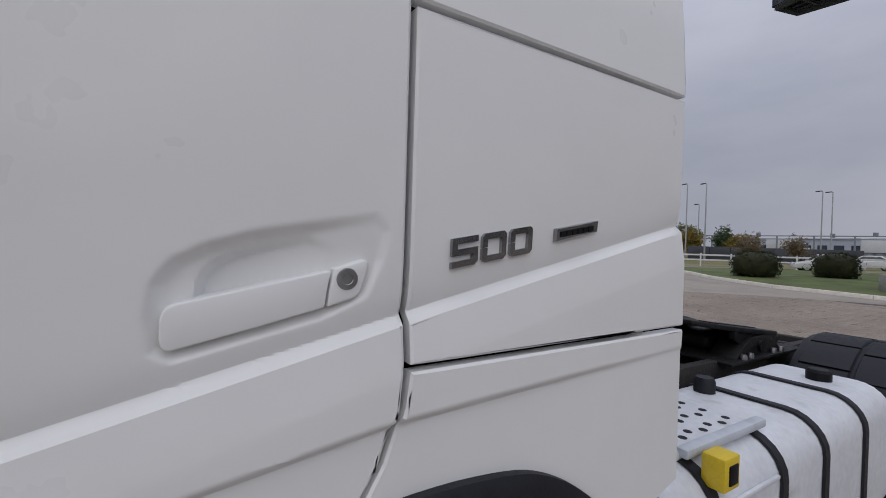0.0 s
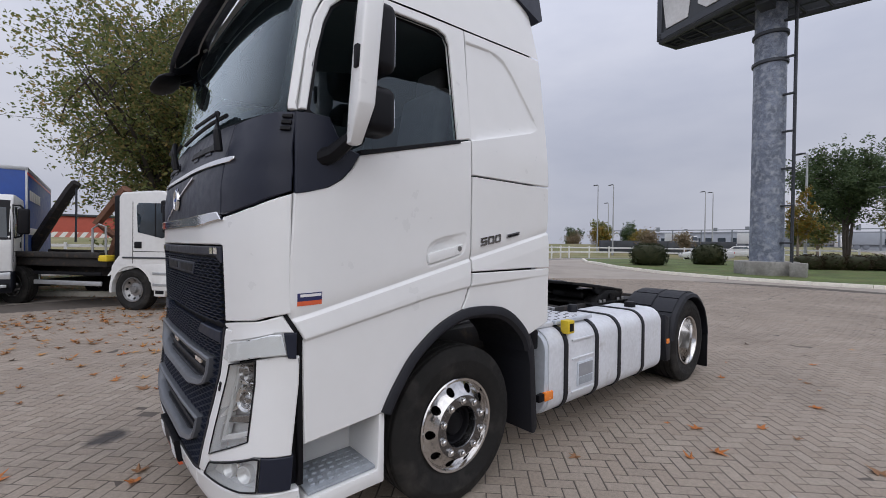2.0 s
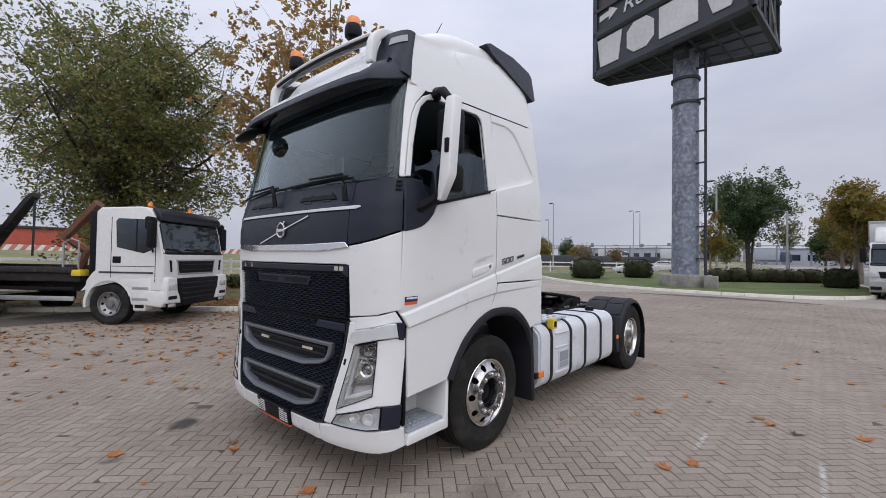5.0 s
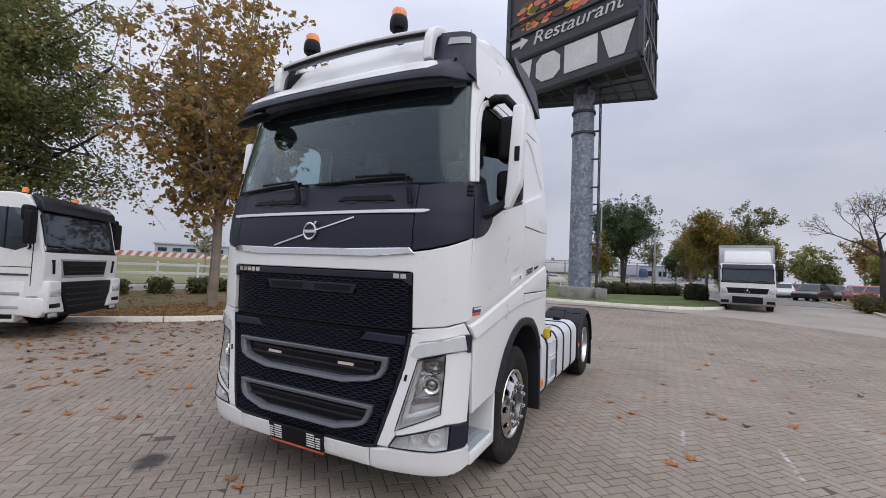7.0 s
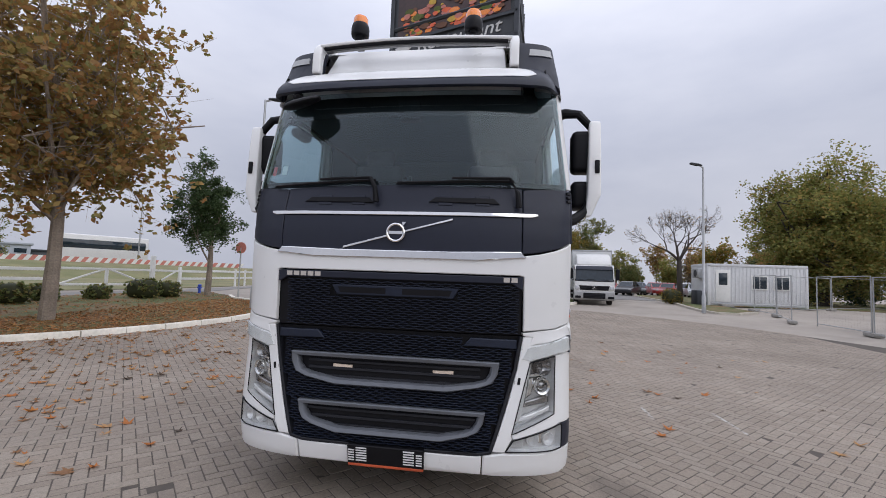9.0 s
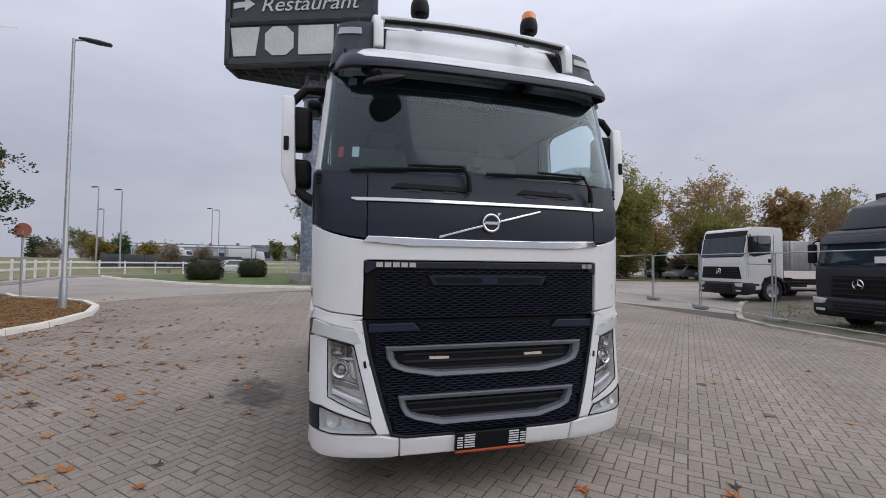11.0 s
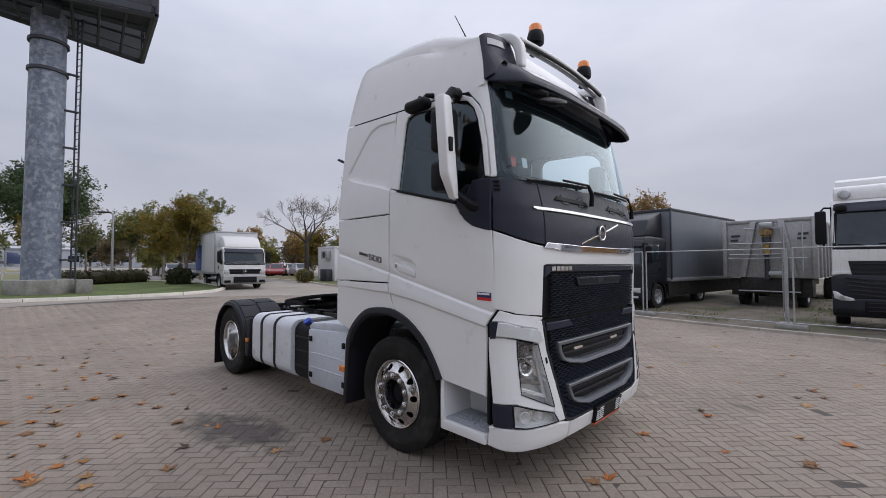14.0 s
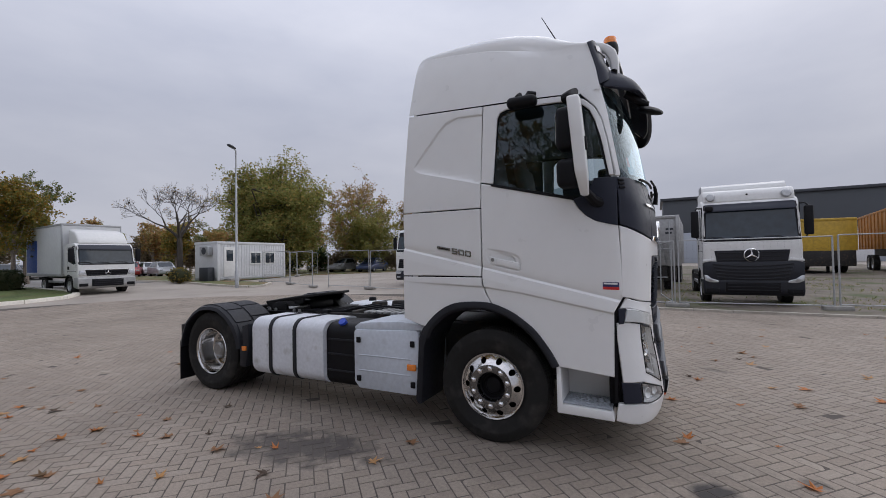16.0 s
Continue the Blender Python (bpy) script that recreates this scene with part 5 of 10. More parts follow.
def build_cab_inside():
    shell = [(0.30, 0.76), (0.74, 0.80), (0.90, 1.06), (1.12, 1.21), (1.44, 1.285), (1.64, 1.275), (1.82, 1.19), (1.97, 1.04), (2.14, 1.12), (2.14, 2.10), (0.35, 2.10), (0.27, 1.9)]
    part("cab_floor", prism(shell, -1.185, 1.185, "y"), BLACK, truck)
    part("front_core", box((0.10, -0.80, 0.42), (0.33, 0.80, 2.05), 0.02), BLACK, truck)
    for s in (-1, 1):
        part("front_core", box((0.19, s * 0.80, 0.42), (0.34, s * 1.10, 2.05), 0.02), BLACK, truck)
        part("cab_lining", box((1.36, s * 1.10, 2.1), (2.13, s * 1.13, 3.05), 0.02), INTERIOR, truck)
    part("cab_lining", box((2.05, -1.12, 2.1), (2.095, 1.12, 3.05), 0.01), INTERIOR, truck)
    part("headliner", prism([(0.36, 2.99), (2.12, 3.02), (2.12, 3.08), (0.36, 3.05)], -1.12, 1.12, "y"), INTERIOR, truck)
    part("dashboard", prism([(0.19, 2.10), (0.19, 2.23), (0.34, 2.29), (0.60, 2.30), (0.68, 2.24), (0.66, 2.10)], -1.10, 1.10, "y", 0.015), DASH, truck)
    part("bunk", box((1.45, -1.08, 2.1), (2.05, 1.08, 2.32), 0.05), BEIGE, truck)
    for y in (-0.62, 0.62):
        seat = part("seat", box((0.95, y - 0.27, 2.08), (1.42, y + 0.27, 2.26), 0.06, 3), BEIGE, truck, "grey cab seat")
        b = box((-0.07, -0.26, 0), (0.07, 0.26, 0.62), 0.06, 3)
        b.transform(pose(1.40, y, 2.2, 0, 10, 0))
        part("seat_back", b, BEIGE, seat)
        h = box((-0.05, -0.15, 0), (0.05, 0.15, 0.2), 0.045, 3)
        h.transform(pose(1.52, y, 2.80, 0, 10, 0))
        part("headrest", h, BEIGE, seat)
    rim = lathe([(0.225 + 0.014 * math.cos(t), 0.014 * math.sin(t)) for t in np.linspace(0, 2 * math.pi, 9)[:-1]], (0, 0, 0), "z", 32, closed=True)
    for a in (0.3, 2.84, 4.71):
        tube([(0, 0, 0), (0.22 * math.cos(a), 0.22 * math.sin(a), 0)], 0.014, 6, rim)
    rim.transform(pose(0.76, -0.62, 2.30, 0, -55, 0))
    part("steering_wheel", rim, DASH, truck)
    for x, z, m, w in ((0.17, 2.42, WHITEPRINT, 0.05), (0.175, 2.42, RED, 0.04)):
        q = 0.98 if m is WHITEPRINT else 1.09
        part("windscreen_sticker", sheet([(q - w / 2, z - 0.04), (q + w / 2, z - 0.04), (q + w / 2, z + 0.035), (q - w / 2, z + 0.035)], lambda q, z, d=0: nose(q, z, d - 0.012), 0.1, 0.002, 0), m, truck)
    part("windscreen_sticker", sheet([(1.02, 2.94), (1.09, 2.94), (1.09, 3.0), (1.02, 3.0)], lambda q, z, d=0: nose(q, z, d - 0.012), 0.1, 0.002, 0), TREAD, truck)
    part("top_visor", sheet([(-1.08, 2.86), (1.08, 2.86), (1.08, 3.05), (-1.08, 3.05)], lambda q, z, d=0: nose(q, z, d - 0.07), 0.15, 0.01, 0), DASH, truck)
    part("camera_box", box((0.19, -0.09, 2.84), (0.30, 0.09, 3.0), 0.02), DASH, truck)
    part("dash_phone", box((0.22, -0.035, 2.29), (0.25, 0.035, 2.40), 0.01), DASH, truck)


# ---- wheels ----
def tyre_mesh(r=0.505, w=0.31, rim=0.288):
    h = w / 2
    out = [(rim, -h * 0.72), (rim + 0.02, -h * 0.86), (rim + 0.07, -h * 0.98), (rim + 0.12, -h), (rim + 0.125, -h * 1.012), (rim + 0.135, -h), (r - 0.035, -h * 0.94), (r - 0.012, -h * 0.86), (r - 0.002, -h * 0.80)]
    grooves = [-0.62, -0.22, 0.22, 0.62]
    for g in grooves:
        c = g * h
        out += [(r, c - 0.010), (r - 0.013, c - 0.007), (r - 0.013, c + 0.007), (r, c + 0.010)]
    out += [(r - 0.002, h * 0.80), (r - 0.012, h * 0.86), (r - 0.035, h * 0.94), (rim + 0.135, h), (rim + 0.125, h * 1.012), (rim + 0.12, h), (rim + 0.07, h * 0.98), (rim + 0.02, h * 0.86), (rim, h * 0.72)]
    return lathe(out, (0, 0, 0), "y", 72)


def holed_disc(r1, r2, rm, rh, count, y_of, depth=0.03):
    """A ring with round holes; y_of(r) is its dish."""
    bm = bmesh.new()
    half = math.pi / count
    for k in range(count):
        mid = 2 * math.pi * k / count
        dirs = sorted(set([2 * math.pi * i / 20 for i in range(20)] + [math.atan2(b * (r2 - rm if b > 0 else rm - r1), a * half * rm) % (2 * math.pi) for a in (-1, 1) for b in (-1, 1)]))
        inn, out, rear = [], [], []
        for t in dirs:
            c, s = math.cos(t), math.sin(t)
            lim = min(half * rm / abs(c) if abs(c) > 1e-6 else 9, ((r2 - rm) if s > 0 else (rm - r1)) / abs(s) if abs(s) > 1e-6 else 9)
            for rad, lst, dy in ((rh, inn, 0), (lim, out, 0), (rh, rear, -depth)):
                r, a = rm + rad * s, mid + rad * c / rm
                lst.append(bm.verts.new((r * math.cos(a), y_of(r) + dy, r * math.sin(a))))
        n = len(dirs)
        for i in range(n):
            j = (i + 1) % n
            bm.faces.new((inn[i], inn[j], out[j], out[i]))
            bm.faces.new((inn[i], inn[j], rear[j], rear[i]))
    bmesh.ops.remove_doubles(bm, verts=bm.verts[:], dist=0.0008)
    return bm


def wheel(parent, x, y, s, front, r=0.505, rimmat=None, name="wheel", label=""):
    """A wheel of a truck; s is the side that faces out."""
    rimmat = rimmat or ALLOY
    hub = lathe([(0.0, 0.118), (0.05, 0.118), (0.072, 0.108), (0.085, 0.085), (0.110, 0.085), (0.118, 0.11), (0.126, 0.115), (0.127, -0.06)] if front else [(0.0, 0.055), (0.07, 0.055), (0.10, 0.03), (0.11, -0.10)], (0, 0, 0), "y", 32)
    base = part(name, hub, BLACK if front else STEEL, parent, label)
    base.matrix_local = Matrix.Translation((x, y, r)) @ Matrix.Diagonal((1, s, 1, 1))
    part("tyre", tyre_mesh(r), RUBBER, base)
    if front:
        dish = lambda a: lerp([(0.13, 0.178), (0.195, 0.178), (0.205, 0.170), (0.235, 0.146), (0.262, 0.130), (0.275, 0.126)], a)
        rim = holed_disc(0.197, 0.274, 0.236, 0.027, 10, dish)
        merge(rim, lathe([(0.274, dish(0.274)), (0.283, 0.142), (0.296, 0.146), (0.302, 0.138), (0.298, 0.12), (0.285, 0.10), (0.278, -0.10)], (0, 0, 0), "y", 60))
        part("rim_centre", lathe([(0.126, 0.02), (0.126, 0.168), (0.131, 0.176), (0.136, 0.178), (0.188, 0.178), (0.1972, 0.176)], (0, 0, 0), "y", 60), SHADEDALLOY, base)
        part("rim", rim, rimmat, base, "polished aluminium rim with ten round holes" if rimmat is ALLOY else "")
        part("rim_back", lathe([(0.10, 0.028), (0.278, 0.045)], (0, 0, 0), "y", 32), BLACK, base)
        for k in range(10):
            a = 2 * math.pi * (k + 0.5) / 10
            nut = lathe([(0.0, 0.206), (0.011, 0.205), (0.017, 0.200), (0.018, 0.190), (0.024, 0.188), (0.024, 0.176)], (0.1675 * math.cos(a), 0, 0.1675 * math.sin(a)), "y", 10)
            part("wheel_nut", nut, CHROME, base)
    else:
        prof = [(0.302, 0.138), (0.298, 0.146), (0.286, 0.142), (0.276, 0.12), (0.268, 0.06), (0.262, -0.02), (0.245, -0.055), (0.21, -0.07), (0.12, -0.075), (0.10, -0.075)]
        part("rim", lathe(prof, (0, 0, 0), "y", 56), rimmat, base, "deep dished aluminium rim" if rimmat is ALLOY else "")
        for k in range(10):
            a = 2 * math.pi * (k + 0.5) / 10
            part("wheel_nut", lathe([(0.0, -0.03), (0.014, -0.032), (0.018, -0.045), (0.018, -0.075)], (0.1675 * math.cos(a), 0, 0.1675 * math.sin(a)), "y", 8), STEEL, base)
            if k % 2 == 0:
                part("hand_hole", lathe([(0.0, -0.068), (0.026, -0.068), (0.027, -0.072)], (0.228 * math.cos(a), 0, 0.228 * math.sin(a)), "y", 12), BLACK, base)
    return base


def build_chassis():
    for s in (-1, 1):
        wheel(truck, 1.32, s * 1.065, s, True, label="front wheel with worn tyre")
        wheel(truck, 5.24, s * 1.06, s, False, label="outer rear wheel with deep rim")
        inner = part("wheel", tyre_mesh(), RUBBER, truck, "inner rear tyre")
        inner.matrix_local = Matrix.Translation((5.24, s * 0.72, 0.505))
        part("frame_rail", prism([(0.5, 0.72), (0.5, 0.95), (1.9, 0.95), (2.3, 0.98), (6.02, 0.95), (6.02, 0.72)], s * 0.36, s * 0.43, "y", 0.006), UNDER, truck)
        # rear mudguard: half ring with ribs and a flap
        fan = bmesh.new()
        arc = [math.radians(a) for a in np.linspace(2, 172, 30)]
        outer, innr = 0.60, 0.575
        cols = []
        for i, a in enumerate(arc):
            rib = 0.008 if (i % 6 in (0,)) else 0.0
            c, sn = math.cos(a), math.sin(a)
            cz = 0.50
            ro = outer + rib
            row = [(ro - 0.01, 0.60), (ro, 0.62), (ro, 1.20), (ro - 0.012, 1.235), (ro - 0.05, 1.25), (ro - 0.055, 1.24), (innr - 0.01, 1.20), (innr - 0.01, 0.62)]
            cols.append([fan.verts.new((5.24 + r * c * 1.02, s * y, cz + r * sn)) for r, y in row])
        for p, q in zip(cols, cols[1:]):
            for k in range(len(p)):
                fan.faces.new((p[k], p[(k + 1) % len(p)], q[(k + 1) % len(p)], q[k]))
        fan.faces.new(cols[0]), fan.faces.new(cols[-1])
        fender = part("rear_mudguard", fan, BLACKWEAR, truck, "black rear mudguard with raised panels")
        for y0, y1, shift in ((0.645, 0.93, 0.0), (0.95, 1.195, 6.5)):
            for a in range(20, 165, 23):
                a0, a1 = a + shift, min(a + shift + 21.2, 170)
                panel = bmesh.new()
                arcs = [radians(v) for v in np.linspace(a0, a1, 6)]
                rim = [[panel.verts.new((5.24 + r * math.cos(v) * 1.02, s * y, 0.50 + r * math.sin(v))) for v in arcs] for r, y in ((0.602, y0), (0.616, y0 + 0.008), (0.616, y1 - 0.008), (0.602, y1))]
                for p, q in zip(rim, rim[1:]):
                    for k in range(5):
                        panel.faces.new((p[k], p[k + 1], q[k + 1], q[k]))
                for k in (0, -1):
                    panel.faces.new([p[k] for p in rim])
                part("mudguard_panel", panel, BLACKWEAR, fender)
        part("mud_flap", box((5.845, s * 0.62, 0.07), (5.865, s * 1.23, 0.60), 0.006), BLACK, truck)
        part("mudguard_front", prism([(4.60, 0.55), (4.66, 0.60), (4.66, 0.36), (4.56, 0.36), (4.50, 0.62), (4.50, 0.90), (4.62, 0.86)], s * 0.62, s * 1.22, "y", 0.01), BLACKWEAR, truck)
        lamp = part("side_marker", box((4.535, s * 1.222 - 0.012, 0.565), (4.60, s * 1.222 + 0.02, 0.62), 0.006), ORANGE, truck, "amber side marker lamp")
    # cross members, gearbox, axle
    for x in (2.5, 3.2, 3.9, 4.8, 5.6, 6.0):
        part("cross_member", box((x - 0.04, -0.37, 0.74), (x + 0.04, 0.37, 0.93), 0.01), UNDER, truck)
    part("axle", tube([(5.24, -0.7, 0.5), (5.24, -0.25, 0.5), (5.24, 0, 0.52), (5.24, 0.25, 0.5), (5.24, 0.7, 0.5)], [0.09, 0.11, 0.22, 0.11, 0.09], 16), UNDER, truck)
    part("axle", tube([(1.32, -0.9, 0.45), (1.32, 0.9, 0.45)], 0.07, 10), UNDER, truck)
    part("engine", box((0.5, -0.5, 0.45), (2.6, 0.5, 0.95), 0.08), UNDER, truck)
    part("drive_shaft", tube([(2.6, 0, 0.72), (5.0, 0, 0.58)], 0.06, 12), UNDER, truck)
    for s in (-1, 1):
        part("air_bellow", lathe([(0.0, 0.55), (0.12, 0.55), (0.14, 0.62), (0.14, 0.70), (0.11, 0.74), (0.0, 0.74)], (5.62, s * 0.48, 0), "z", 20), BLACK, truck)
    # fifth wheel: sloped horseshoe plate with a skirt, on two pedestals, with greasy gear below
    fw = [(3.76, -0.26), (3.90, -0.40), (4.08, -0.46), (4.40, -0.46), (4.78, -0.40), (4.83, -0.30), (4.47, -0.07), (4.35, -0.05), (4.29, 0.0), (4.35, 0.05), (4.47, 0.07), (4.83, 0.30), (4.78, 0.40), (4.40, 0.46), (4.08, 0.46), (3.90, 0.40), (3.76, 0.26)]
    lie = Matrix.Translation((4.66, 0, 1.11)) @ Matrix.Rotation(radians(7.5), 4, "Y") @ Matrix.Translation((-4.3, 0, 0))
    own = prism(fw, 0, 0.035, "z", 0.008)
    own.transform(lie)
    plate = part("fifth_wheel", own, GREASE, truck, "greasy black fifth wheel coupling plate")
    for y in (-0.26, 0.26):
        own = box((3.95, y - 0.05, 0.036), (4.62, y + 0.05, 0.042), 0.002, 1)
        own.transform(lie)
        part("wear_strip", own, BLACKWEAR, plate)
    for s in (-1, 1):
        own = prism([(4.0, 0.0), (4.74, 0.0), (4.70, -0.05), (4.50, -0.10), (4.15, -0.11), (4.02, -0.06)], s * 0.39, s * 0.435, "y", 0.006)
        own.transform(lie)
        part("plate_skirt", own, GREASE, plate)
        part("pedestal", prism([(4.31, 0.95), (5.06, 0.95), (4.88, 1.07), (4.78, 1.10), (4.54, 1.10), (4.44, 1.05)], s * 0.28, s * 0.47, "y", 0.012), GREASE, plate)
        part("pivot_pin", tube([(4.66, s * 0.40, 1.03), (4.66, s * 0.49, 1.03)], 0.04, 12), GREASE, plate)
        for x in (4.38, 4.48, 4.84, 4.96):
            part("bolt", lathe([(0.0, 1.0), (0.018, 1.0), (0.022, 0.985), (0.022, 0.96)], (x, s * 0.49, 0), "z", 8), STEEL, plate)
    part("lock_housing", box((4.40, -0.24, 0.97), (4.90, 0.24, 1.08), 0.04, 3), GREASE, plate)
    part("release_bar", tube([(4.46, 0.20, 1.02), (4.36, 0.45, 1.03), (4.34, 0.62, 1.04), (4.40, 0.66, 1.04)], 0.014, 8), STEEL, plate)
    for x, y, z, h in ((5.16, 0.45, 0.98, 0.05), (5.26, 0.38, 0.97, 0.04), (5.34, 0.47, 0.97, 0.05), (3.95, 0.42, 0.97, 0.04), (3.70, 0.30, 0.97, 0.03)):
        part("valve_block", box((x - 0.05, y - 0.05, z - 0.05), (x + 0.05, y + 0.05, z + h), 0.015), GREASE, truck)
    for k in range(3):
        y = 0.10 + 0.13 * k
        part("brake_hose", tube([(3.1, y, 1.02), (3.4, y + 0.05, 1.06), (3.7, y + 0.02, 0.99), (4.0, y + 0.08, 0.985), (4.9, y + 0.04, 0.985), (5.3, y, 0.96)], 0.013, 6), BLACK, truck)
    part("mounting_plate", box((4.15, -0.52, 0.945), (5.3, 0.52, 0.965), 0.004), GREASE, truck)
    # catwalk behind the cab and hoses
    for k in range(9):
        part("catwalk_bar", box((2.42 + 0.095 * k, -0.62, 1.0), (2.475 + 0.095 * k, 0.55, 1.025), 0.004, 1), GREYALU, truck)
    for k, m in enumerate((BLACK, RED, BLACK, BLUE)):
        y = -0.25 + 0.16 * k
        part("air_hose", tube([(2.22, y, 1.9), (2.35, y + 0.02, 1.5), (2.45, y + 0.05, 1.12), (2.75, y + 0.1, 1.05), (3.1, y + 0.05, 1.06)], 0.016, 6), BLACK, truck)
    for k in range(3):
        y = -0.55 + 0.2 * k
        part("valve_block", box((2.95 + 0.2 * k, y, 0.95), (3.12 + 0.2 * k, y + 0.16, 1.08), 0.02), UNDER, truck)
    part("air_tank", tube([(3.3, -0.2, 0.62), (4.4, -0.2, 0.62)], 0.14, 20), UNDER, truck)

    def tank_profile(y0, y1, z0, z1, r):
        pts = []
        for cy, cz, a0 in ((y1 - r, z1 - r, 0), (y0 + r, z1 - r, 90), (y0 + r, z0 + r, 180), (y1 - r, z0 + r, 270)):
            for k in range(7):
                a = math.radians(a0 + 15 * k)
                pts.append((cy + r * math.cos(a), cz + r * math.sin(a)))
        return pts

    def strap(x, y0, y1, z0, z1, r, w=0.055, t=0.012):
        o, i = tank_profile(y0 - t, y1 + t, z0 - t, z1 + t, r + t), tank_profile(y0 - 0.002, y1 + 0.002, z0 - 0.002, z1 + 0.002, r)
        bm = bmesh.new()
        a = [[bm.verts.new((xx, y, z)) for y, z in ring] for xx, ring in ((x - w / 2, i), (x - w / 2 + 0.004, o), (x + w / 2 - 0.004, o), (x + w / 2, i))]
        for p, q in zip(a, a[1:]):
            for k in range(len(p)):
                bm.faces.new((p[k], p[(k + 1) % len(p)], q[(k + 1) % len(p)], q[k]))
        return bm

    # tank with a step on the driver's side
    L = (-1.21, -0.56, 0.29, 0.985, 0.15)
    tank = part("fuel_tank", prism(tank_profile(*L), 2.30, 4.40, "x", 0.0), TANKPAINT, truck, "scuffed white fuel tank with black straps and footsteps")
    cap = prism(tank_profile(-1.20, -0.57, 0.30, 0.975, 0.15), 2.255, 2.301, "x", 0.0)
    part("tank_end", cap, BOXGREY, tank)
    part("tank_end", prism(tank_profile(-1.20, -0.57, 0.30, 0.975, 0.15), 4.399, 4.43, "x"), TANKPAINT, tank)
    for x in (2.53, 3.02, 3.44, 3.95):
        part("tank_strap", strap(x, *L), BLACKWEAR, tank)
    hole = prism([(2.70, 0.46), (2.95, 0.46), (2.95, 0.67), (2.70, 0.67)], -1.222, -1.208, "y", 0.006)
    step = part("footstep", hole, BOXGREY, tank, "moulded grey footstep")
    part("footstep_floor", box((2.715, -1.226, 0.475), (2.935, -1.220, 0.54), 0.004, 1), TREAD, step)
    # the hollow's shade is a flat plate in darker grey
    part("footstep_shade", box((2.715, -1.2255, 0.545), (2.935, -1.220, 0.655), 0.003, 1), mat("step_hollow_shade", (0.30, 0.31, 0.33), 0.7), step)
    for z in (0.42, 0.70, 0.86):
        part("footstep_rib", box((2.62, -1.222, z), (2.97, -1.206, z + 0.018), 0.006), TANKPAINT, tank)
    walkway = box((2.28, -1.10, 0.985), (3.02, -0.55, 1.025), 0.012)
    deck = part("tank_walkway", walkway, TANKPAINT, tank, "perforated white walkway plate")
    for i in range(6):
        for j in range(10):
            part("walkway_hole", lathe([(0.0, 1.0265), (0.016, 1.0265), (0.017, 1.024)], (2.33 + 0.07 * j, -1.05 + 0.09 * i + 0.02 * (j % 2), 0), "z", 8), BLACK, deck)
    part("walkway_edge", box((2.50, -1.13, 1.0), (3.08, -1.085, 1.035), 0.01), BOXGREY, deck)
    part("tank_cap", lathe([(0.0, 1.045), (0.05, 1.045), (0.06, 1.03), (0.06, 0.98)], (4.2, -0.95, 0), "z", 20), BLACK, tank)
    part("tank_cap", lathe([(0.0, 1.06), (0.04, 1.06), (0.05, 1.04), (0.05, 0.98)], (3.35, -0.75, 0), "z", 20), BLACKWEAR, tank)
    yb = part("wheel_chock_holder", box((2.52, -1.235, 0.935), (2.62, -1.16, 1.045), 0.008), YELLOW, truck, "yellow plastic box on the tank")
    part("box_socket", box((2.545, -1.240, 0.955), (2.60, -1.232, 1.02), 0.004), BLACK, yb)
    part("side_marker", box((2.235, -1.225, 0.44), (2.345, -1.19, 0.51), 0.008), ORANGE, truck, "amber side marker lamp")
    part("marker_socket", box((2.16, -1.22, 0.445), (2.235, -1.18, 0.505), 0.008), BLACK, truck)
    part("tank_bracket", box((2.14, -1.15, 0.84), (2.24, -1.05, 1.0), 0.02), BLACK, truck)
    # passenger side: battery box, dark tank, white tank
    R = (0.56, 1.21, 0.29, 0.98, 0.13)
    rt = part("fuel_tank", prism(tank_profile(*R), 3.30, 4.42, "x"), TANKPAINT, truck, "scuffed white fuel tank with black straps")
    part("tank_end", prism(tank_profile(0.57, 1.20, 0.30, 0.97, 0.13), 4.419, 4.45, "x"), TANKPAINT, rt)
    for x in (3.73, 4.12):
        part("tank_strap", strap(x, *R), BLACKWEAR, rt)
    dk = part("additive_tank", prism(tank_profile(0.56, 1.16, 0.28, 0.96, 0.12), 2.87, 3.29, "x"), BLACK, truck, "black additive tank with blue cap")
    for z in (0.44, 0.62, 0.78):
        part("tank_groove", box((2.88, 1.155, z), (3.28, 1.170, z + 0.02), 0.006), BLACKWEAR, dk)
    part("additive_cap", tube([(3.12, 1.05, 0.93), (3.12, 1.10, 0.985)], 0.045, 16), BLUE, dk)
    bb = [(2.07, 0.36), (2.12, 0.315), (2.80, 0.315), (2.865, 0.38), (2.865, 0.90), (2.85, 0.925), (2.10, 0.955), (2.07, 0.93)]
    batt = part("battery_box", prism(bb, 0.60, 1.215, "y", 0.012), BOXGREY, truck, "pale grey battery box with black latches")
    part("box_lid", prism([(1.98, 0.955), (2.86, 0.925), (2.87, 0.95), (2.80, 1.0), (2.3, 1.035), (2.0, 1.01)], 0.55, 1.20, "y", 0.012), BOXGREY, batt)
    for x, z in ((2.14, 0.82), (2.80, 0.82), (2.14, 0.42), (2.80, 0.42)):
        part("latch", box((x - 0.025, 1.21, z - 0.03), (x + 0.025, 1.232, z + 0.03), 0.008), BLACK, batt)
    for z in (0.66, 0.50):
        part("box_rib", box((2.16, 1.212, z), (2.80, 1.222, z + 0.012), 0.004, 1), BOXGREY, batt)
    part("side_marker", box((2.10, 1.212, 0.56), (2.20, 1.235, 0.62), 0.006), ORANGE, truck, "amber side marker lamp")
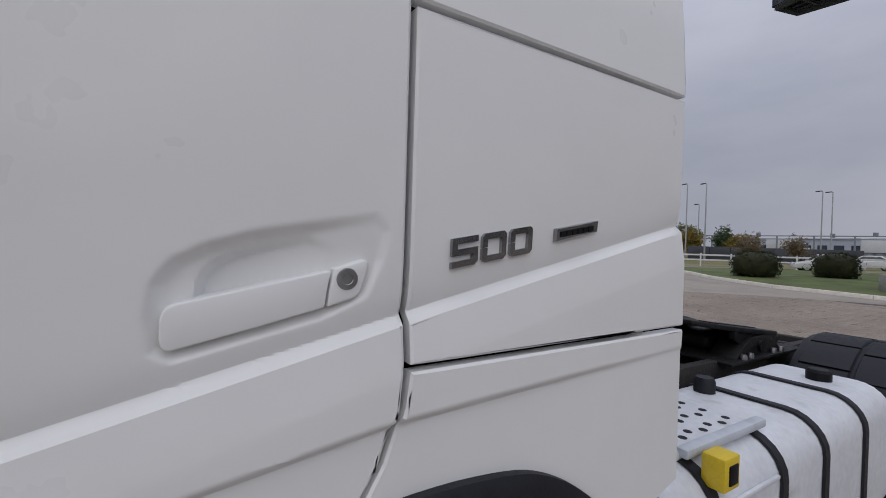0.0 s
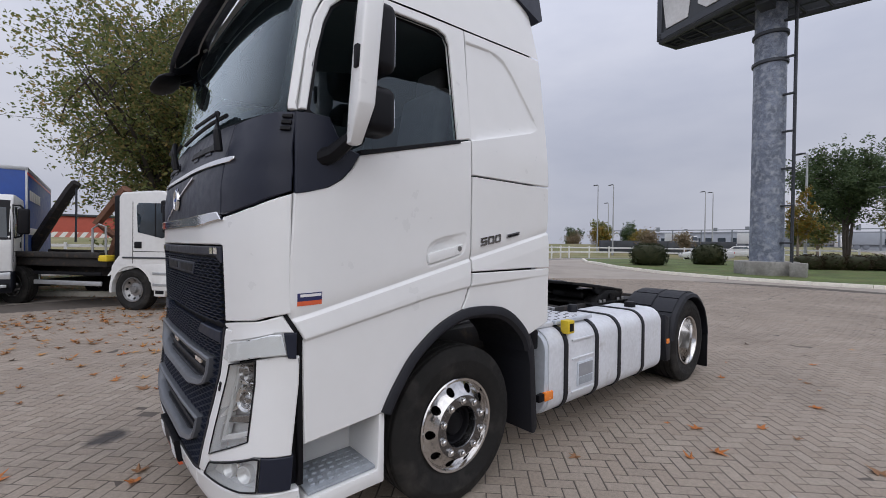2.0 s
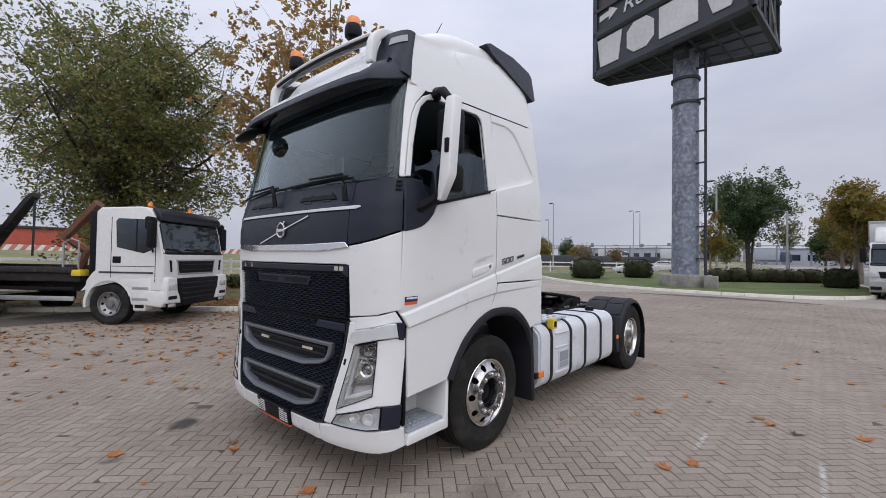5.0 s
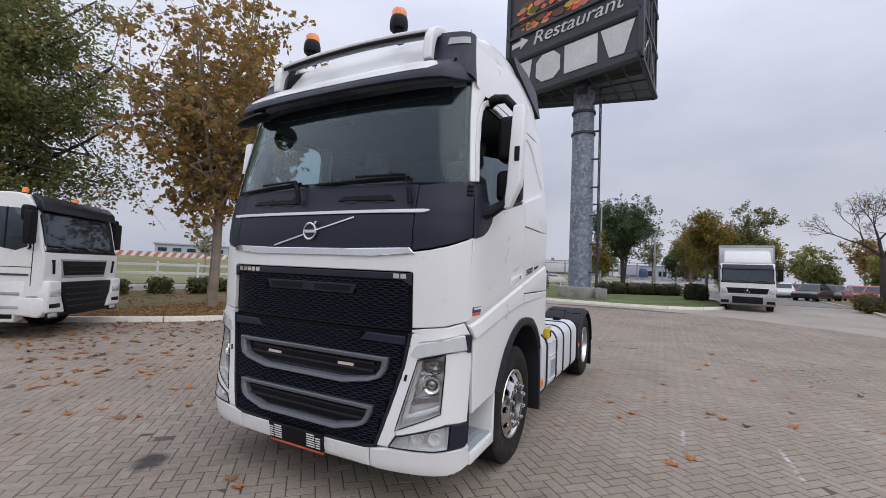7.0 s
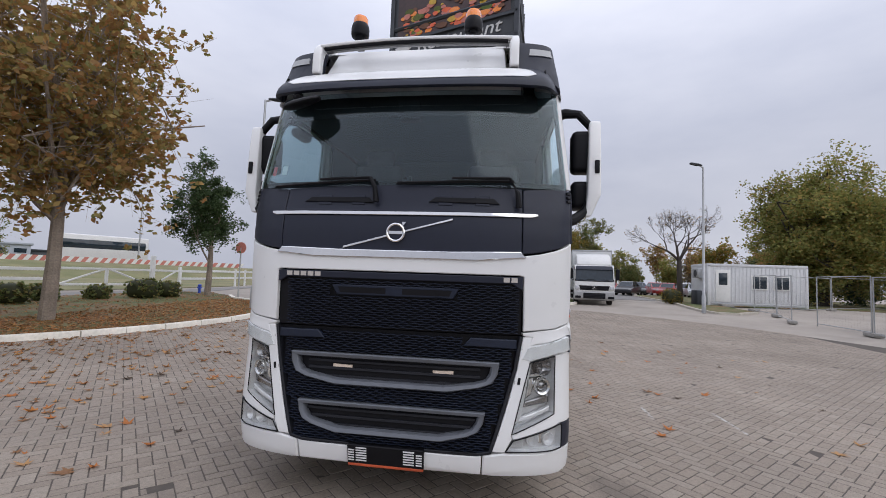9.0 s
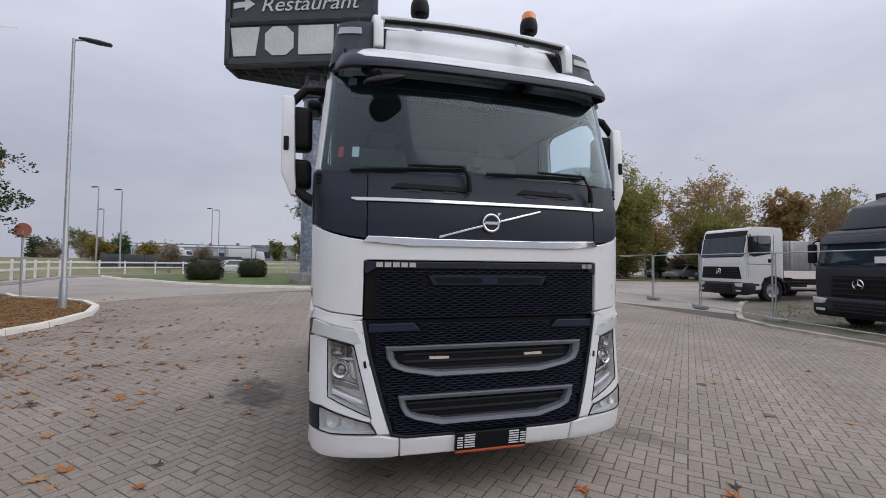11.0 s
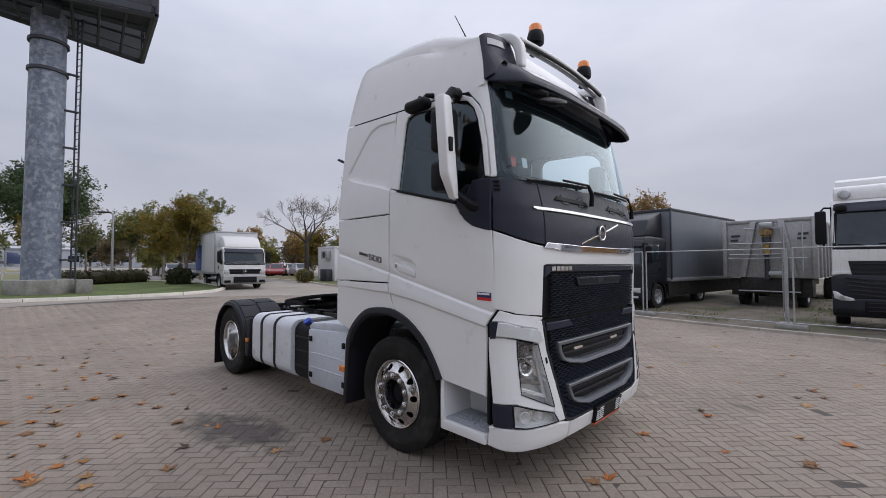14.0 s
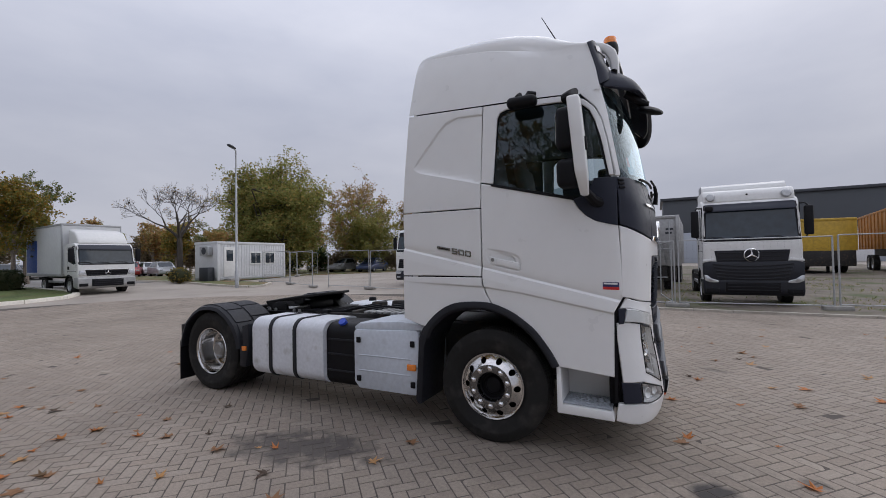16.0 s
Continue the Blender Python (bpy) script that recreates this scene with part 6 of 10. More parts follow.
    # tail beam
    part("tail_beam", box((5.98, -1.1, 0.62), (6.05, 1.1, 0.80), 0.015), UNDER, truck)


build_cab_inside()
build_front()
build_roof()
for side in (-1, 1):
    build_side(side)
build_chassis()

# ---- surroundings ----
BARK = mat("grey_bark", (0.25, 0.205, 0.165), 0.9, var=0.35, scale=8, bump=0.7, bscale=30)
DARKBARK = mat("dark_bark", (0.06, 0.05, 0.042), 0.9, var=0.3, scale=8, bump=0.6, bscale=30)
GREENLEAF = sheer("green_leaves", [(0.10, 0.13, 0.05), (0.165, 0.205, 0.075), (0.235, 0.245, 0.09), (0.35, 0.25, 0.10)], 0.55)
DARKLEAF = sheer("dark_green_leaves", [(0.045, 0.075, 0.034), (0.07, 0.108, 0.044), (0.092, 0.135, 0.056)], 0.4)
RUSTLEAF = sheer("rust_plane_leaves", [(0.30, 0.17, 0.07), (0.46, 0.28, 0.10), (0.25, 0.24, 0.09), (0.50, 0.33, 0.12), (0.21, 0.215, 0.08), (0.42, 0.20, 0.075), (0.30, 0.21, 0.09)], 0.55)
BROWNLEAF = sheer("autumn_plane_leaves", [(0.24, 0.115, 0.055), (0.44, 0.24, 0.085), (0.27, 0.26, 0.10), (0.50, 0.31, 0.12), (0.20, 0.20, 0.08), (0.36, 0.165, 0.07)], 0.5)
LAWNLEAF = sheer("grey_green_leaves", [(0.06, 0.095, 0.046), (0.09, 0.13, 0.06), (0.12, 0.16, 0.075)], 0.45)
ORANGELEAF = sheer("orange_leaves", [(0.38, 0.19, 0.035), (0.26, 0.21, 0.05), (0.12, 0.145, 0.045), (0.34, 0.24, 0.05), (0.15, 0.17, 0.05), (0.40, 0.20, 0.04)], 0.45)
YELLOWGREEN = sheer("yellow_green_leaves", [(0.14, 0.17, 0.05), (0.28, 0.29, 0.085), (0.44, 0.30, 0.10), (0.19, 0.22, 0.065), (0.36, 0.34, 0.11), (0.22, 0.24, 0.075)], 0.55)
HEDGE = sheer("hedge_leaves", [(0.02, 0.035, 0.014), (0.035, 0.05, 0.02), (0.05, 0.05, 0.022)], 0.2)
REDHEDGE = sheer("brown_hedge_leaves", [(0.06, 0.035, 0.022), (0.045, 0.045, 0.02), (0.08, 0.05, 0.03)], 0.2)
GALV = mat("galvanised_steel", (0.42, 0.43, 0.44), 0.45, 0.6, var=0.15, scale=6)
POLEPAINT = mat("weathered_blue_grey_paint", (0.165, 0.19, 0.245), 0.6, 0.1, var=0.45, scale=7.0, bump=0.2, bscale=12, spots=((0.33, 0.355, 0.40), 4.6, 0.47, 0.68))
DARKSTEEL = mat("dark_painted_steel", (0.05, 0.055, 0.065), 0.5, 0.3, var=0.2, scale=4)
SIGNFACE = mat("charcoal_sign_face", (0.045, 0.05, 0.058), 0.6, var=0.15, scale=1.0)
SIGNWHITE = mat("off_white_sign_paint", (0.62, 0.62, 0.62), 0.6, var=0.12, scale=2)
FARGLASS = mat("dark_vehicle_glass", (0.018, 0.029, 0.040), 0.05, var=0.3, scale=1.5, spec=0.65)
WHITEFENCE = mat("white_fence_paint", (0.72, 0.72, 0.70), 0.6, var=0.08, scale=2)
GREYTARP = mat("grey_curtain_side", (0.13, 0.145, 0.165), 0.5, var=0.1, scale=1.2, bump=0.15, bscale=3)
BLUETARP = mat("blue_tarpaulin", (0.02, 0.07, 0.30), 0.5, var=0.12, scale=2)
YELLOWBOX = mat("yellow_tipper_paint", (0.52, 0.33, 0.04), 0.5, var=0.2, scale=2)
CABIN = mat("white_cabin_panel", (0.62, 0.63, 0.64), 0.5, var=0.08, scale=2)
HALLGREY = mat("dark_grey_cladding", (0.055, 0.062, 0.072), 0.5, var=0.08, scale=0.5)
RUSTY = mat("rusty_brown_steel", (0.16, 0.075, 0.045), 0.7, 0.1, var=0.3, scale=6, bump=0.2)
STRIPERED = mat("faded_red_paint", (0.52, 0.19, 0.15), 0.6, var=0.15)
BLACKPAINT = mat("black_vehicle_paint", (0.008, 0.010, 0.017), 0.42, var=0.1, coat=0.12, spec=0.4)
HEADLAMP = mat("clear_headlamp", (0.6, 0.62, 0.64), 0.15, 0.4, var=0.2, scale=20, coat=0.5)
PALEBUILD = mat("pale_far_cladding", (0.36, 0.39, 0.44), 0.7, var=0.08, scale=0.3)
CARPAINT = {c: mat(c + "_car_paint", v, 0.3, 0.0, var=0.05, coat=0.5) for c, v in (("red", (0.30, 0.02, 0.02)), ("silver", (0.42, 0.43, 0.45)), ("black", (0.015, 0.015, 0.018)), ("white", (0.68, 0.68, 0.68)), ("blue", (0.04, 0.06, 0.14)))}


def leaf_cloud(name, tips, per, spread, size, m, parent, rng, squash=0.8):
    """Many small leaves round the tips, as one mesh of folded rhombs."""
    n = len(tips) * per
    ends = np.array(tips, dtype=float).reshape(len(tips), -1)
    p, q = np.repeat(ends[:, :3], per, axis=0), np.repeat(ends[:, -3:], per, axis=0)
    sprays = np.repeat(np.arange((n + 5) // 6), 6)[:n]
    along = rng.uniform(0.1, 1.15, (n, 1))[sprays]
    puff = (rng.normal(0, 1, (n, 3)) * spread * np.array([1, 1, squash]))[sprays]
    c = p + (q - p) * along + puff + rng.normal(0, 1, (n, 3)) * min(spread * 0.42, size * 1.5)
    a = rng.normal(0, 1, (n, 3))
    a[:, 2] *= 0.6
    a /= np.linalg.norm(a, axis=1)[:, None]
    b = np.cross(a, rng.normal(0, 1, (n, 3)))
    b /= np.linalg.norm(b, axis=1)[:, None]
    s = (size * rng.uniform(0.6, 1.3, n))[:, None]
    v = np.empty((n, 4, 3))
    v[:, 0], v[:, 1], v[:, 2], v[:, 3] = c - a * s * 0.6, c + b * s * 0.36, c + a * s * 0.6, c - b * s * 0.36
    me = bpy.data.meshes.new(name)
    me.from_pydata(v.reshape(-1, 3).tolist(), [], np.arange(n * 4).reshape(-1, 4).tolist())
    me.materials.append(m)
    ob = new(name, me)
    ob.parent = parent
    return ob


def tree(at, height, trunk_h, trunk_r, crown_r, leafmat, label, seed, per=40, leaf=0.12, limbs=9, bark=None, spread=0.34, shape=1.0, stems=1, name="tree", subs=6, twigs=4, low=0.0, twig=0.13):
    """A tapered trunk, limbs, branches and twigs towards random places in the crown, with leaves round the twig ends."""
    rng = np.random.default_rng(seed)
    root = thing(name, (at[0], at[1], gz(*at)), label, "tree")
    bark = bark or BARK
    wood = bmesh.new()
    cz, rz = (height + trunk_h) / 2 - low, (height - trunk_h) / 2 + low
    tips = []

    def grow(p, q, r0, r1, bend, segs=5, n=6):
        d = rng.normal(0, bend, (2, 3))
        pts, rad = [], []
        for i in range(segs + 1):
            t = i / segs
            w = math.sin(math.pi * t)
            pts.append(p + (q - p) * t + d[0] * w + d[1] * w * (t - 0.5))
            rad.append(r0 + (r1 - r0) * t)
        tube(pts, rad, n, wood, caps=False)
        return pts

    def place(k=1.0):
        v = rng.normal(0, 1, 3)
        v /= np.linalg.norm(v)
        r = k * rng.uniform(0.55, 1.0) ** 0.6
        taper = 1.0 - (1 - shape) * max(0, v[2])
        return np.array([v[0] * crown_r * r * taper, v[1] * crown_r * r * taper, cz + v[2] * rz * r])

    for st in range(stems):
        lean = rng.normal(0, 0.12 * crown_r if stems > 1 else 0.05, 2)
        foot = np.array([lean[0] * 0.15, lean[1] * 0.15, -0.1])
        top = np.array([lean[0], lean[1], trunk_h + (cz - trunk_h) * 0.7])
        stem = grow(foot, top, trunk_r / (stems ** 0.4), trunk_r * 0.5 / (stems ** 0.4), 0.05, 7, 10)
        for _ in range(max(2, limbs // stems)):
            s0 = stem[int(rng.integers(3, 8))]
            e = place(0.8)
            s0 = s0 if s0[2] < e[2] + 1.0 else stem[4]
            limb = grow(np.array(s0), e, trunk_r * 0.33, trunk_r * 0.10, 0.06 * crown_r, 5, 6)
            for _ in range(subs):
                b0 = np.array(limb[int(rng.integers(1, 6))])
                b1 = b0 + (place(1.0) - b0) * rng.uniform(0.35, 0.7)
                br = grow(b0, b1, trunk_r * 0.10, trunk_r * 0.04, 0.03 * crown_r, 3, 4)
                for _ in range(twigs):
                    t0 = np.array(br[int(rng.integers(1, 4))])
                    t1 = t0 + rng.normal(0, twig * crown_r, 3) + (t0 - np.array([0, 0, cz])) * 0.10
                    grow(t0, t1, trunk_r * 0.035, trunk_r * 0.015, 0.01, 2, 3)
                    tips.append((*t0, *t1))
                tips.append((*((b0 + b1) / 2), *b1))
    part("trunk", wood, bark, root)
    if per:
        leaf_cloud("crown", tips, per, spread * 0.62, leaf, leafmat, root, rng)
    return root


def bare_tree(at, trunk_h, trunk_r, reach, label, seed):
    """A leafless forking tree: every limb bends and splits again down to fine twigs."""
    rng = np.random.default_rng(seed)
    root = thing("tree", (at[0], at[1], gz(*at)), label, "tree")
    wood = bmesh.new()
    ends = []

    def limb(p, d, length, r, depth):
        pts, rad = [p], [r]
        for k in range(3):
            d = d + rng.normal(0, 0.11, 3) + np.array([0, 0, 0.03])
            d /= np.linalg.norm(d)
            pts.append(pts[-1] + d * length / 3)
            rad.append(r * (1 - 0.08 * (k + 1)))
        tube(pts, rad, 6 if depth < 3 else 3, wood, caps=False)
        if depth == 8:
            ends.append((*pts[-2], *pts[-1]))
            return
        for k in range(int(rng.integers(2, 4))):
            n = d + rng.normal(0, 0.40, 3)
            n[2] = max(n[2], -0.05)
            limb(pts[-1] if k < 2 else pts[-2], n / np.linalg.norm(n), length * rng.uniform(0.66, 0.84), rad[-1] * (0.70 if depth < 3 else 0.88), depth + 1)

    stem = [np.array(v) for v in ((0, 0, -0.1), (0.05, 0.02, trunk_h * 0.5), (0.0, 0.06, trunk_h))]
    tube(stem, [trunk_r * 1.15, trunk_r, trunk_r * 0.9], 10, wood, caps=False)
    for v, k in (((0.25, 0.62, 0.75), 0.92), ((-0.25, -0.35, 0.9), 1.0), ((0.55, -0.40, 0.75), 0.9), ((-0.5, 0.35, 0.8), 0.9)):
        v = np.array(v)
        limb(stem[-1], v / np.linalg.norm(v), reach * k, trunk_r * 0.55, 1)
    part("trunk", wood, DARKBARK, root)
    leaf_cloud("leaves", ends[::4], 1, 0.05, 0.09, BROWNLEAF, root, rng)
    return root


def bush(at, rx, ry, rz, m, label, seed, per=14, leaf=0.055, n=520, name="bush", category="bush", square=3.0):
    rng = np.random.default_rng(seed)
    root = thing(name, (at[0], at[1], gz(*at) + 0.06), label, category)
    v = rng.normal(0, 1, (n, 3))
    v /= (np.abs(v) ** square).sum(1)[:, None] ** (1 / square)
    v[:, 2] = np.maximum(v[:, 2], -0.82)
    tips = v * np.array([rx, ry, rz * 0.55]) * rng.uniform(0.9, 1.0, (n, 1)) + np.array([0, 0, rz * 0.45])
    wood = bmesh.new()
    for t in tips[:: max(1, n // 30)]:
        tube([(0, 0, -0.1), (t[0] * 0.4, t[1] * 0.4, t[2] * 0.5), tuple(t * 0.92)], [0.03, 0.018, 0.006], 4, wood, caps=False)
    part("stems", wood, DARKBARK, root)
    core = bmesh.new()
    bmesh.ops.create_icosphere(core, subdivisions=3, radius=1)
    for p in core.verts:
        k = 1 / ((abs(p.co.x) ** square + abs(p.co.y) ** square + abs(p.co.z) ** square) ** (1 / square))
        p.co = Vector((p.co.x * k * rx * 0.86, p.co.y * k * ry * 0.86, rz * 0.45 + max(-0.8, p.co.z * k) * rz * 0.50))
    part("inner_growth", core, HEDGE, root)
    leaf_cloud("leaves", tips, per, 0.045, leaf, m, root, rng)
    return root


def simple_wheel(parent, x, y, s, r=0.5, w=0.29, m=None, name="wheel"):
    t = part(name, tyre_mesh(r, w, r * 0.57), RUBBER, parent)
    t.matrix_local = Matrix.Translation((x, y, r)) @ Matrix.Diagonal((1, s, 1, 1))
    k = r / 0.5
    rim = holed_disc(0.16 * k, 0.26 * k, 0.215 * k, 0.03 * k, 8, lambda a: lerp([(0.16 * k, 0.05), (0.26 * k, 0.10)], a))
    merge(rim, lathe([(0.26 * k, 0.10), (0.275 * k, w / 2 * 0.95), (0.292 * k, w / 2 * 0.95), (0.292 * k, 0.0)], (0, 0, 0), "y", 36))
    merge(rim, lathe([(0.0, 0.11), (0.07 * k, 0.11), (0.09 * k, 0.06), (0.16 * k, 0.05)], (0, 0, 0), "y", 24))
    part("rim", rim, m or GALV, t)
    part("hub_back", lathe([(0.0, 0.02), (0.28 * k, 0.02)], (0, 0, 0), "y", 20), BLACK, t)
    return t


def lorry(name, at, heading, label, paint, width=2.45, length=2.0, roof=2.9, floor=0.95, belt=1.75, eaves=2.6, bumper=None, grille=None, axles=(1.3, 5.0), frame=6.5, fairing=0.0, visor=None, wheel_r=0.5, rim=None, star=True, group="", upper=None, band=None, lower=None, slats=4, corner=None, star_r=0.135, lamps=True, wing=None, sill=0.30, fogs=True):
    """A cab-over lorry, nose at local x = 0 looking along -x. upper: material round the windscreen; band: (z0, z1, half width at top, at bottom) of the grille."""
    root = thing(name, (at[0], at[1], gz(*at)), label, "truck", group, turn=heading - 180)
    h, bumper, grille = width / 2, bumper or BLACKPAINT, grille or BLACK
    band = band or (0.86, belt - 0.12, 0.66, 0.60)
    prof = [(0.05, 0.62), (0.02, 0.9), (0.0, belt - 0.25), (0.015, belt), (0.06, belt + 0.1), (0.21, eaves), (0.33, roof - 0.10), (0.45, roof - 0.02), (0.65, roof), (length - 0.10, roof - 0.03), (length, roof - 0.14), (length, floor), (axles[0] + 0.56, floor - 0.06), (axles[0] + 0.42, wheel_r * 2.1), (axles[0] - 0.42, wheel_r * 2.1), (axles[0] - 0.60, 0.55), (0.12, 0.52)]
    body = part("cab", prism(prof, -h, h, "y", 0.06, 4), paint, root)
    run = [(belt - 0.25, 0.0), (belt, 0.015), (belt + 0.1, 0.06), (eaves, 0.21), (roof - 0.10, 0.33), (roof, 0.5)]

    def slope(u, v, d=0.0):
        return (lerp(run, v) - d - 0.010 + 0.015 * (abs(u) / h) ** 8, u, v)

    def flat(u, v, d=0.0):
        return (lerp([(0.52, 0.05), (0.9, 0.02), (belt - 0.25, 0.0), (belt, 0.015)], v) - 0.012 - d + 0.015 * (abs(u) / h) ** 8, u, v)

    if upper:
        part("windscreen_surround", sheet([(-h * 0.985, belt), (h * 0.985, belt), (h * 0.96, roof - 0.16), (-h * 0.96, roof - 0.16)], slope, 0.12, 0.03, 0.012), upper, body)
    part("windscreen", sheet([(-h * 0.93, belt + 0.05), (h * 0.93, belt + 0.05), (h * 0.90, eaves), (-h * 0.90, eaves)], lambda u, v, d=0.0: slope(u, v, d + (0.008 if upper else 0.0)), 0.12, 0.01, 0.008), FARGLASS, body)
    for q in (-0.85, -0.1, 0.6):
        part("wiper", tube([slope(q, belt + 0.05, 0.03), slope(q + 0.12, belt + 0.12, 0.035), slope(q + 0.5, belt + 0.13, 0.03)], 0.013, 5), BLACK, body)
    if visor:
        vz = eaves + 0.02
        part("sun_visor", sheet([(-h * 0.93, vz - 0.10), (h * 0.93, vz - 0.10), (h * 0.92, vz + 0.14), (-h * 0.92, vz + 0.14)], lambda u, v, d=0.0: slope(u, v, d + 0.02 + 0.08 * (1 - ramp(v, vz - 0.12, vz + 0.12)) * (1 - 0.5 * (abs(u) / h) ** 4)), 0.08, 0.02, 0.008), visor, body)
    z0, z1, w1, w0 = band
    mask = part("grille", sheet([(-h * w1, z1), (h * w1, z1), (h * w0, z0), (-h * w0, z0)][::-1], lambda u, v, d=0.0: flat(u, v, d + 0.006), 0.15, 0.03, 0.012), grille, body)
    for k in range(slats):
        z = z0 + (k + 0.45) * (z1 - z0) / (slats + 0.2)
        w = h * (w0 + (w1 - w0) * (z - z0) / (z1 - z0)) * 0.94
        part("grille_slat", sheet([(-w, z), (w, z), (w, z + 0.035), (0, z + 0.02), (-w, z + 0.035)], lambda u, v, d=0.0: flat(u, v, d + 0.03), 0.3, 0.024, 0.006), BLACKWEAR, mask)
    if star:
        zc, sr = z0 + 0.60 * (z1 - z0), star_r / 0.135
        ring = lathe([(0.112 * sr, -0.01), (0.122 * sr, -0.03), (0.135 * sr, -0.01), (0.122 * sr, 0.01)], (-0.075, 0, zc), "x", 28, closed=True)
        for a in (90, 210, 330):
            tube([(-0.085, 0, zc), (-0.085, 0.118 * sr * math.cos(radians(a)), zc + 0.118 * sr * math.sin(radians(a)))], [0.022 * sr, 0.005], 6, ring)
        part("emblem", ring, CHROME, body)
    bz = min(0.84, z0 - 0.02)
    bp = part("bumper", prism([(-0.02, sill + 0.06), (-0.06, sill + 0.18), (-0.055, bz - 0.06), (-0.01, bz), (0.45, bz), (0.60, 0.64), (0.52, sill + 0.06), (0.05, sill)], -h - 0.01, h + 0.01, "y", 0.06, 4), bumper, root)
    part("lower_opening", box((-0.075, -h * 0.55, sill + 0.10), (-0.04, h * 0.55, bz - 0.10), 0.03, 2), lower or BLACK, bp)
    for k in range(3):
        part("bumper_slat", box((-0.085, -h * 0.50, sill + 0.16 + 0.09 * k), (-0.07, h * 0.50, sill + 0.185 + 0.09 * k), 0.006, 1), BLACKWEAR, bp)
    for s in (-1, 1):
        if lamps:
            part("headlight", prism([(s * h * 0.985, bz - 0.20), (s * h * 0.985, bz - 0.02), (s * h * 0.66, bz - 0.05), (s * h * 0.72, bz - 0.18)], -0.085, -0.03, "x", 0.02), HEADLAMP, bp)
        if fogs:
            part("fog_lamp", box((-0.075, s * h * 0.82 - 0.13, 0.44), (-0.04, s * h * 0.82 + 0.13, 0.52), 0.02), HEADLAMP, bp)
        part("fog_surround", box((-0.068, s * h * 0.82 - 0.17, 0.41), (-0.045, s * h * 0.82 + 0.17, 0.55), 0.02), BLACK, bp)
        x1 = length * 0.70
        win = part("side_window", prism([(0.30, belt + 0.10), (0.50, belt + 0.02), (x1 - 0.03, belt + 0.16), (x1, eaves - 0.02), (x1 - 0.06, eaves + 0.05), (0.44, eaves + 0.03)], s * (h - 0.02), s * (h + 0.008), "y", 0.004), FARGLASS, body)
        part("window_post", box((0.66, s * (h - 0.01), belt + 0.05), (0.70, s * (h + 0.012), eaves + 0.04), 0.006, 1), BLACK, win)
        for x in (0.20, length * 0.76):
            part("door_seam", box((x, s * (h - 0.02), floor + 0.1), (x + 0.014, s * (h + 0.004), eaves + 0.08)), BLACK, body)
        part("door_crease", box((0.22, s * (h - 0.02), belt - 0.30), (length * 0.76, s * (h + 0.003), belt - 0.286)), BLACK, body)
        part("door_handle", box((length * 0.62, s * (h - 0.02), belt - 0.22), (length * 0.74, s * (h + 0.012), belt - 0.06), 0.02), BLACK, body)
        part("mirror_arm", tube([(0.34, s * (h - 0.02), eaves + 0.06), (0.20, s * (h + 0.12), eaves + 0.06), (0.16, s * (h + 0.18), eaves - 0.02)], 0.022, 6), BLACK, body)
        part("mirror_arm", tube([(0.30, s * (h - 0.02), belt + 0.06), (0.18, s * (h + 0.12), belt + 0.08), (0.16, s * (h + 0.18), belt + 0.2)], 0.022, 6), BLACK, body)
        part("mirror", box((0.10, s * (h + 0.08), belt + 0.14), (0.23, s * (h + 0.30), eaves - 0.02), 0.05, 4), BLACK, body)
        part("side_skirt", prism([(0.44, 0.36), (axles[0] - 0.62, 0.36), (axles[0] - 0.58, 0.75), (axles[0] - 0.44, wheel_r * 2.05), (0.30, wheel_r * 2.05), (0.40, 0.8)], s * (h - 0.25), s * (h - 0.005), "y", 0.02), corner or bumper, root)
        for z in (0.42, 0.70):
            part("step", box((0.46, s * (h - 0.2), z), (axles[0] - 0.66, s * (h + 0.006), z + 0.09), 0.015), BLACK, root)
        part("mudguard", prism([(axles[0] + (wheel_r + 0.13) * math.cos(radians(a)), wheel_r + (wheel_r + 0.13) * math.sin(radians(a))) for a in range(-8, 171, 12)] + [(axles[0] + (wheel_r + 0.06) * math.cos(radians(a)), wheel_r + (wheel_r + 0.06) * math.sin(radians(a))) for a in range(160, -9, -12)], s * (h - 0.35), s * (h + 0.01), "y"), wing or BLACK, root)
        for x in axles:
            simple_wheel(root, x, s * (h - 0.16), s, wheel_r, m=rim)
        part("frame_rail", box((1.0, s * 0.36, 0.72), (frame, s * 0.44, 0.95), 0.01), UNDER, root)
        part("side_guard", box((axles[0] + 0.9, s * (h - 0.06), 0.55), (axles[1] - 0.7, s * (h - 0.02), 0.66), 0.01), GALV, root)
        part("side_guard", box((axles[0] + 0.9, s * (h - 0.06), 0.80), (axles[1] - 0.7, s * (h - 0.02), 0.88), 0.01), BLACK, root)
    part("fuel_tank", box((axles[0] + 0.95, -h + 0.15, 0.45), (axles[0] + 1.9, -h + 0.65, 0.9), 0.08, 3), UNDER, root)
    part("axle_beam", tube([(axles[1], -h + 0.2, wheel_r), (axles[1], h - 0.2, wheel_r)], 0.1, 8), UNDER, root)
    part("axle_beam", tube([(axles[0], -h + 0.2, wheel_r * 0.9), (axles[0], h - 0.2, wheel_r * 0.9)], 0.08, 8), UNDER, root)
    if fairing:
        part("roof_fairing", prism([(0.42, roof - 0.02), (0.55, roof + fairing * 0.3), (0.9, roof + fairing * 0.75), (length - 0.05, roof + fairing), (length - 0.02, roof - 0.1)], -h * 0.88, h * 0.88, "y", 0.09, 4), paint, body)
    return root


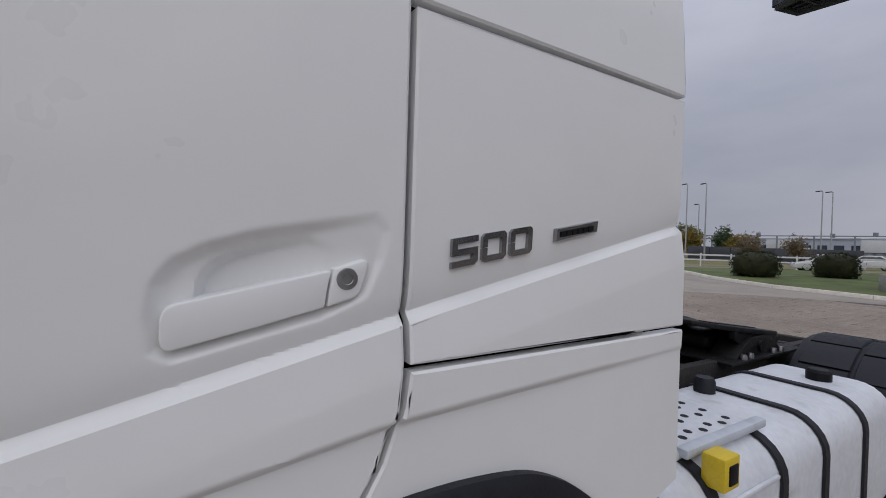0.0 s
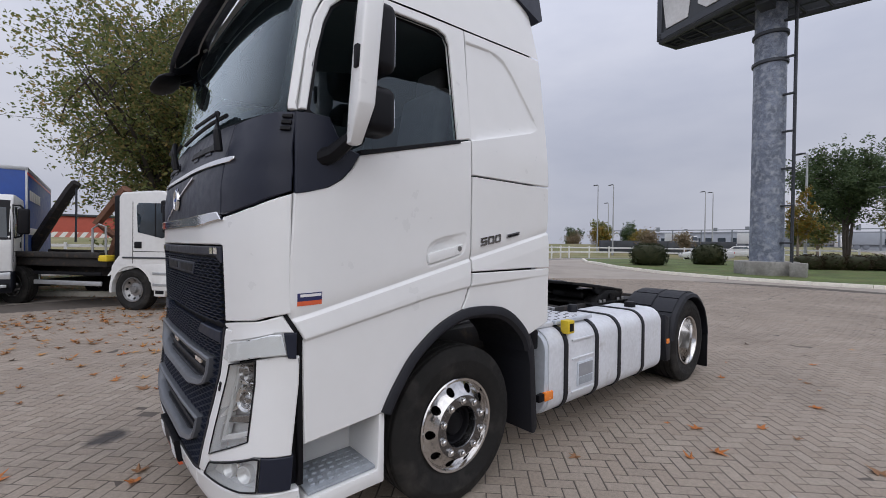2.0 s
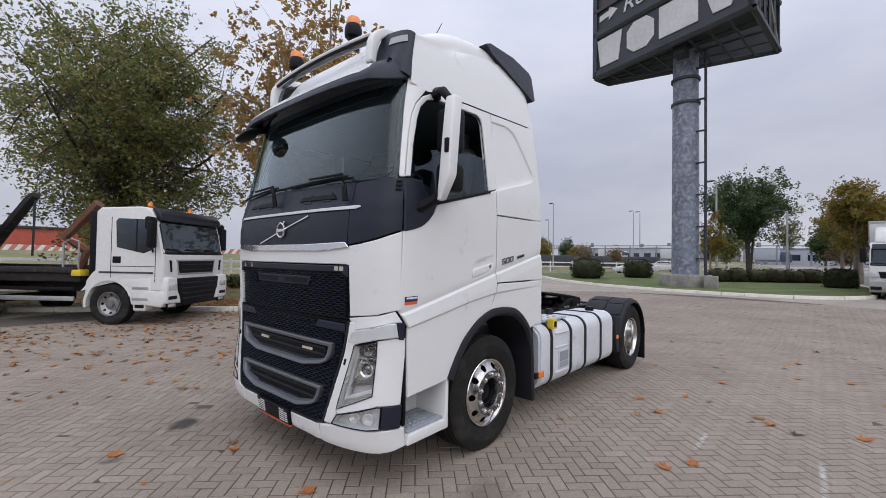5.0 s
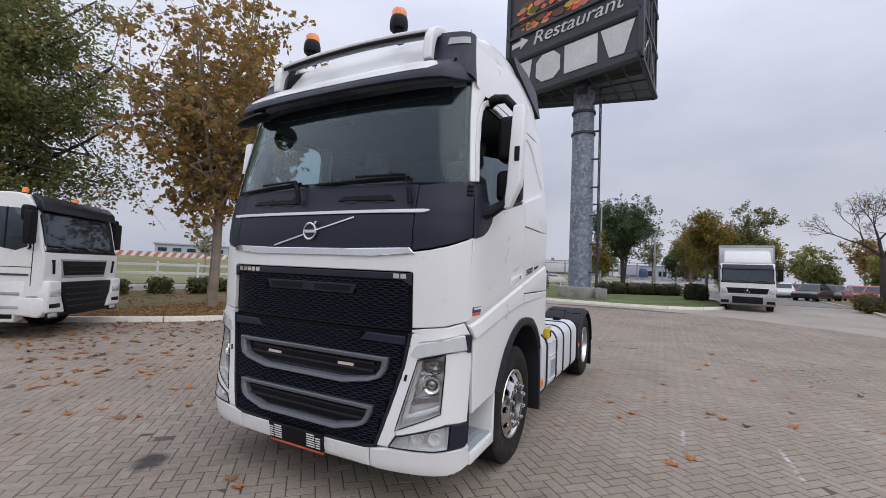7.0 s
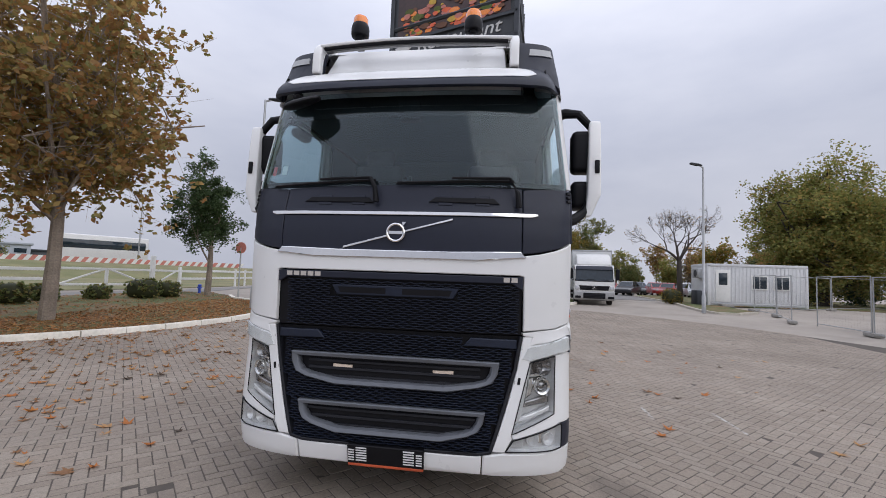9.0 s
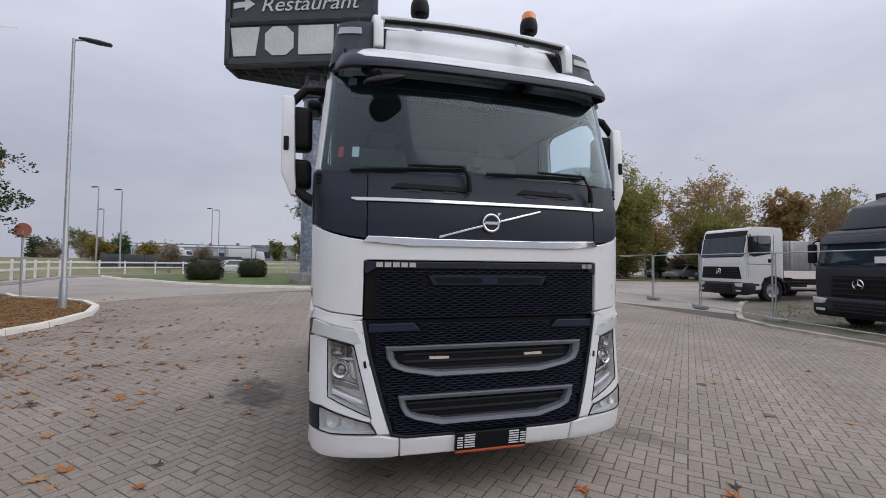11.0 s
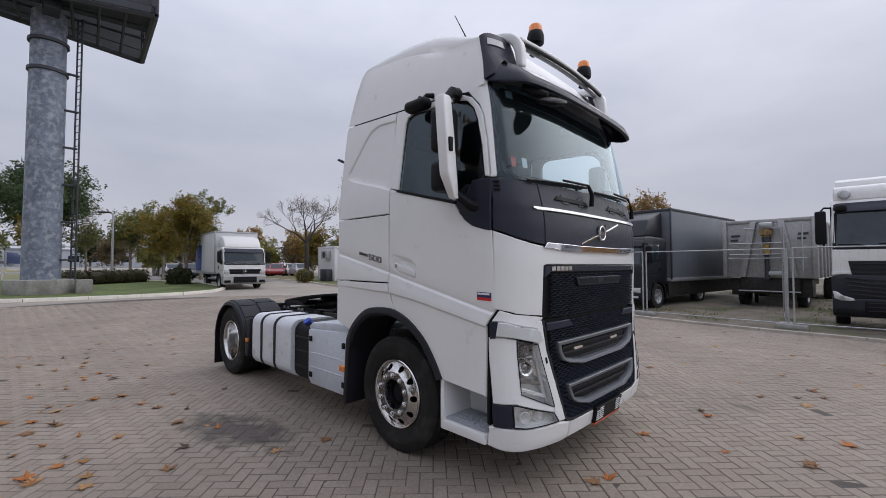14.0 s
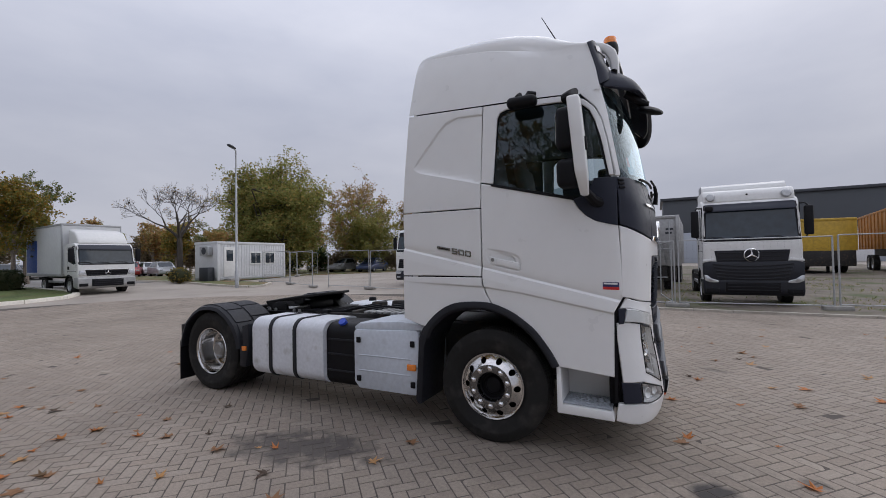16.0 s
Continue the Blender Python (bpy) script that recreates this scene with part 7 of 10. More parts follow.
def cargo_box(root, x0, x1, z0, z1, width, m, roofmat=None, ribs=0, rear=None):
    h = width / 2
    b = part("cargo_box", box((x0, -h, z0), (x1, h, z1), 0.02), m, root)
    part("box_roof", box((x0 - 0.02, -h - 0.015, z1 - 0.09), (x1 + 0.02, h + 0.015, z1 + 0.02), 0.02), roofmat or GALV, b)
    part("box_sill", box((x0 - 0.01, -h - 0.012, z0 - 0.08), (x1 + 0.01, h + 0.012, z0 + 0.06), 0.015), GALV, b)
    for s in (-1, 1):
        for x in (x0 + 0.03, x1 - 0.03):
            part("corner_post", box((x - 0.05, s * (h - 0.04), z0), (x + 0.05, s * (h + 0.012), z1), 0.012), GALV if m is not GREYTARP else DARKSTEEL, b)
    for k in range(ribs):
        x = x0 + (x1 - x0) * (k + 1) / (ribs + 1)
        for s in (-1, 1):
            part("strap", box((x - 0.02, s * (h - 0.005), z0 - 0.1), (x + 0.02, s * (h + 0.008), z0 + 0.1), 0.004), GALV, b)
    return b


# billboard on its pole
def build_billboard():
    px, py = 25.75, 2.33
    g = gz(px, py)
    root = thing("billboard", (px, py, g), "tall dark billboard on a weathered blue-grey steel pole with ladder", "billboard")
    base = part("base", prism([(1.36 * math.cos(a) * (1.06 if k % 2 else 1.0), 1.36 * math.sin(a)) for k, a in enumerate(np.linspace(0.39, 0.39 + 2 * math.pi, 9)[:-1])], 0.0, 0.72, "z", 0.04), CONC, root, "octagonal concrete base")
    part("base_box", box((-1.25, -1.75, 0.0), (-0.75, -1.15, 0.70), 0.03), CONC, root)
    pole = part("pole", lathe([(0.71, 0.65), (0.69, 6.0), (0.68, 10.6), (0.66, 10.65), (0.66, 13.4)], (0, 0, 0), "z", 40), POLEPAINT, root, "weathered blue-grey painted steel pole")
    for z in (10.5, 11.9):
        part("pole_band", lathe([(0.66, z), (0.76, z + 0.02), (0.76, z + 0.16), (0.66, z + 0.18)], (0, 0, 0), "z", 32), DARKSTEEL, pole)
    ladder = part("ladder", tube([(-0.25, -1.02, 0.5), (-0.25, -1.02, 13.4)], 0.04, 8), DARKSTEEL, root)
    tube_bm = tube([(-0.62, -1.15, 0.5), (-0.62, -1.15, 13.4)], 0.04, 8)
    part("ladder_rail", tube_bm, DARKSTEEL, ladder)
    for k in range(38):
        z = 0.9 + k * 0.33
        part("rung", tube([(-0.25, -1.02, z), (-0.62, -1.15, z)], 0.02, 5), DARKSTEEL, ladder)
    for k in range(7):
        z = 1.6 + k * 1.8
        part("ladder_bracket", box((-0.40, -1.12, z), (-0.24, -0.60, z + 0.08), 0.01), DARKSTEEL, ladder)
    FL, FR, BR, BL = Vector((25.4, 7.5, 0)), Vector((22.3, -1.2, 0)), Vector((28.2, -1.8, 0)), Vector((26.7, 7.15, 0))
    off = Vector((px, py, g))
    lo, hi = 13.75, 21.6

    def face(a, b):
        d = (b - a).normalized()
        n = Vector((d.y, -d.x, 0))
        return lambda u, v, w=0.0: tuple(a + d * u + n * w + Vector((0, 0, v)) - off)

    front = face(FR, FL)
    wide = (FL - FR).length
    sgn = -1 if Vector(front(0, 0, 1)).x > Vector(front(0, 0, 0)).x else 1
    k = wide / 10.70
    fr = lambda u, v, w=0.0: front(u * k, lo + (v - lo) * k, sgn * w)
    wide, hi_u = 10.70, lo + (hi - lo) / k
    panel = part("sign_face", sheet([(0, lo + 0.25), (wide, lo + 0.25), (wide, hi_u), (0, hi_u)], fr, 3.0, 0.12, 0.0), SIGNFACE, root, "charcoal sign face with white lettering")
    for z0, z1 in ((lo, lo + 0.42), (lo + 3.05, lo + 3.4), (lo + 4.85, lo + 5.1)):
        part("face_bar", sheet([(-0.1, z0), (wide + 0.1, z0), (wide + 0.1, z1), (-0.1, z1)], lambda u, v, w=0.0: fr(u, v, w + 0.16), 3.0, 0.2, 0.02), DARKSTEEL, panel)
    for u in (0.0, wide):
        part("face_bar", sheet([(u - 0.18, lo), (u + 0.18, lo), (u + 0.18, hi_u), (u - 0.18, hi_u)], lambda u, v, w=0.0: fr(u, v, w + 0.16), 3.0, 0.2, 0.02), DARKSTEEL, panel)
    # four plain white shapes stand for the house name; the reader sees them from the far end of u
    T = lambda u, v, w=0.0: fr(wide - u, lo + 0.62 + v, w + 0.06)
    glyphs = [[(0.45, 0.0), (2.05, 0.0), (2.35, 2.1), (0.15, 2.1)], [(2.75, 0.5), (3.3, 0.0), (4.3, 0.0), (4.85, 0.5), (4.85, 1.6), (4.3, 2.1), (3.3, 2.1), (2.75, 1.6)], [(5.2, 0.0), (7.75, 0.0), (7.75, 2.1), (5.2, 2.1)], [(8.6, 0.0), (9.6, 0.0), (10.3, 2.1), (7.95, 2.1)]]
    for gl in glyphs:
        part("name_block", sheet(gl, T, 3.0, 0.05, 0.02), SIGNWHITE, panel)
    cu = bpy.data.curves.new("word", "FONT")
    cu.body, cu.size, cu.extrude, cu.shear = "Restaurant", 1.45, 0.02, 0.25
    wd = bpy.data.objects.new("word", cu)
    scene.collection.objects.link(wd)
    me = wd.evaluated_get(bpy.context.evaluated_depsgraph_get()).to_mesh()
    bm = bmesh.new()
    bm.from_mesh(me)
    wd.to_mesh_clear()
    bpy.data.objects.remove(wd)
    for v in bm.verts:
        v.co = Vector(fr(wide - (2.35 + v.co.x * 1.12), lo + 3.82 + v.co.y, v.co.z + 0.05))
    part("lettering", bm, SIGNWHITE, panel, "white lettering Restaurant")
    A = lambda u, v, w=0.0: fr(wide - u, lo + 3.86 + v, w + 0.05)
    part("arrow", sheet([(0.35, 0.25), (1.2, 0.35), (1.2, 0.05), (1.95, 0.55), (1.2, 1.05), (1.2, 0.75), (0.35, 0.68)], A, 3.0, 0.05, 0.0), SIGNWHITE, panel)
    pic = part("picture_field", sheet([(0.5, lo + 5.15), (wide - 0.5, lo + 5.15), (wide - 0.5, hi_u - 0.3), (0.5, hi_u - 0.3)], lambda u, v, w=0.0: fr(u, v, w + 0.03), 3.0, 0.03, 0), mat("dark_print", (0.06, 0.035, 0.035), 0.5, var=0.3, scale=1.5), panel)
    rng = random.Random(5)
    for i in range(110):
        u, v = rng.uniform(0.9, wide - 0.9), lo + 5.35 + 2.6 * rng.random() ** 1.6
        r = rng.uniform(0.12, 0.5)
        col = rng.choice((STRIPERED, YELLOWBOX, REDORANGE, ORANGE, RUSTY, GRASS))
        part("food_shape", sheet([(u + r * math.cos(a) * rng.uniform(0.7, 1.2), v + 0.6 * r * math.sin(a) * rng.uniform(0.7, 1.2)) for a in np.linspace(0, 2 * math.pi, 9)[:-1]], lambda u, v, w=0.0: fr(u, v, w + 0.045 + 0.0006 * i), 5.0, 0.03, 0), col, pic)
    back = face(BR, BL)
    part("back_face", sheet([(0, lo), ((BL - BR).length, lo), ((BL - BR).length, hi), (0, hi)], back, 3.0, 0.12, 0.0), SIGNFACE, root)
    left = face(FL, BL)
    part("end_face", sheet([(0, lo), ((BL - FL).length, lo), ((BL - FL).length, hi), (0, hi)], left, 3.0, 0.1, 0.0), SIGNFACE, root)
    # underside frame: beams, cross bars and grating
    for z in (lo - 0.05, lo + 2.6, lo + 5.3):
        for a, b in ((FL, FR), (FR, BR), (BR, BL), (BL, FL)):
            part("frame_beam", tube([tuple(a + Vector((0, 0, z)) - off), tuple(b + Vector((0, 0, z)) - off)], 0.16, 6), DARKSTEEL, root)
        for t in np.linspace(0.12, 0.9, 8):
            part("frame_bar", tube([tuple(FR.lerp(FL, t) + Vector((0, 0, z)) - off), tuple(BR.lerp(BL, t) + Vector((0, 0, z)) - off)], 0.07, 5), DARKSTEEL, root)
    for t in (0.25, 0.5, 0.75):
        part("frame_bar", tube([tuple(FR.lerp(BR, t) + Vector((0, 0, lo)) - off), tuple(FL.lerp(BL, t) + Vector((0, 0, lo)) - off)], 0.06, 5), DARKSTEEL, root)
    for t in np.linspace(0, 1, 6):
        part("frame_post", tube([tuple(FR.lerp(BR, t) + Vector((0, 0, lo)) - off), tuple(FR.lerp(BR, t) + Vector((0, 0, hi)) - off)], 0.07, 5), DARKSTEEL, root)
    for t0, t1 in ((0, 0.5), (1, 0.5)):
        part("frame_brace", tube([tuple(FR.lerp(BR, t0) + Vector((0, 0, lo)) - off), tuple(FR.lerp(BR, t1) + Vector((0, 0, lo + 2.6)) - off)], 0.06, 5), GALV, root)
    deck = [tuple((p - off).to_2d()) for p in (FR.lerp(BR, 0.06), FL.lerp(BL, 0.1), FL.lerp(BL, 0.95), FR.lerp(BR, 0.50))]
    part("service_deck", prism(deck, lo + 0.12, lo + 0.18, "z"), DARKSTEEL, root)
    part("pole_head", prism([(-1.6, -0.3), (1.6, -0.3), (1.6, 0.3), (-1.6, 0.3)], 13.05, 13.5, "z", 0.03), DARKSTEEL, root)


build_billboard()


# lamp posts
def lamp_post(at, height, arm, label, r=0.07, name="street_lamp"):
    root = thing(name, (at[0], at[1], gz(*at)), label, "street lamp", "street lamps")
    part("post", lathe([(0.0, 0.0), (r * 1.5, 0.0), (r * 1.45, 0.9), (r, 0.95), (r * 0.6, height - 0.05), (0.0, height)], (0, 0, 0), "z", 14), GALV, root)
    a = Vector((*arm, 0)).normalized()
    part("arm", tube([(0, 0, height - 0.08), tuple(a * 0.3 + Vector((0, 0, height)))], 0.035, 8), GALV, root)
    own = lathe([(0.0, -0.45), (0.07, -0.42), (0.12, -0.2), (0.13, 0.1), (0.10, 0.38), (0.0, 0.42)], (0, 0, 0), "x", 14)
    own.transform(Matrix.Translation(a * 0.55 + Vector((0, 0, height + 0.02))) @ Matrix.Rotation(math.atan2(a.y, a.x), 4, "Z") @ Matrix.Diagonal((1, 1, 0.55, 1)))
    part("lamp_head", own, DARKSTEEL, root)
    return root


lamp_post((12.7, 9.05), 8.55, (0.35, -1), "slim grey street lamp standing in the leafy verge")
lamp_post((20.9, -11.1), 7.75, (-0.6, 1), "slim grey street lamp standing at the yard corner")
for x, y, hgt in ((51.3, 25.8, 9.3), (50.4, 23.2, 9.0), (70.4, 19.2, 9.6), (70.4, 18.2, 9.4), (40.4, 41, 9.0), (62, 30, 8), (35.5, 2.3, 7.5), (36, -1.8, 5.0)):
    lamp_post((x, y), hgt, (0.5, 1), "distant slim street lamp beside the road", 0.09)

# trees
tree((6.9, 11.35), 14.6, 2.4, 0.19, 4.6, RUSTLEAF, "large plane tree with rust and green autumn leaves", 11, per=22, leaf=0.165, limbs=19, spread=0.24, shape=0.82, subs=8, twigs=5, low=0.45)
tree((2.2, 16.9), 13.8, 2.0, 0.30, 6.2, GREENLEAF, "broad green tree with several stems and hanging twigs", 21, per=66, leaf=0.115, limbs=18, stems=3, bark=DARKBARK, spread=0.40, subs=7, twigs=7, low=0.7)
tree((17.0, 14.3), 7.9, 2.1, 0.16, 2.5, DARKLEAF, "small dense dark green tree with pointed crown", 31, per=110, leaf=0.10, limbs=12, shape=0.55, spread=0.24, subs=4, twigs=3, low=0.3)
tree((43.9, 1.2), 10.3, 4.0, 0.20, 4.6, LAWNLEAF, "round green tree with forked trunk on the lawn", 41, per=70, leaf=0.16, limbs=17, stems=3, bark=DARKBARK, spread=0.40, subs=5, twigs=4, low=0.0)
tree((30.4, -5.0), 6.5, 2.9, 0.12, 2.35, ORANGELEAF, "small tree with orange and yellow autumn leaves", 51, per=75, leaf=0.11, limbs=10, spread=0.24, subs=5, twigs=3)
tree((33.8, 2.4), 5.6, 1.6, 0.09, 1.2, ORANGELEAF, "slim young tree with yellow leaves behind the pole", 52, per=34, leaf=0.12, limbs=6, spread=0.22, subs=4, twigs=3)
tree((46.0, -1.4), 7.2, 1.6, 0.10, 1.7, GREENLEAF, "slim young tree with sparse green leaves", 53, per=24, leaf=0.13, limbs=7, spread=0.3, subs=4, twigs=3)
tree((39.5, -8.6), 8.6, 1.8, 0.16, 3.0, GREENLEAF, "spreading conifer-like tree with drooping green boughs", 54, per=85, leaf=0.13, limbs=12, spread=0.28, subs=4, twigs=3)
tree((39, -5.6), 7.4, 1.8, 0.14, 2.6, ORANGELEAF, "autumn tree with orange and green leaves", 55, per=75, leaf=0.13, limbs=10, spread=0.28, subs=4, twigs=3)
tree((48, -5.0), 8.2, 2.0, 0.16, 3.0, GREENLEAF, "broad green tree standing behind the autumn trees", 56, per=60, leaf=0.16, limbs=10, spread=0.34, subs=4, twigs=3)
bare_tree((29.6, -13.3), 3.0, 0.19, 1.18, "nearly bare tree with thin spreading branches and few dry leaves", 68)
tree((34.0, -25.5), 12.5, 2.4, 0.42, 6.6, YELLOWGREEN, "large leafy green and yellow tree behind the cabin", 71, per=104, leaf=0.19, limbs=30, spread=0.62, subs=7, twigs=4, low=1.2, bark=DARKBARK)
tree((31.0, -34.0), 13.0, 2.6, 0.34, 5.2, BROWNLEAF, "tall autumn tree with brown green leaves", 72, per=60, leaf=0.16, limbs=14, spread=0.45, subs=5, twigs=4, low=1.0)
tree((27.0, -31.5), 9.0, 1.6, 0.2, 4.4, YELLOWGREEN, "leafy yellow green tree beside the fence", 73, per=70, leaf=0.15, limbs=12, spread=0.4, subs=5, twigs=4, low=0.8)
tree((13.0, -41.0), 10.0, 3.0, 0.2, 3.4, BROWNLEAF, "autumn tree behind the curtain-sided truck", 74, per=55, leaf=0.16, limbs=10, spread=0.35, subs=5, twigs=3)
tree((18.5, -33.0), 7.6, 2.2, 0.14, 2.6, BROWNLEAF, "thin birch-like tree with few pale leaves", 75, per=6, leaf=0.10, limbs=14, spread=0.25, subs=8, twigs=5)
tree((24.5, -36.0), 9.0, 2.2, 0.16, 2.4, BROWNLEAF, "autumn tree with brown leaves behind the tipper lorry", 76, per=60, leaf=0.17, limbs=11, spread=0.35, subs=5, twigs=3)
tree((21.5, -37.5), 8.6, 2.0, 0.14, 2.3, GREENLEAF, "slim grey green tree behind the tipper lorry", 77, per=40, leaf=0.15, limbs=11, spread=0.35, subs=5, twigs=3)
tree((24.0, 38.0), 6.2, 1.5, 0.08, 1.7, GREENLEAF, "thin young tree with sparse leaves beyond the white fence", 240, per=5, leaf=0.13, limbs=9, spread=0.25, subs=6, twigs=4)
for k, (x, y, hh, m) in enumerate(((58, -9, 9.5, ORANGELEAF), (62, -13, 9, YELLOWGREEN), (70, -19, 8, YELLOWGREEN), (66, -24, 8.5, BROWNLEAF), (52, -24, 7.5, BROWNLEAF), (46, -23, 6.5, ORANGELEAF), (60, -29, 8.5, BROWNLEAF), (42, -28, 7.0, BROWNLEAF), (78, 40, 7.5, GREENLEAF), (82, 36, 6.5, DARKLEAF), (73, 43, 5.5, DARKLEAF), (60, 5, 6, GREENLEAF), (66, -4, 7, DARKLEAF), (55, 27, 4.5, ORANGELEAF), (60, 24, 4.5, ORANGELEAF), (5, 40, 6, GREENLEAF), (-4, 42, 5.5, GREENLEAF))):
    tree((x, y), hh, hh * 0.22, 0.16, hh * 0.36, m, "distant autumn tree beyond the road", 200 + k, per=34, leaf=0.24, limbs=8, spread=0.45, subs=4, twigs=2)

# clipped bushes and hedges
bush((28.0, 9.1), 1.1, 1.1, 1.42, HEDGE, "round clipped dark green bush on the lawn", 1)
bush((32.2, 6.9), 1.0, 1.0, 1.42, HEDGE, "round clipped dark green bush on the lawn", 2)
bush((29.4, -4.3), 0.68, 0.65, 1.0, HEDGE, "square clipped dark green bush on the lawn", 3, square=5)
for k in range(6):
    bush((31.0 + 0.75 * k, 1.5 - 0.9 * k), 0.85, 0.75, 0.85 + 0.06 * (k % 2), REDHEDGE, "low reddish brown hedge bush", 10 + k, n=200)
for k, (x, y, r) in enumerate(((9.6, 16.2, 0.5), (11.0, 16.6, 0.42), (8.2, 16.8, 0.46), (6.6, 17.0, 0.42), (12.6, 16.0, 0.4), (14.0, 15.2, 0.6), (15.2, 15.0, 0.5), (5.0, 17.6, 0.4))):
    bush((x, y), r, r, r * 1.45, GREENLEAF, "loose low evergreen shrub at the verge", 20 + k, n=90, per=9, leaf=0.10)
bush((27.4, -11.9), 0.7, 0.6, 0.9, ORANGELEAF, "small orange brown shrub under the bare tree", 30, n=150)


# white rail fence with a gate
def rail_fence(pts, label="white painted two-rail wooden fence"):
    root = thing("rail_fence", (0, 0, 0), label, "fence")
    line = [Vector((x, y, 0)) for x, y in pts]
    for a, b in zip(line, line[1:]):
        n = max(1, round((b - a).length / 2.4))
        d = (b - a).normalized()
        ang = math.degrees(math.atan2(d.y, d.x))
        for k in range(n):
            p, q = a + (b - a) * k / n, a + (b - a) * (k + 1) / n
            g = gz(p.x, p.y)
            own = box((-0.06, -0.06, -0.1), (0.06, 0.06, 1.25), 0.015, 1)
            own.transform(pose(p.x, p.y, g, 0, 0, ang))
            part("post", own, WHITEFENCE, root)
            for z in (0.62, 1.08):
                own = box((0, 0.03, z - 0.07), ((q - p).length, 0.075, z + 0.07), 0.01, 1)
                own.transform(pose(p.x, p.y, g, 0, 0, ang))
                part("rail", own, WHITEFENCE, root)
    return root


rail_fence([(-18, 27), (-6, 25.5), (4, 24), (11, 22.2), (14.6, 20.7)])
rail_fence([(20.6, 18.9), (26, 18.9), (32, 20.5), (38, 21.5), (42.5, 19.5), (46.5, 13.5), (49.5, 8.5), (50.5, 1), (50, -5.5)])
gate = thing("field_gate", (14.6, 20.7, gz(14.6, 20.7)), "white wooden double gate with diagonal braces", "gate", turn=math.degrees(math.atan2(-1.8, 6.0)))
for x in (0.0, 4.6):
    part("gate_post", box((x - 0.11, -0.11, -0.1), (x + 0.11, 0.11, 2.0), 0.03), WHITEFENCE, gate)
part("gate_post", box((6.15, -0.08, -0.1), (6.3, 0.08, 1.4), 0.02), WHITEFENCE, gate)
for z in (0.35, 1.15):
    part("gate_rail", box((0.1, -0.03, z - 0.06), (6.2, 0.03, z + 0.06), 0.01), WHITEFENCE, gate)
for a, b in (((0.2, 0.35), (2.2, 1.15)), ((2.4, 1.15), (4.4, 0.35)), ((4.8, 0.35), (6.0, 1.15))):
    part("gate_brace", tube([(a[0], 0, a[1]), (b[0], 0, b[1])], 0.05, 6), WHITEFENCE, gate)
part("gate_brace", box((2.2, -0.03, 0.3), (2.36, 0.03, 1.2), 0.01), WHITEFENCE, gate)

# road, bank, barrier and far buildings
draped([(8, 19), (20, 16.6), (24, 16.8), (33, 19.2), (37, 18.5), (44, 12), (44, -2), (37, -4.8), (31, -5.7), (31, -12.3), (45, -13.8), (100, -22), (100, -8), (52, -5), (48, 9), (44, 17), (38, 20.5), (32, 19.8), (26, 18.2), (20, 18.2), (9, 21.5)], 0.012, ASPHALT, "road", "grey side road passing behind the verge", "road")
field = draped([(-60, 29), (-6, 26), (11, 22.7), (20.8, 19.3), (26, 19.3), (38, 22), (47, 14), (51, 0), (90, -2), (110, 40), (60, 110), (-60, 110)], 0.02, DRYGRASS, "field", "rough grass field behind the white fence", "grass")
BANK = [(-40, 66), (-12, 57), (4, 55), (20, 50), (34, 45), (46, 37), (58, 28), (72, 18), (95, 8)]
bm = bmesh.new()
rows = []
for i, (x, y) in enumerate(BANK):
    a, b = Vector(BANK[max(i - 1, 0)]), Vector(BANK[min(i + 1, len(BANK) - 1)])
    d = (b - a).normalized()
    n = Vector((-d.y, d.x))
    rows.append([bm.verts.new((x + n.x * w, y + n.y * w, 0.40 + h)) for w, h in ((-9, 0.02), (-3, 1.2), (-1, 1.5), (14, 1.5), (22, 0))])
for p, q in zip(rows, rows[1:]):
    for k in range(4):
        bm.faces.new((p[k], p[k + 1], q[k + 1], q[k]))
tagged(finish(bm, "bank", DRYGRASS), "low grassy bank that carries the main road", "bank", "", "structure")
barrier = thing("road_barrier", (0, 0, 0), "long low barrier of red and white striped blocks", "barrier", "", "stuff")
reds, whites = bmesh.new(), bmesh.new()
BARRIER = BANK[:6] + [(49.8, 34.2)]
for a, b in zip(BARRIER, BARRIER[1:]):
    a, b = Vector((*a, 1.9)), Vector((*b, 1.9))
    n = int((b - a).length / 0.8)
    d = (b - a).normalized()
    ang = math.degrees(math.atan2(d.y, d.x))
    for k in range(n):
        p = a + (b - a) * k / n
        for bm, o in ((reds, 0.0), (whites, 0.4)):
            merge(bm, prism([(o, 0), (o + 0.4, 0), (o + 0.75, 0.55), (o + 0.35, 0.55)], -0.15, 0.15, "y"), pose(p.x, p.y, p.z, 0, 0, ang))
part("red_blocks", reds, STRIPERED, barrier)
part("white_blocks", whites, WHITEFENCE, barrier)


def coach(at, z, heading, length=11.5):
    root = thing("coach", (at[0], at[1], z), "white touring coach with dark window band on the road", "bus", turn=heading - 180)
    part("body", box((0, -1.25, 0.35), (length, 1.25, 3.2), 0.15, 3), CARPAINT["white"], root)
    part("window_band", box((0.3, -1.262, 1.55), (length - 0.3, 1.262, 2.6), 0.05), FARGLASS, root)
    part("front_window", box((-0.012, -1.1, 1.2), (0.1, 1.1, 2.8), 0.04), FARGLASS, root)
    for x in (2.4, length - 2.9):
        for s in (-1, 1):
            simple_wheel(root, x, s * 1.1, s)
    return root


coach((39.0, 50.3), 2.0, 144.5, 8.6)


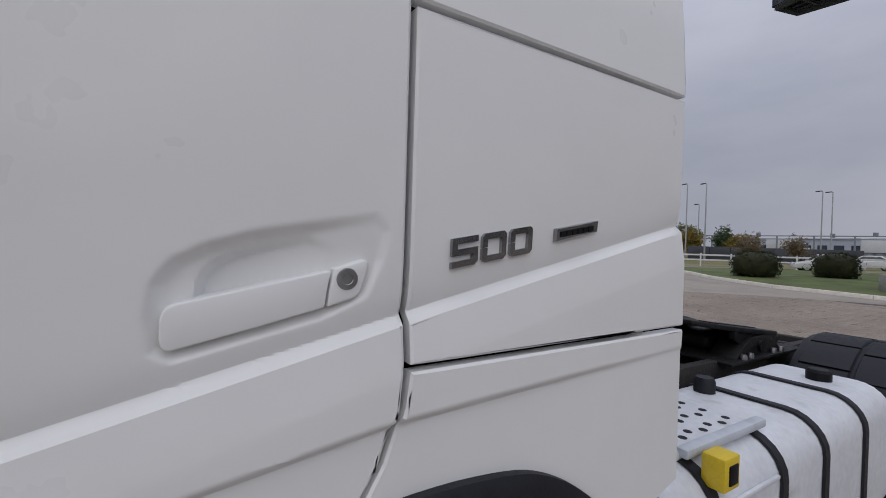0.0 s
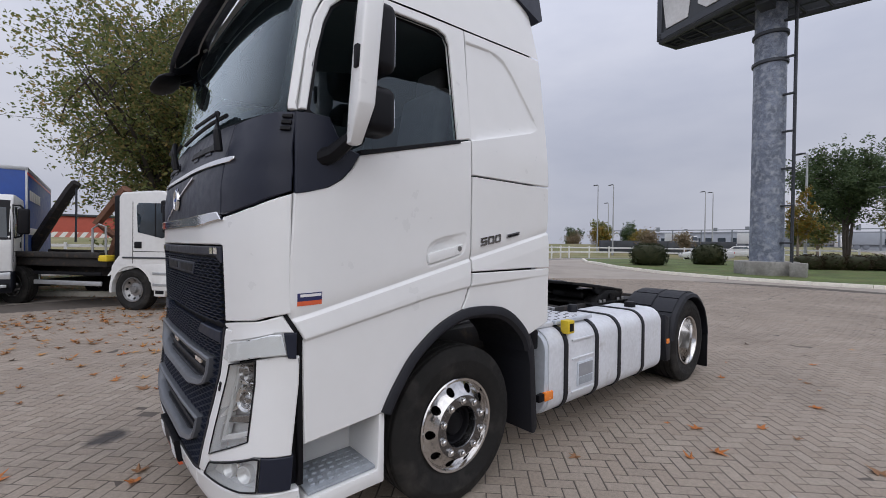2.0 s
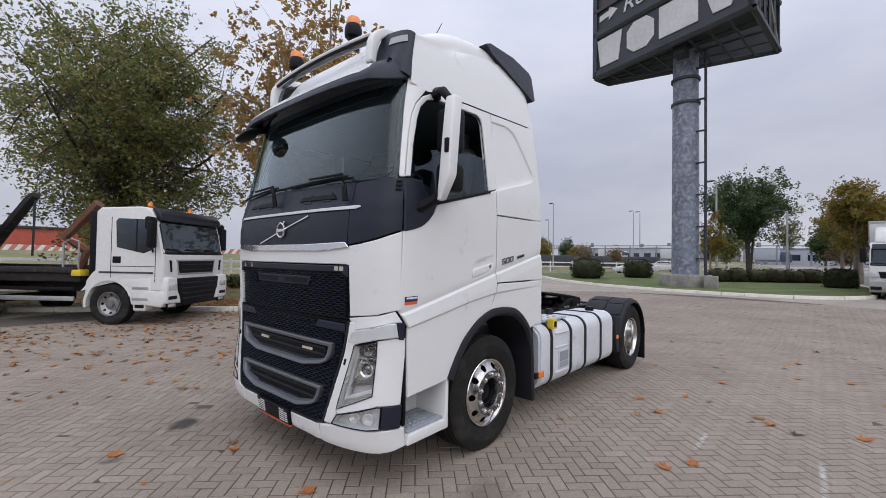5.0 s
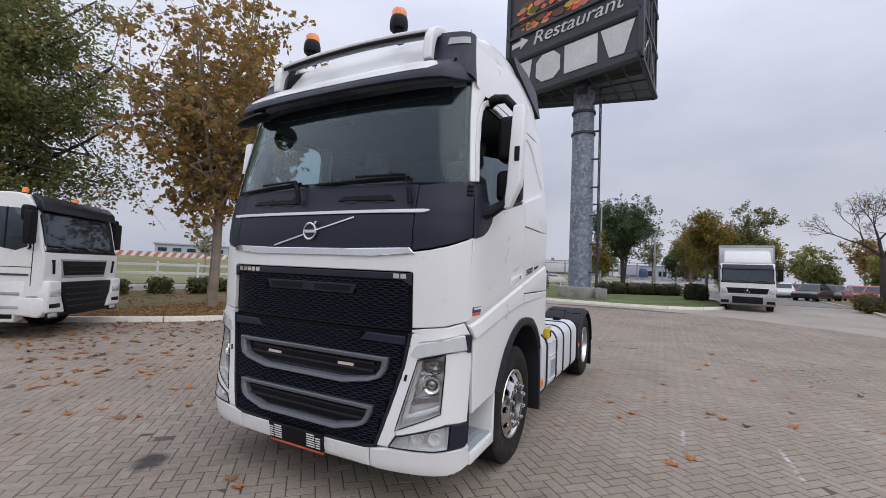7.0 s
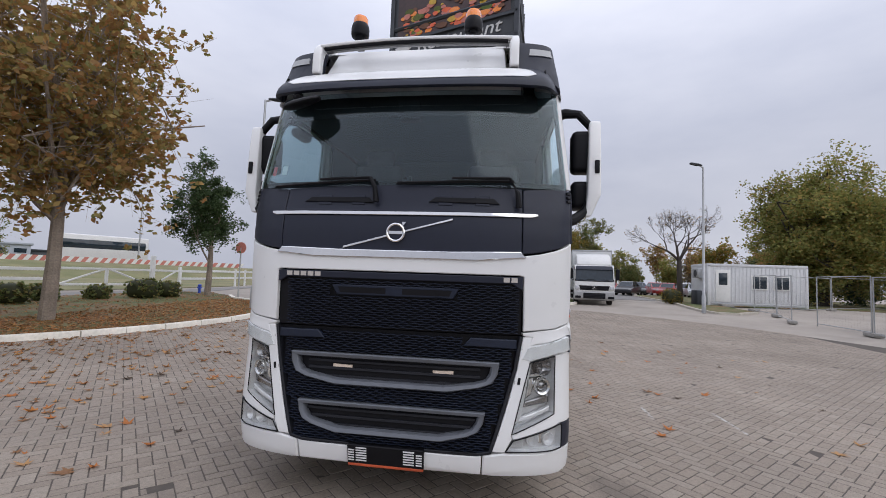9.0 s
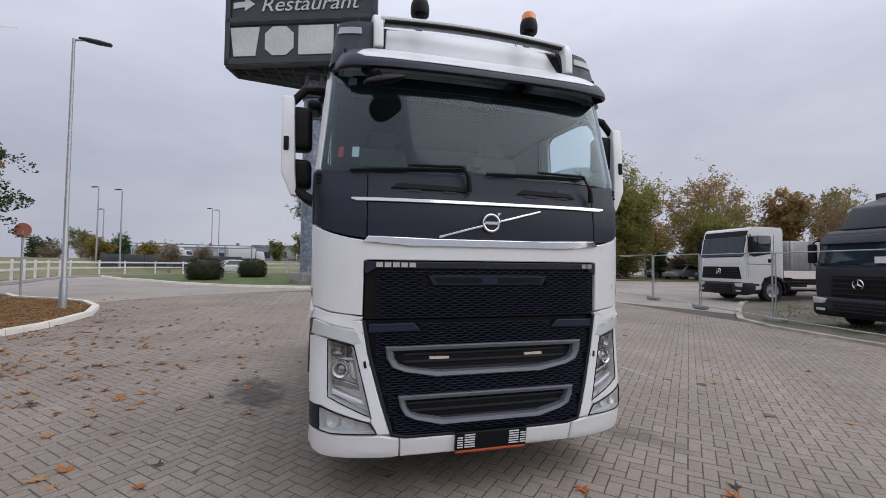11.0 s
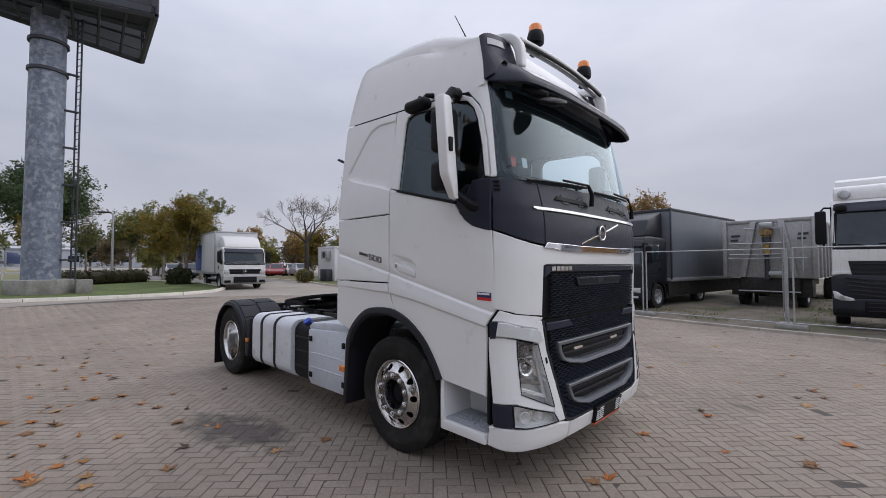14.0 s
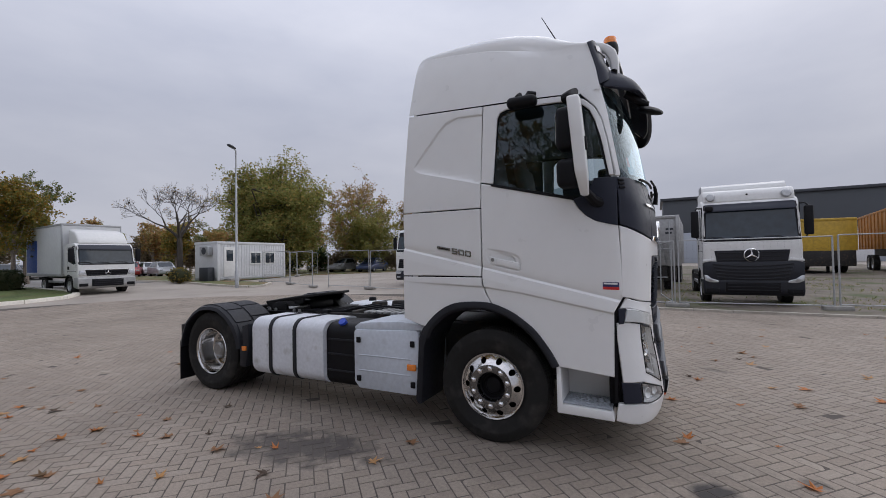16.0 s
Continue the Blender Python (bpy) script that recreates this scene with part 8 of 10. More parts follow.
def house(name, at, size, turn, m, label, rows=2, cols=8, z=0.4):
    root = thing(name, (at[0], at[1], z), label, "building", turn=turn)
    w, d, h = size
    part("wall", box((-w / 2, -d / 2, 0), (w / 2, d / 2, h), 0.05), m, root)
    part("roof", box((-w / 2 - 0.3, -d / 2 - 0.3, h), (w / 2 + 0.3, d / 2 + 0.3, h + 0.35), 0.05), DARKSTEEL if m is not PALEBUILD else m, root)
    for r in range(rows):
        for c in range(cols):
            x = -w / 2 + w * (c + 0.5) / cols
            zz = h * (r + 0.35) / max(rows, 1)
            for s in (-1, 1):
                part("window", box((x - w / cols * 0.3, s * d / 2 - 0.06, zz), (x + w / cols * 0.3, s * d / 2 + 0.06, zz + h / max(rows, 1) * 0.35)), FARGLASS, root)
    return root


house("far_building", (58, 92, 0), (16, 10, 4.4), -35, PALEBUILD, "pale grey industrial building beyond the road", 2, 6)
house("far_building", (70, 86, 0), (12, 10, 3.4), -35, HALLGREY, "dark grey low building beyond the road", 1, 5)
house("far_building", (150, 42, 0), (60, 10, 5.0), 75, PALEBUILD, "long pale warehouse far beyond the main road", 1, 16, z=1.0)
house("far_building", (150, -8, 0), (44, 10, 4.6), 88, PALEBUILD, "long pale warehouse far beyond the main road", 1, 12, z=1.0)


# distance haze is put into this grey; it replaces darker steel and rubber
FARGREY = mat("haze_tinted_far_grey", (0.20, 0.22, 0.25), 0.7, var=0.15, scale=0.5)
DRYLEAF = sheer("dry_tan_leaves", [(0.20, 0.15, 0.10), (0.29, 0.22, 0.14), (0.16, 0.145, 0.085), (0.24, 0.16, 0.10)], 0.4)


def toll_gantry():
    """A long light steel frame over the lanes, with posts, signal boxes and roof plates."""
    root = thing("road_gantry", (104, 20, 1.4), "long thin steel gantry with signal boxes over the main road", "gantry", turn=-76)
    for z in (3.3, 3.9):
        part("beam", box((-32, -0.12, z), (34, 0.12, z + 0.18), 0.02), FARGREY, root)
    for k in range(13):
        x = -32 + 5.5 * k
        part("post", box((x - 0.14, -0.14, 0), (x + 0.14, 0.14, 3.9), 0.02), FARGREY, root)
        part("signal_box", box((x + 2.2, -0.2, 3.7 + 0.2 * (k % 2)), (x + 2.9, 0.2, 4.25 + 0.2 * (k % 3)), 0.04), FARGREY, root)
    return root


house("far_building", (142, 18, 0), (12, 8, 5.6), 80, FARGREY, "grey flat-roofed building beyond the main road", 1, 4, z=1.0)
toll_gantry()


def far_lorry(at, z, heading, m, cabmat, length):
    root = thing("distant_lorry", (at[0], at[1], z), "distant box lorry standing on the main road", "truck", "lorries on the main road", turn=heading)
    part("cab", prism([(0.0, 0.5), (0.0, 1.6), (0.35, 2.7), (1.9, 2.8), (1.9, 0.5)], -1.2, 1.2, "y", 0.08), cabmat, root)
    part("windscreen", prism([(0.02, 1.66), (0.30, 2.5), (0.27, 2.52), (-0.02, 1.66)], -1.05, 1.05, "y"), FARGLASS, root)
    part("cargo_box", box((2.1, -1.25, 1.0), (length, 1.25, 3.6), 0.05), m, root)
    part("chassis", box((0.5, -0.9, 0.5), (length, 0.9, 1.0), 0.03), FARGREY, root)
    for x in (1.2, length - 2.4, length - 1.1):
        for sd in (-1, 1):
            part("wheel", lathe([(0.0, -0.14), (0.42, -0.14), (0.5, -0.1), (0.5, 0.1), (0.42, 0.14), (0.0, 0.14)], (x, sd * 1.05, 0.5), "y", 16), FARGREY, root)
    return root


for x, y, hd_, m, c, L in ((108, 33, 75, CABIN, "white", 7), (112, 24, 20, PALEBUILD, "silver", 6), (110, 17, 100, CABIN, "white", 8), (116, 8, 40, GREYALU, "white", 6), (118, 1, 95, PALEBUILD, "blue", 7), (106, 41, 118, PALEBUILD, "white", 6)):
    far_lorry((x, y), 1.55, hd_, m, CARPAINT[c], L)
wall = thing("yard_wall", (51.5, 24.5, gz(51.5, 24.5)), "long dark brown screen wall behind the white fence", "wall", turn=-41)
for k in range(8):
    part("panel", box((-1.0 + 2.2 * k, -0.15, 0.0), (1.16 + 2.2 * k, 0.15, 2.0), 0.03), DARKSTEEL, wall)
for at, hh, r, seed in (((46.5, 17.2), 4.0, 1.5, 301), ((50.6, 14.9), 3.6, 1.35, 302), ((60.0, 30.5), 5.2, 2.4, 303), ((57.0, 33.0), 4.6, 2.0, 304)):
    tree(at, hh, 0.7, 0.07, r, DRYLEAF, "low half-bare shrub with tan leaves beyond the fence", seed, per=14, leaf=0.13, limbs=10, stems=3, spread=0.3, subs=5, twigs=3, name="shrub")
tree((96.0, 12.5), 7.0, 1.6, 0.14, 2.2, GREENLEAF, "slim green tree beside the main road", 305, per=60, leaf=0.24, limbs=9, spread=0.4, subs=4, twigs=3)
house("red_building", (-2, 82, 0), (40, 8, 4.6), 3, mat("red_cladding", (0.42, 0.08, 0.05), 0.6), "long low red building far behind the trees", 0, 1)
hall = house("warehouse", (-26, -66, 0), (50, 12, 8.4), 0, HALLGREY, "large dark grey clad warehouse with pale lower wall", 0, 1)
part("lower_wall", box((-25.1, -6.1, 0), (25.1, 6.1, 4.0), 0.05), PALEBUILD, hall)
for k in range(7):
    part("hall_door", box((-22 + 6.5 * k, 6.05, 0), (-18.5 + 6.5 * k, 6.2, 3.6), 0.03), CARPAINT["white"], hall)

# parked lorries
man = lorry("tipper_lorry", (0, 0), -52, "white lorry with black bumper and rusty hook-lift arm", PAINT_OLD, width=2.45, length=1.72, roof=2.84, belt=1.70, eaves=2.50, bumper=PAINT_OLD, grille=BLACK, axles=(1.35, 5.0), frame=6.9, star=False, upper=BLACK, band=(1.24, 1.54, 0.60, 0.55), slats=2, wheel_r=0.50, rim=STEEL, lamps=False, wing=PAINT_OLD, sill=0.44)
hd = Vector((math.cos(radians(-52)), math.sin(radians(-52)), 0))
rt = Vector((hd.y, -hd.x, 0))
nose_at = Vector((0.52, 9.25, 0)) + hd * 1.35 - rt * 1.1
man.matrix_world = pose(nose_at.x, nose_at.y, 0.0, 0, 0, -52 - 180)
part("grille_rim", sheet([(-0.79, 1.58), (0.79, 1.58), (0.71, 1.20), (-0.71, 1.20)][::-1], lambda u, v, d=0.0: (-0.004 - d, u, v), 0.15, 0.03, 0.01), GALV, man)
low_man = part("lower_grille", prism([(-0.84, 1.12), (0.84, 1.12), (0.80, 0.84), (0.64, 0.50), (-0.64, 0.50), (-0.80, 0.84)], -0.088, -0.02, "x", 0.03, 3), BLACK, man, "black lower grille between white bumper corners")
for k in range(4):
    part("grille_slat", box((-0.105, -0.66 - 0.03 * k, 0.60 + 0.125 * k), (-0.08, 0.66 + 0.03 * k, 0.635 + 0.125 * k), 0.01, 1), BLACKWEAR, low_man)
part("sun_visor", prism([(0.09, 2.50), (0.19, 2.51), (0.36, 2.80), (0.28, 2.82), (0.13, 2.68)], -1.19, 1.19, "y", 0.025, 3), BLACKPAINT, man, "black visor over the windscreen")
part("bumper_lip", box((-0.05, -1.0, 0.43), (0.3, 1.0, 0.53), 0.03), BLACK, man)
for sd in (-1, 1):
    corner = part("bumper_corner", prism([(sd * 0.86, 1.14), (sd * 1.20, 1.16), (sd * 1.225, 0.9), (sd * 1.225, 0.53), (sd * 0.70, 0.51), (sd * 0.83, 0.84)][::sd], -0.10, 0.30, "x", 0.04, 3), PAINT_OLD, man)
    for z0, z1 in ((0.84, 0.99), (0.62, 0.71)):
        part("headlight", box((-0.112, sd * 1.02 - 0.15, z0), (-0.06, sd * 1.02 + 0.15, z1), 0.02), HEADLAMP if z0 > 0.7 else BLACK, corner)
    part("air_slot", prism([(sd * 0.98, 1.56), (sd * 1.03, 1.56), (sd * 0.98, 1.28), (sd * 0.955, 1.28)][::sd], -0.03, 0.03, "x", 0.006), BLACK, man)
    part("mirror", box((0.16, sd * 1.27, 2.28), (0.30, sd * 1.50, 2.58), 0.05, 3), BLACK, man)
    part("door_bar", box((0.25, sd * 1.21, 1.24), (1.6, sd * 1.245, 1.28), 0.008), DARKSTEEL, man)
    part("wing_front", prism([(0.30, 0.50), (0.78, 0.50), (0.82, 0.70), (0.95, 0.92), (1.1, 1.10), (0.30, 1.14)], sd * 1.0, sd * 1.232, "y", 0.02), PAINT_OLD, man)
    for z in (0.60, 0.86):
        part("entry_step", box((0.36, sd * 1.20, z), (0.76, sd * 1.238, z + 0.07), 0.01), GALV, man)
part("exhaust_pipe", box((1.76, 0.82, 1.0), (1.98, 1.12, 2.75), 0.04, 3), BLACK, man, "black air intake stack behind the cab")
for y in (-1.02, 1.02):
    part("rear_wing", prism([(1.80, 1.22), (1.72, 1.3), (1.4, 1.32), (1.4, 1.1), (1.72, 1.08), (1.84, 0.72), (1.96, 0.72), (1.93, 1.05)], y - 0.2, y + 0.2, "y", 0.02), PAINT_OLD, man)
for y in (-0.75, 0.75):
    b = part("beacon", lathe([(0.0, 2.80), (0.06, 2.80), (0.06, 2.88), (0.0, 2.89)], (0.75, y, 0), "z", 14), BLACK, man)
    part("beacon_lens", lathe([(0.055, 2.885), (0.055, 2.97), (0.03, 2.99), (0.0, 2.99)], (0.75, y, 0), "z", 14), ORANGE, b)
part("deck", box((2.2, -1.1, 1.0), (7.0, 1.1, 1.22), 0.03), UNDER, man)
part("deck_frame", box((2.3, -1.2, 1.22), (7.0, -1.05, 1.36), 0.02), UNDER, man)
part("deck_frame", box((2.3, 1.05, 1.22), (7.0, 1.2, 1.36), 0.02), UNDER, man)
part("lift_arm", tube([(2.9, 0.35, 1.3), (2.75, 0.35, 1.75), (3.4, 0.35, 2.1), (2.45, 0.35, 3.0)], [0.12, 0.12, 0.12, 0.14], 6), RUSTY, man, "rusty brown lift arm")
part("lift_arm", tube([(7.0, -0.6, 1.3), (6.2, -0.6, 2.3), (5.5, -0.6, 3.15), (5.3, -0.6, 3.35)], [0.16, 0.15, 0.14, 0.12], 6), UNDER, man, "dark lift arm with hanging chain")
part("chain", tube([(5.3, -0.6, 3.3), (5.3, -0.6, 2.5), (5.32, -0.6, 1.6)], 0.03, 5), DARKSTEEL, man)
part("hand_rail", tube([(2.35, 1.0, 1.2), (2.35, 1.0, 2.0), (2.55, 1.0, 2.05), (2.75, 1.0, 1.95), (2.75, 1.0, 1.2)], 0.025, 6), GALV, man)
part("yellow_step", box((2.1, 0.95, 1.15), (2.35, 1.2, 1.3), 0.02), YELLOW, man)

daf = lorry("tarpaulin_truck", (-2.95, 11.5), -92, "white truck with blue tarpaulin body behind the lorry", PAINT_OLD, width=2.4, length=2.0, roof=2.75, belt=1.6, eaves=2.4, axles=(1.3, 6.0), frame=8.0, star=False, upper=BLACK, band=(0.9, 1.42, 0.6, 0.62))
tb = cargo_box(daf, 2.15, 9.0, 1.1, 3.65, 2.5, BLUETARP)
part("tarp_trim", box((2.13, -1.262, 3.45), (9.0, -1.25, 3.52), 0.003), RED, tb)
for s in (-1, 1):
    for k in range(6):
        part("lettering_bars", box((2.6 + 0.45 * k, s * 1.262, 2.75), (2.95 + 0.45 * k, s * 1.252, 3.05), 0.003), WHITEPRINT, tb)
    part("lettering_bars", box((2.4, s * 1.262, 1.75), (4.6, s * 1.252, 1.95), 0.003), WHITEPRINT, tb)

van = lorry("box_truck", (23.75, -6.2), 174, "white box truck with wind deflector facing the yard", PAINT_OLD, width=2.3, length=1.75, roof=2.45, belt=1.42, eaves=2.22, bumper=GREYALU, axles=(1.15, 4.8), frame=7.0, fairing=0.75, wheel_r=0.42, upper=BLACK, band=(0.90, 1.17, 0.76, 0.70), slats=3, lamps=False, fogs=False, visor=DARKGREY)
cargo_box(van, 1.85, 7.3, 0.95, 3.45, 2.45, CABIN)
part("blue_panel", box((5.5, 1.226, 1.05), (7.25, 1.232, 2.75), 0.002), BLUETARP, van, "blue printed panel")
for sd in (-1, 1):
    part("headlight", prism([(sd * 0.84, 0.96), (sd * 0.92, 1.14), (sd * 1.10, 1.16), (sd * 1.12, 0.93)][::sd], -0.06, 0.05, "x", 0.015), HEADLAMP, van, "clear headlight beside the grille")
    part("grille_bar", box((-0.05, sd * 0.08, 1.17), (-0.02, sd * 0.88, 1.20), 0.008), CHROME, van)

blk = lorry("curtain_truck", (4.68, -11.74), 82, "black truck with grey curtain-sided body behind the fence", BLACKPAINT, width=2.35, length=1.95, roof=2.62, belt=1.58, eaves=2.28, axles=(1.25, 5.0), frame=8.6, wheel_r=0.46, band=(0.85, 1.4, 0.6, 0.64))
cargo_box(blk, 2.15, 8.9, 1.05, 3.72, 2.5, GREYTARP, DARKSTEEL, ribs=14)
part("roof_fairing", prism([(0.55, 2.62), (0.95, 3.25), (2.05, 3.62), (2.05, 2.62)], -0.98, 0.98, "y", 0.08, 3), BLACKPAINT, blk)
for sd in (-1, 1):
    part("side_skirt", box((2.1, sd * 1.10, 0.42), (8.6, sd * 1.16, 1.0), 0.02), UNDER, blk)
part("visor_lip", prism([(0.10, 2.24), (0.20, 2.26), (0.34, 2.46), (0.24, 2.46)], -1.14, 1.14, "y", 0.02), BLACKPAINT, blk)
part("windscreen_paper", box((0.02, -0.65, 1.72), (0.06, -0.3, 1.88)), WHITEPRINT, blk)

act = lorry("white_tractor", (-2.56, -10.62), 90, "white truck with black lower front and round roof lamps", PAINT_OLD, width=2.45, length=2.1, roof=3.30, belt=1.98, eaves=2.99, axles=(1.4, 5.0), frame=6.5, grille=BLACKPAINT, upper=BLACK, band=(1.34, 1.70, 0.76, 0.71), slats=3, corner=BLACKPAINT, star_r=0.20, lamps=False, fogs=False, sill=0.34, visor=DARKGREY)
part("roof_cap", prism([(0.34, 3.20), (0.40, 3.46), (0.50, 3.58), (0.70, 3.62), (2.1, 3.64), (2.1, 3.20)], -1.17, 1.17, "y", 0.06, 4), PAINT_OLD, act, "white boxy roof cap")
board = part("roof_deflector", prism([(1.05, 3.62), (1.12, 3.80), (1.30, 3.88), (2.08, 3.90), (2.08, 3.86), (1.32, 3.84), (1.17, 3.77), (1.11, 3.62)], -1.13, 1.13, "y", 0.01), PAINT_OLD, act, "thin white roof deflector")
for y in (-1.1, 1.1):
    part("deflector_bracket", prism([(1.10, 3.62), (1.14, 3.80), (1.32, 3.87), (2.06, 3.88), (2.06, 3.62)], y - 0.03, y + 0.03, "y", 0.01), SILVERBAR, board)
part("roof_camera", lathe([(0.0, -0.03), (0.025, -0.025), (0.03, 0.02)], (0.385, 0.0, 3.42), "x", 12), BLACK, act)
for s in (-1, 1):
    lp = part("roof_lamp", lathe([(0.0, -0.05), (0.10, -0.05), (0.125, -0.02), (0.125, 0.12), (0.0, 0.14)], (0.34, s * 0.96, 3.38), "x", 20), GALV, act)
    part("lamp_glass", lathe([(0.0, -0.062), (0.092, -0.058), (0.10, -0.05)], (0.34, s * 0.96, 3.38), "x", 20), HEADLAMP, lp)
black = part("black_front", prism([(-1.22, 0.80), (1.22, 0.80), (1.24, 1.0), (1.24, 1.33), (1.05, 1.375), (0.7, 1.36), (-0.7, 1.36), (-1.05, 1.375), (-1.24, 1.33), (-1.24, 1.0)], -0.058, 0.2, "x", 0.025), BLACKPAINT, act)
for k in range(5):
    us, zc = np.linspace(-1.0 + 0.03 * k, 1.0 - 0.03 * k, 13), 1.29 - 0.095 * k
    bow = [(u, zc - 0.09 * (1 - (u / 1.1) ** 2)) for u in us]
    part("grille_slat", prism(bow + [(u, z + 0.045) for u, z in bow[::-1]], -0.082, -0.05, "x", 0.01), BLACKWEAR, black)
for s in (-1, 1):
    eye = part("headlight", prism([(s * 1.20, 0.79), (s * 1.225, 0.97), (s * 1.14, 0.95), (s * 1.04, 0.86), (s * 0.86, 0.80), (s * 0.83, 0.75), (s * 0.90, 0.73), (s * 1.08, 0.735)][::s], -0.098, -0.03, "x", 0.018), HEADLAMP, act, "clear slanting headlight")
    part("lamp_bowl", lathe([(0.0, -0.104), (0.05, -0.102), (0.062, -0.09)], (0.0, s * 1.06, 0.80), "x", 16), STEEL, eye)
    part("white_corner", prism([(s * 1.235, 1.36), (s * 1.235, 1.42), (s * 0.93, 1.47), (s * 0.90, 1.385)][::s], -0.05, 0.05, "x", 0.01), PAINT_OLD, act)
    part("windscreen_post", box((0.30, s * 1.16, 2.0), (0.40, s * 1.235, 3.1), 0.03), PAINT_OLD, act)
part("wide_mirror", box((0.02, 0.92, 2.92), (0.22, 1.14, 3.10), 0.06, 3), BLACK, act)


def trailer(name, at, heading, label, m, length, z0, z1, width=2.5, wheels=(5.5, 6.8), front=True):
    root = thing(name, (at[0], at[1], gz(*at)), label, "trailer", turn=heading - 180)
    h = width / 2
    bx = part("tub", box((0, -h, z0), (length, h, z1), 0.04), m, root)
    part("rim", box((-0.04, -h - 0.04, z1 - 0.14), (length + 0.04, h + 0.04, z1), 0.03), m, bx)
    for k in range(int(length / 0.95) + 1):
        for s in (-1, 1):
            part("rib", box((k * 0.95, s * (h - 0.01), z0), (k * 0.95 + 0.09, s * (h + 0.06), z1), 0.02), m, bx)
    if front:
        for y in (-0.75, 0.75):
            part("front_post", box((-0.08, y - 0.06, z0), (0.0, y + 0.06, z1), 0.02), m, bx)
        part("front_rail", box((-0.10, -h, z0 + 0.9), (0.0, h, z0 + 1.0), 0.02), m, bx)
        part("front_ram", tube([(-0.12, 0, z0 - 0.1), (-0.12, 0, z1 - 0.3)], [0.12, 0.09], 12), YELLOWBOX, bx)
    part("chassis", box((0.3, -0.5, z0 - 0.45), (length, 0.5, z0), 0.02), UNDER, root)
    for x in wheels:
        for s in (-1, 1):
            simple_wheel(root, x, s * (h - 0.18), s)
    for s in (-1, 1):
        part("support_leg", box((1.6, s * 0.7 - 0.06, 0.0), (1.75, s * 0.7 + 0.06, z0), 0.02), UNDER, root)
    return root




RAMYELLOW = mat("grimy_yellow_paint", (0.34, 0.22, 0.07), 0.6, var=0.3, scale=10, spots=((0.08, 0.06, 0.04), 8.0, 0.5, 0.7))
ORANGEBOX = mat("faded_orange_tipper_paint", (0.40, 0.18, 0.04), 0.55, var=0.2, scale=2)


def front_gear(root, z0, z1, h):
    """Slanting braces, tipping ram, ladder rails and dark underrun block on the tub's front wall."""
    for s in (-1, 1):
        part("front_brace", prism([(s * 0.30, z1 - 0.10), (s * 0.50, z1 - 0.10), (s * 0.86, z0 + 0.02), (s * 0.66, z0 + 0.02)][::s], -0.14, 0.0, "x", 0.02), GREYALU, root)
        part("corner_post", box((-0.10, s * h - 0.07, z0), (0.02, s * h + 0.07, z1), 0.02), GREYALU, root)
        part("underrun_plate", box((0.2, s * 0.98 - 0.20, 0.42), (0.9, s * 0.98 + 0.20, z0 - 0.04), 0.03), UNDER, root)
        part("stencil_mark", box((-0.022, s * 0.98 - 0.16, z1 - 0.62), (-0.012, s * 0.98 + 0.12, z1 - 0.54)), DARKSTEEL, root)
        part("stencil_mark", box((-0.022, s * 0.98 - 0.10, z1 - 0.78), (-0.012, s * 0.98 + 0.14, z1 - 0.70)), DARKSTEEL, root)
    ram = part("tipping_ram", tube([(-0.16, 0, z0 + 0.85), (-0.16, 0, z1 - 0.30)], 0.10, 14), RAMYELLOW, root, "yellow tipping ram")
    part("ram_cover", box((-0.32, -0.20, z1 - 0.34), (-0.02, 0.20, z1 - 0.14), 0.05, 3), GALV, ram)
    part("ram_collar", lathe([(0.11, z1 - 0.60), (0.19, z1 - 0.58), (0.19, z1 - 0.42), (0.11, z1 - 0.40)], (-0.16, 0, 0), "z", 18), RAMYELLOW, ram)
    part("ram_collar", lathe([(0.10, z1 - 0.86), (0.135, z1 - 0.85), (0.135, z1 - 0.66), (0.10, z1 - 0.65)], (-0.16, 0, 0), "z", 16), DARKSTEEL, ram)
    part("ram_foot", tube([(-0.16, 0, z0 - 0.05), (-0.16, 0, z0 + 0.95)], 0.075, 12), DARKSTEEL, ram)
    for z, u0, u1 in ((z1 - 0.34, -0.42, 0.62), (z1 - 0.88, -0.46, 1.1), (z1 - 1.28, -0.50, 1.1), (z1 - 1.42, -1.12, 1.14)):
        part("ladder_rail", tube([(-0.28, u0, z), (-0.28, u1, z)], 0.022, 8), GALV, root)
    for u, za, zb in ((-0.50, z0 + 0.1, z1 - 0.30), (-1.0, z0 + 0.25, z1 - 0.25)):
        part("ladder_post", tube([(-0.28, u, za), (-0.28, u, zb)], 0.024, 8), GALV, root)
    part("toolbox", box((-0.22, -0.42, z0 + 0.08), (0.0, -0.02, z0 + 0.24), 0.03), GALV, root)
    part("underrun_block", box((0.0, -0.86, 0.50), (1.3, 0.86, z0 + 0.02), 0.05, 3), UNDER, root, "dark chassis front")
    part("light_bar", tube([(-0.05, -0.9, 0.60), (-0.05, 0.9, 0.60)], 0.025, 8), GALV, root)
    for s in (-1, 1):
        simple_wheel(root, 0.75, s * 0.86, s, 0.48)


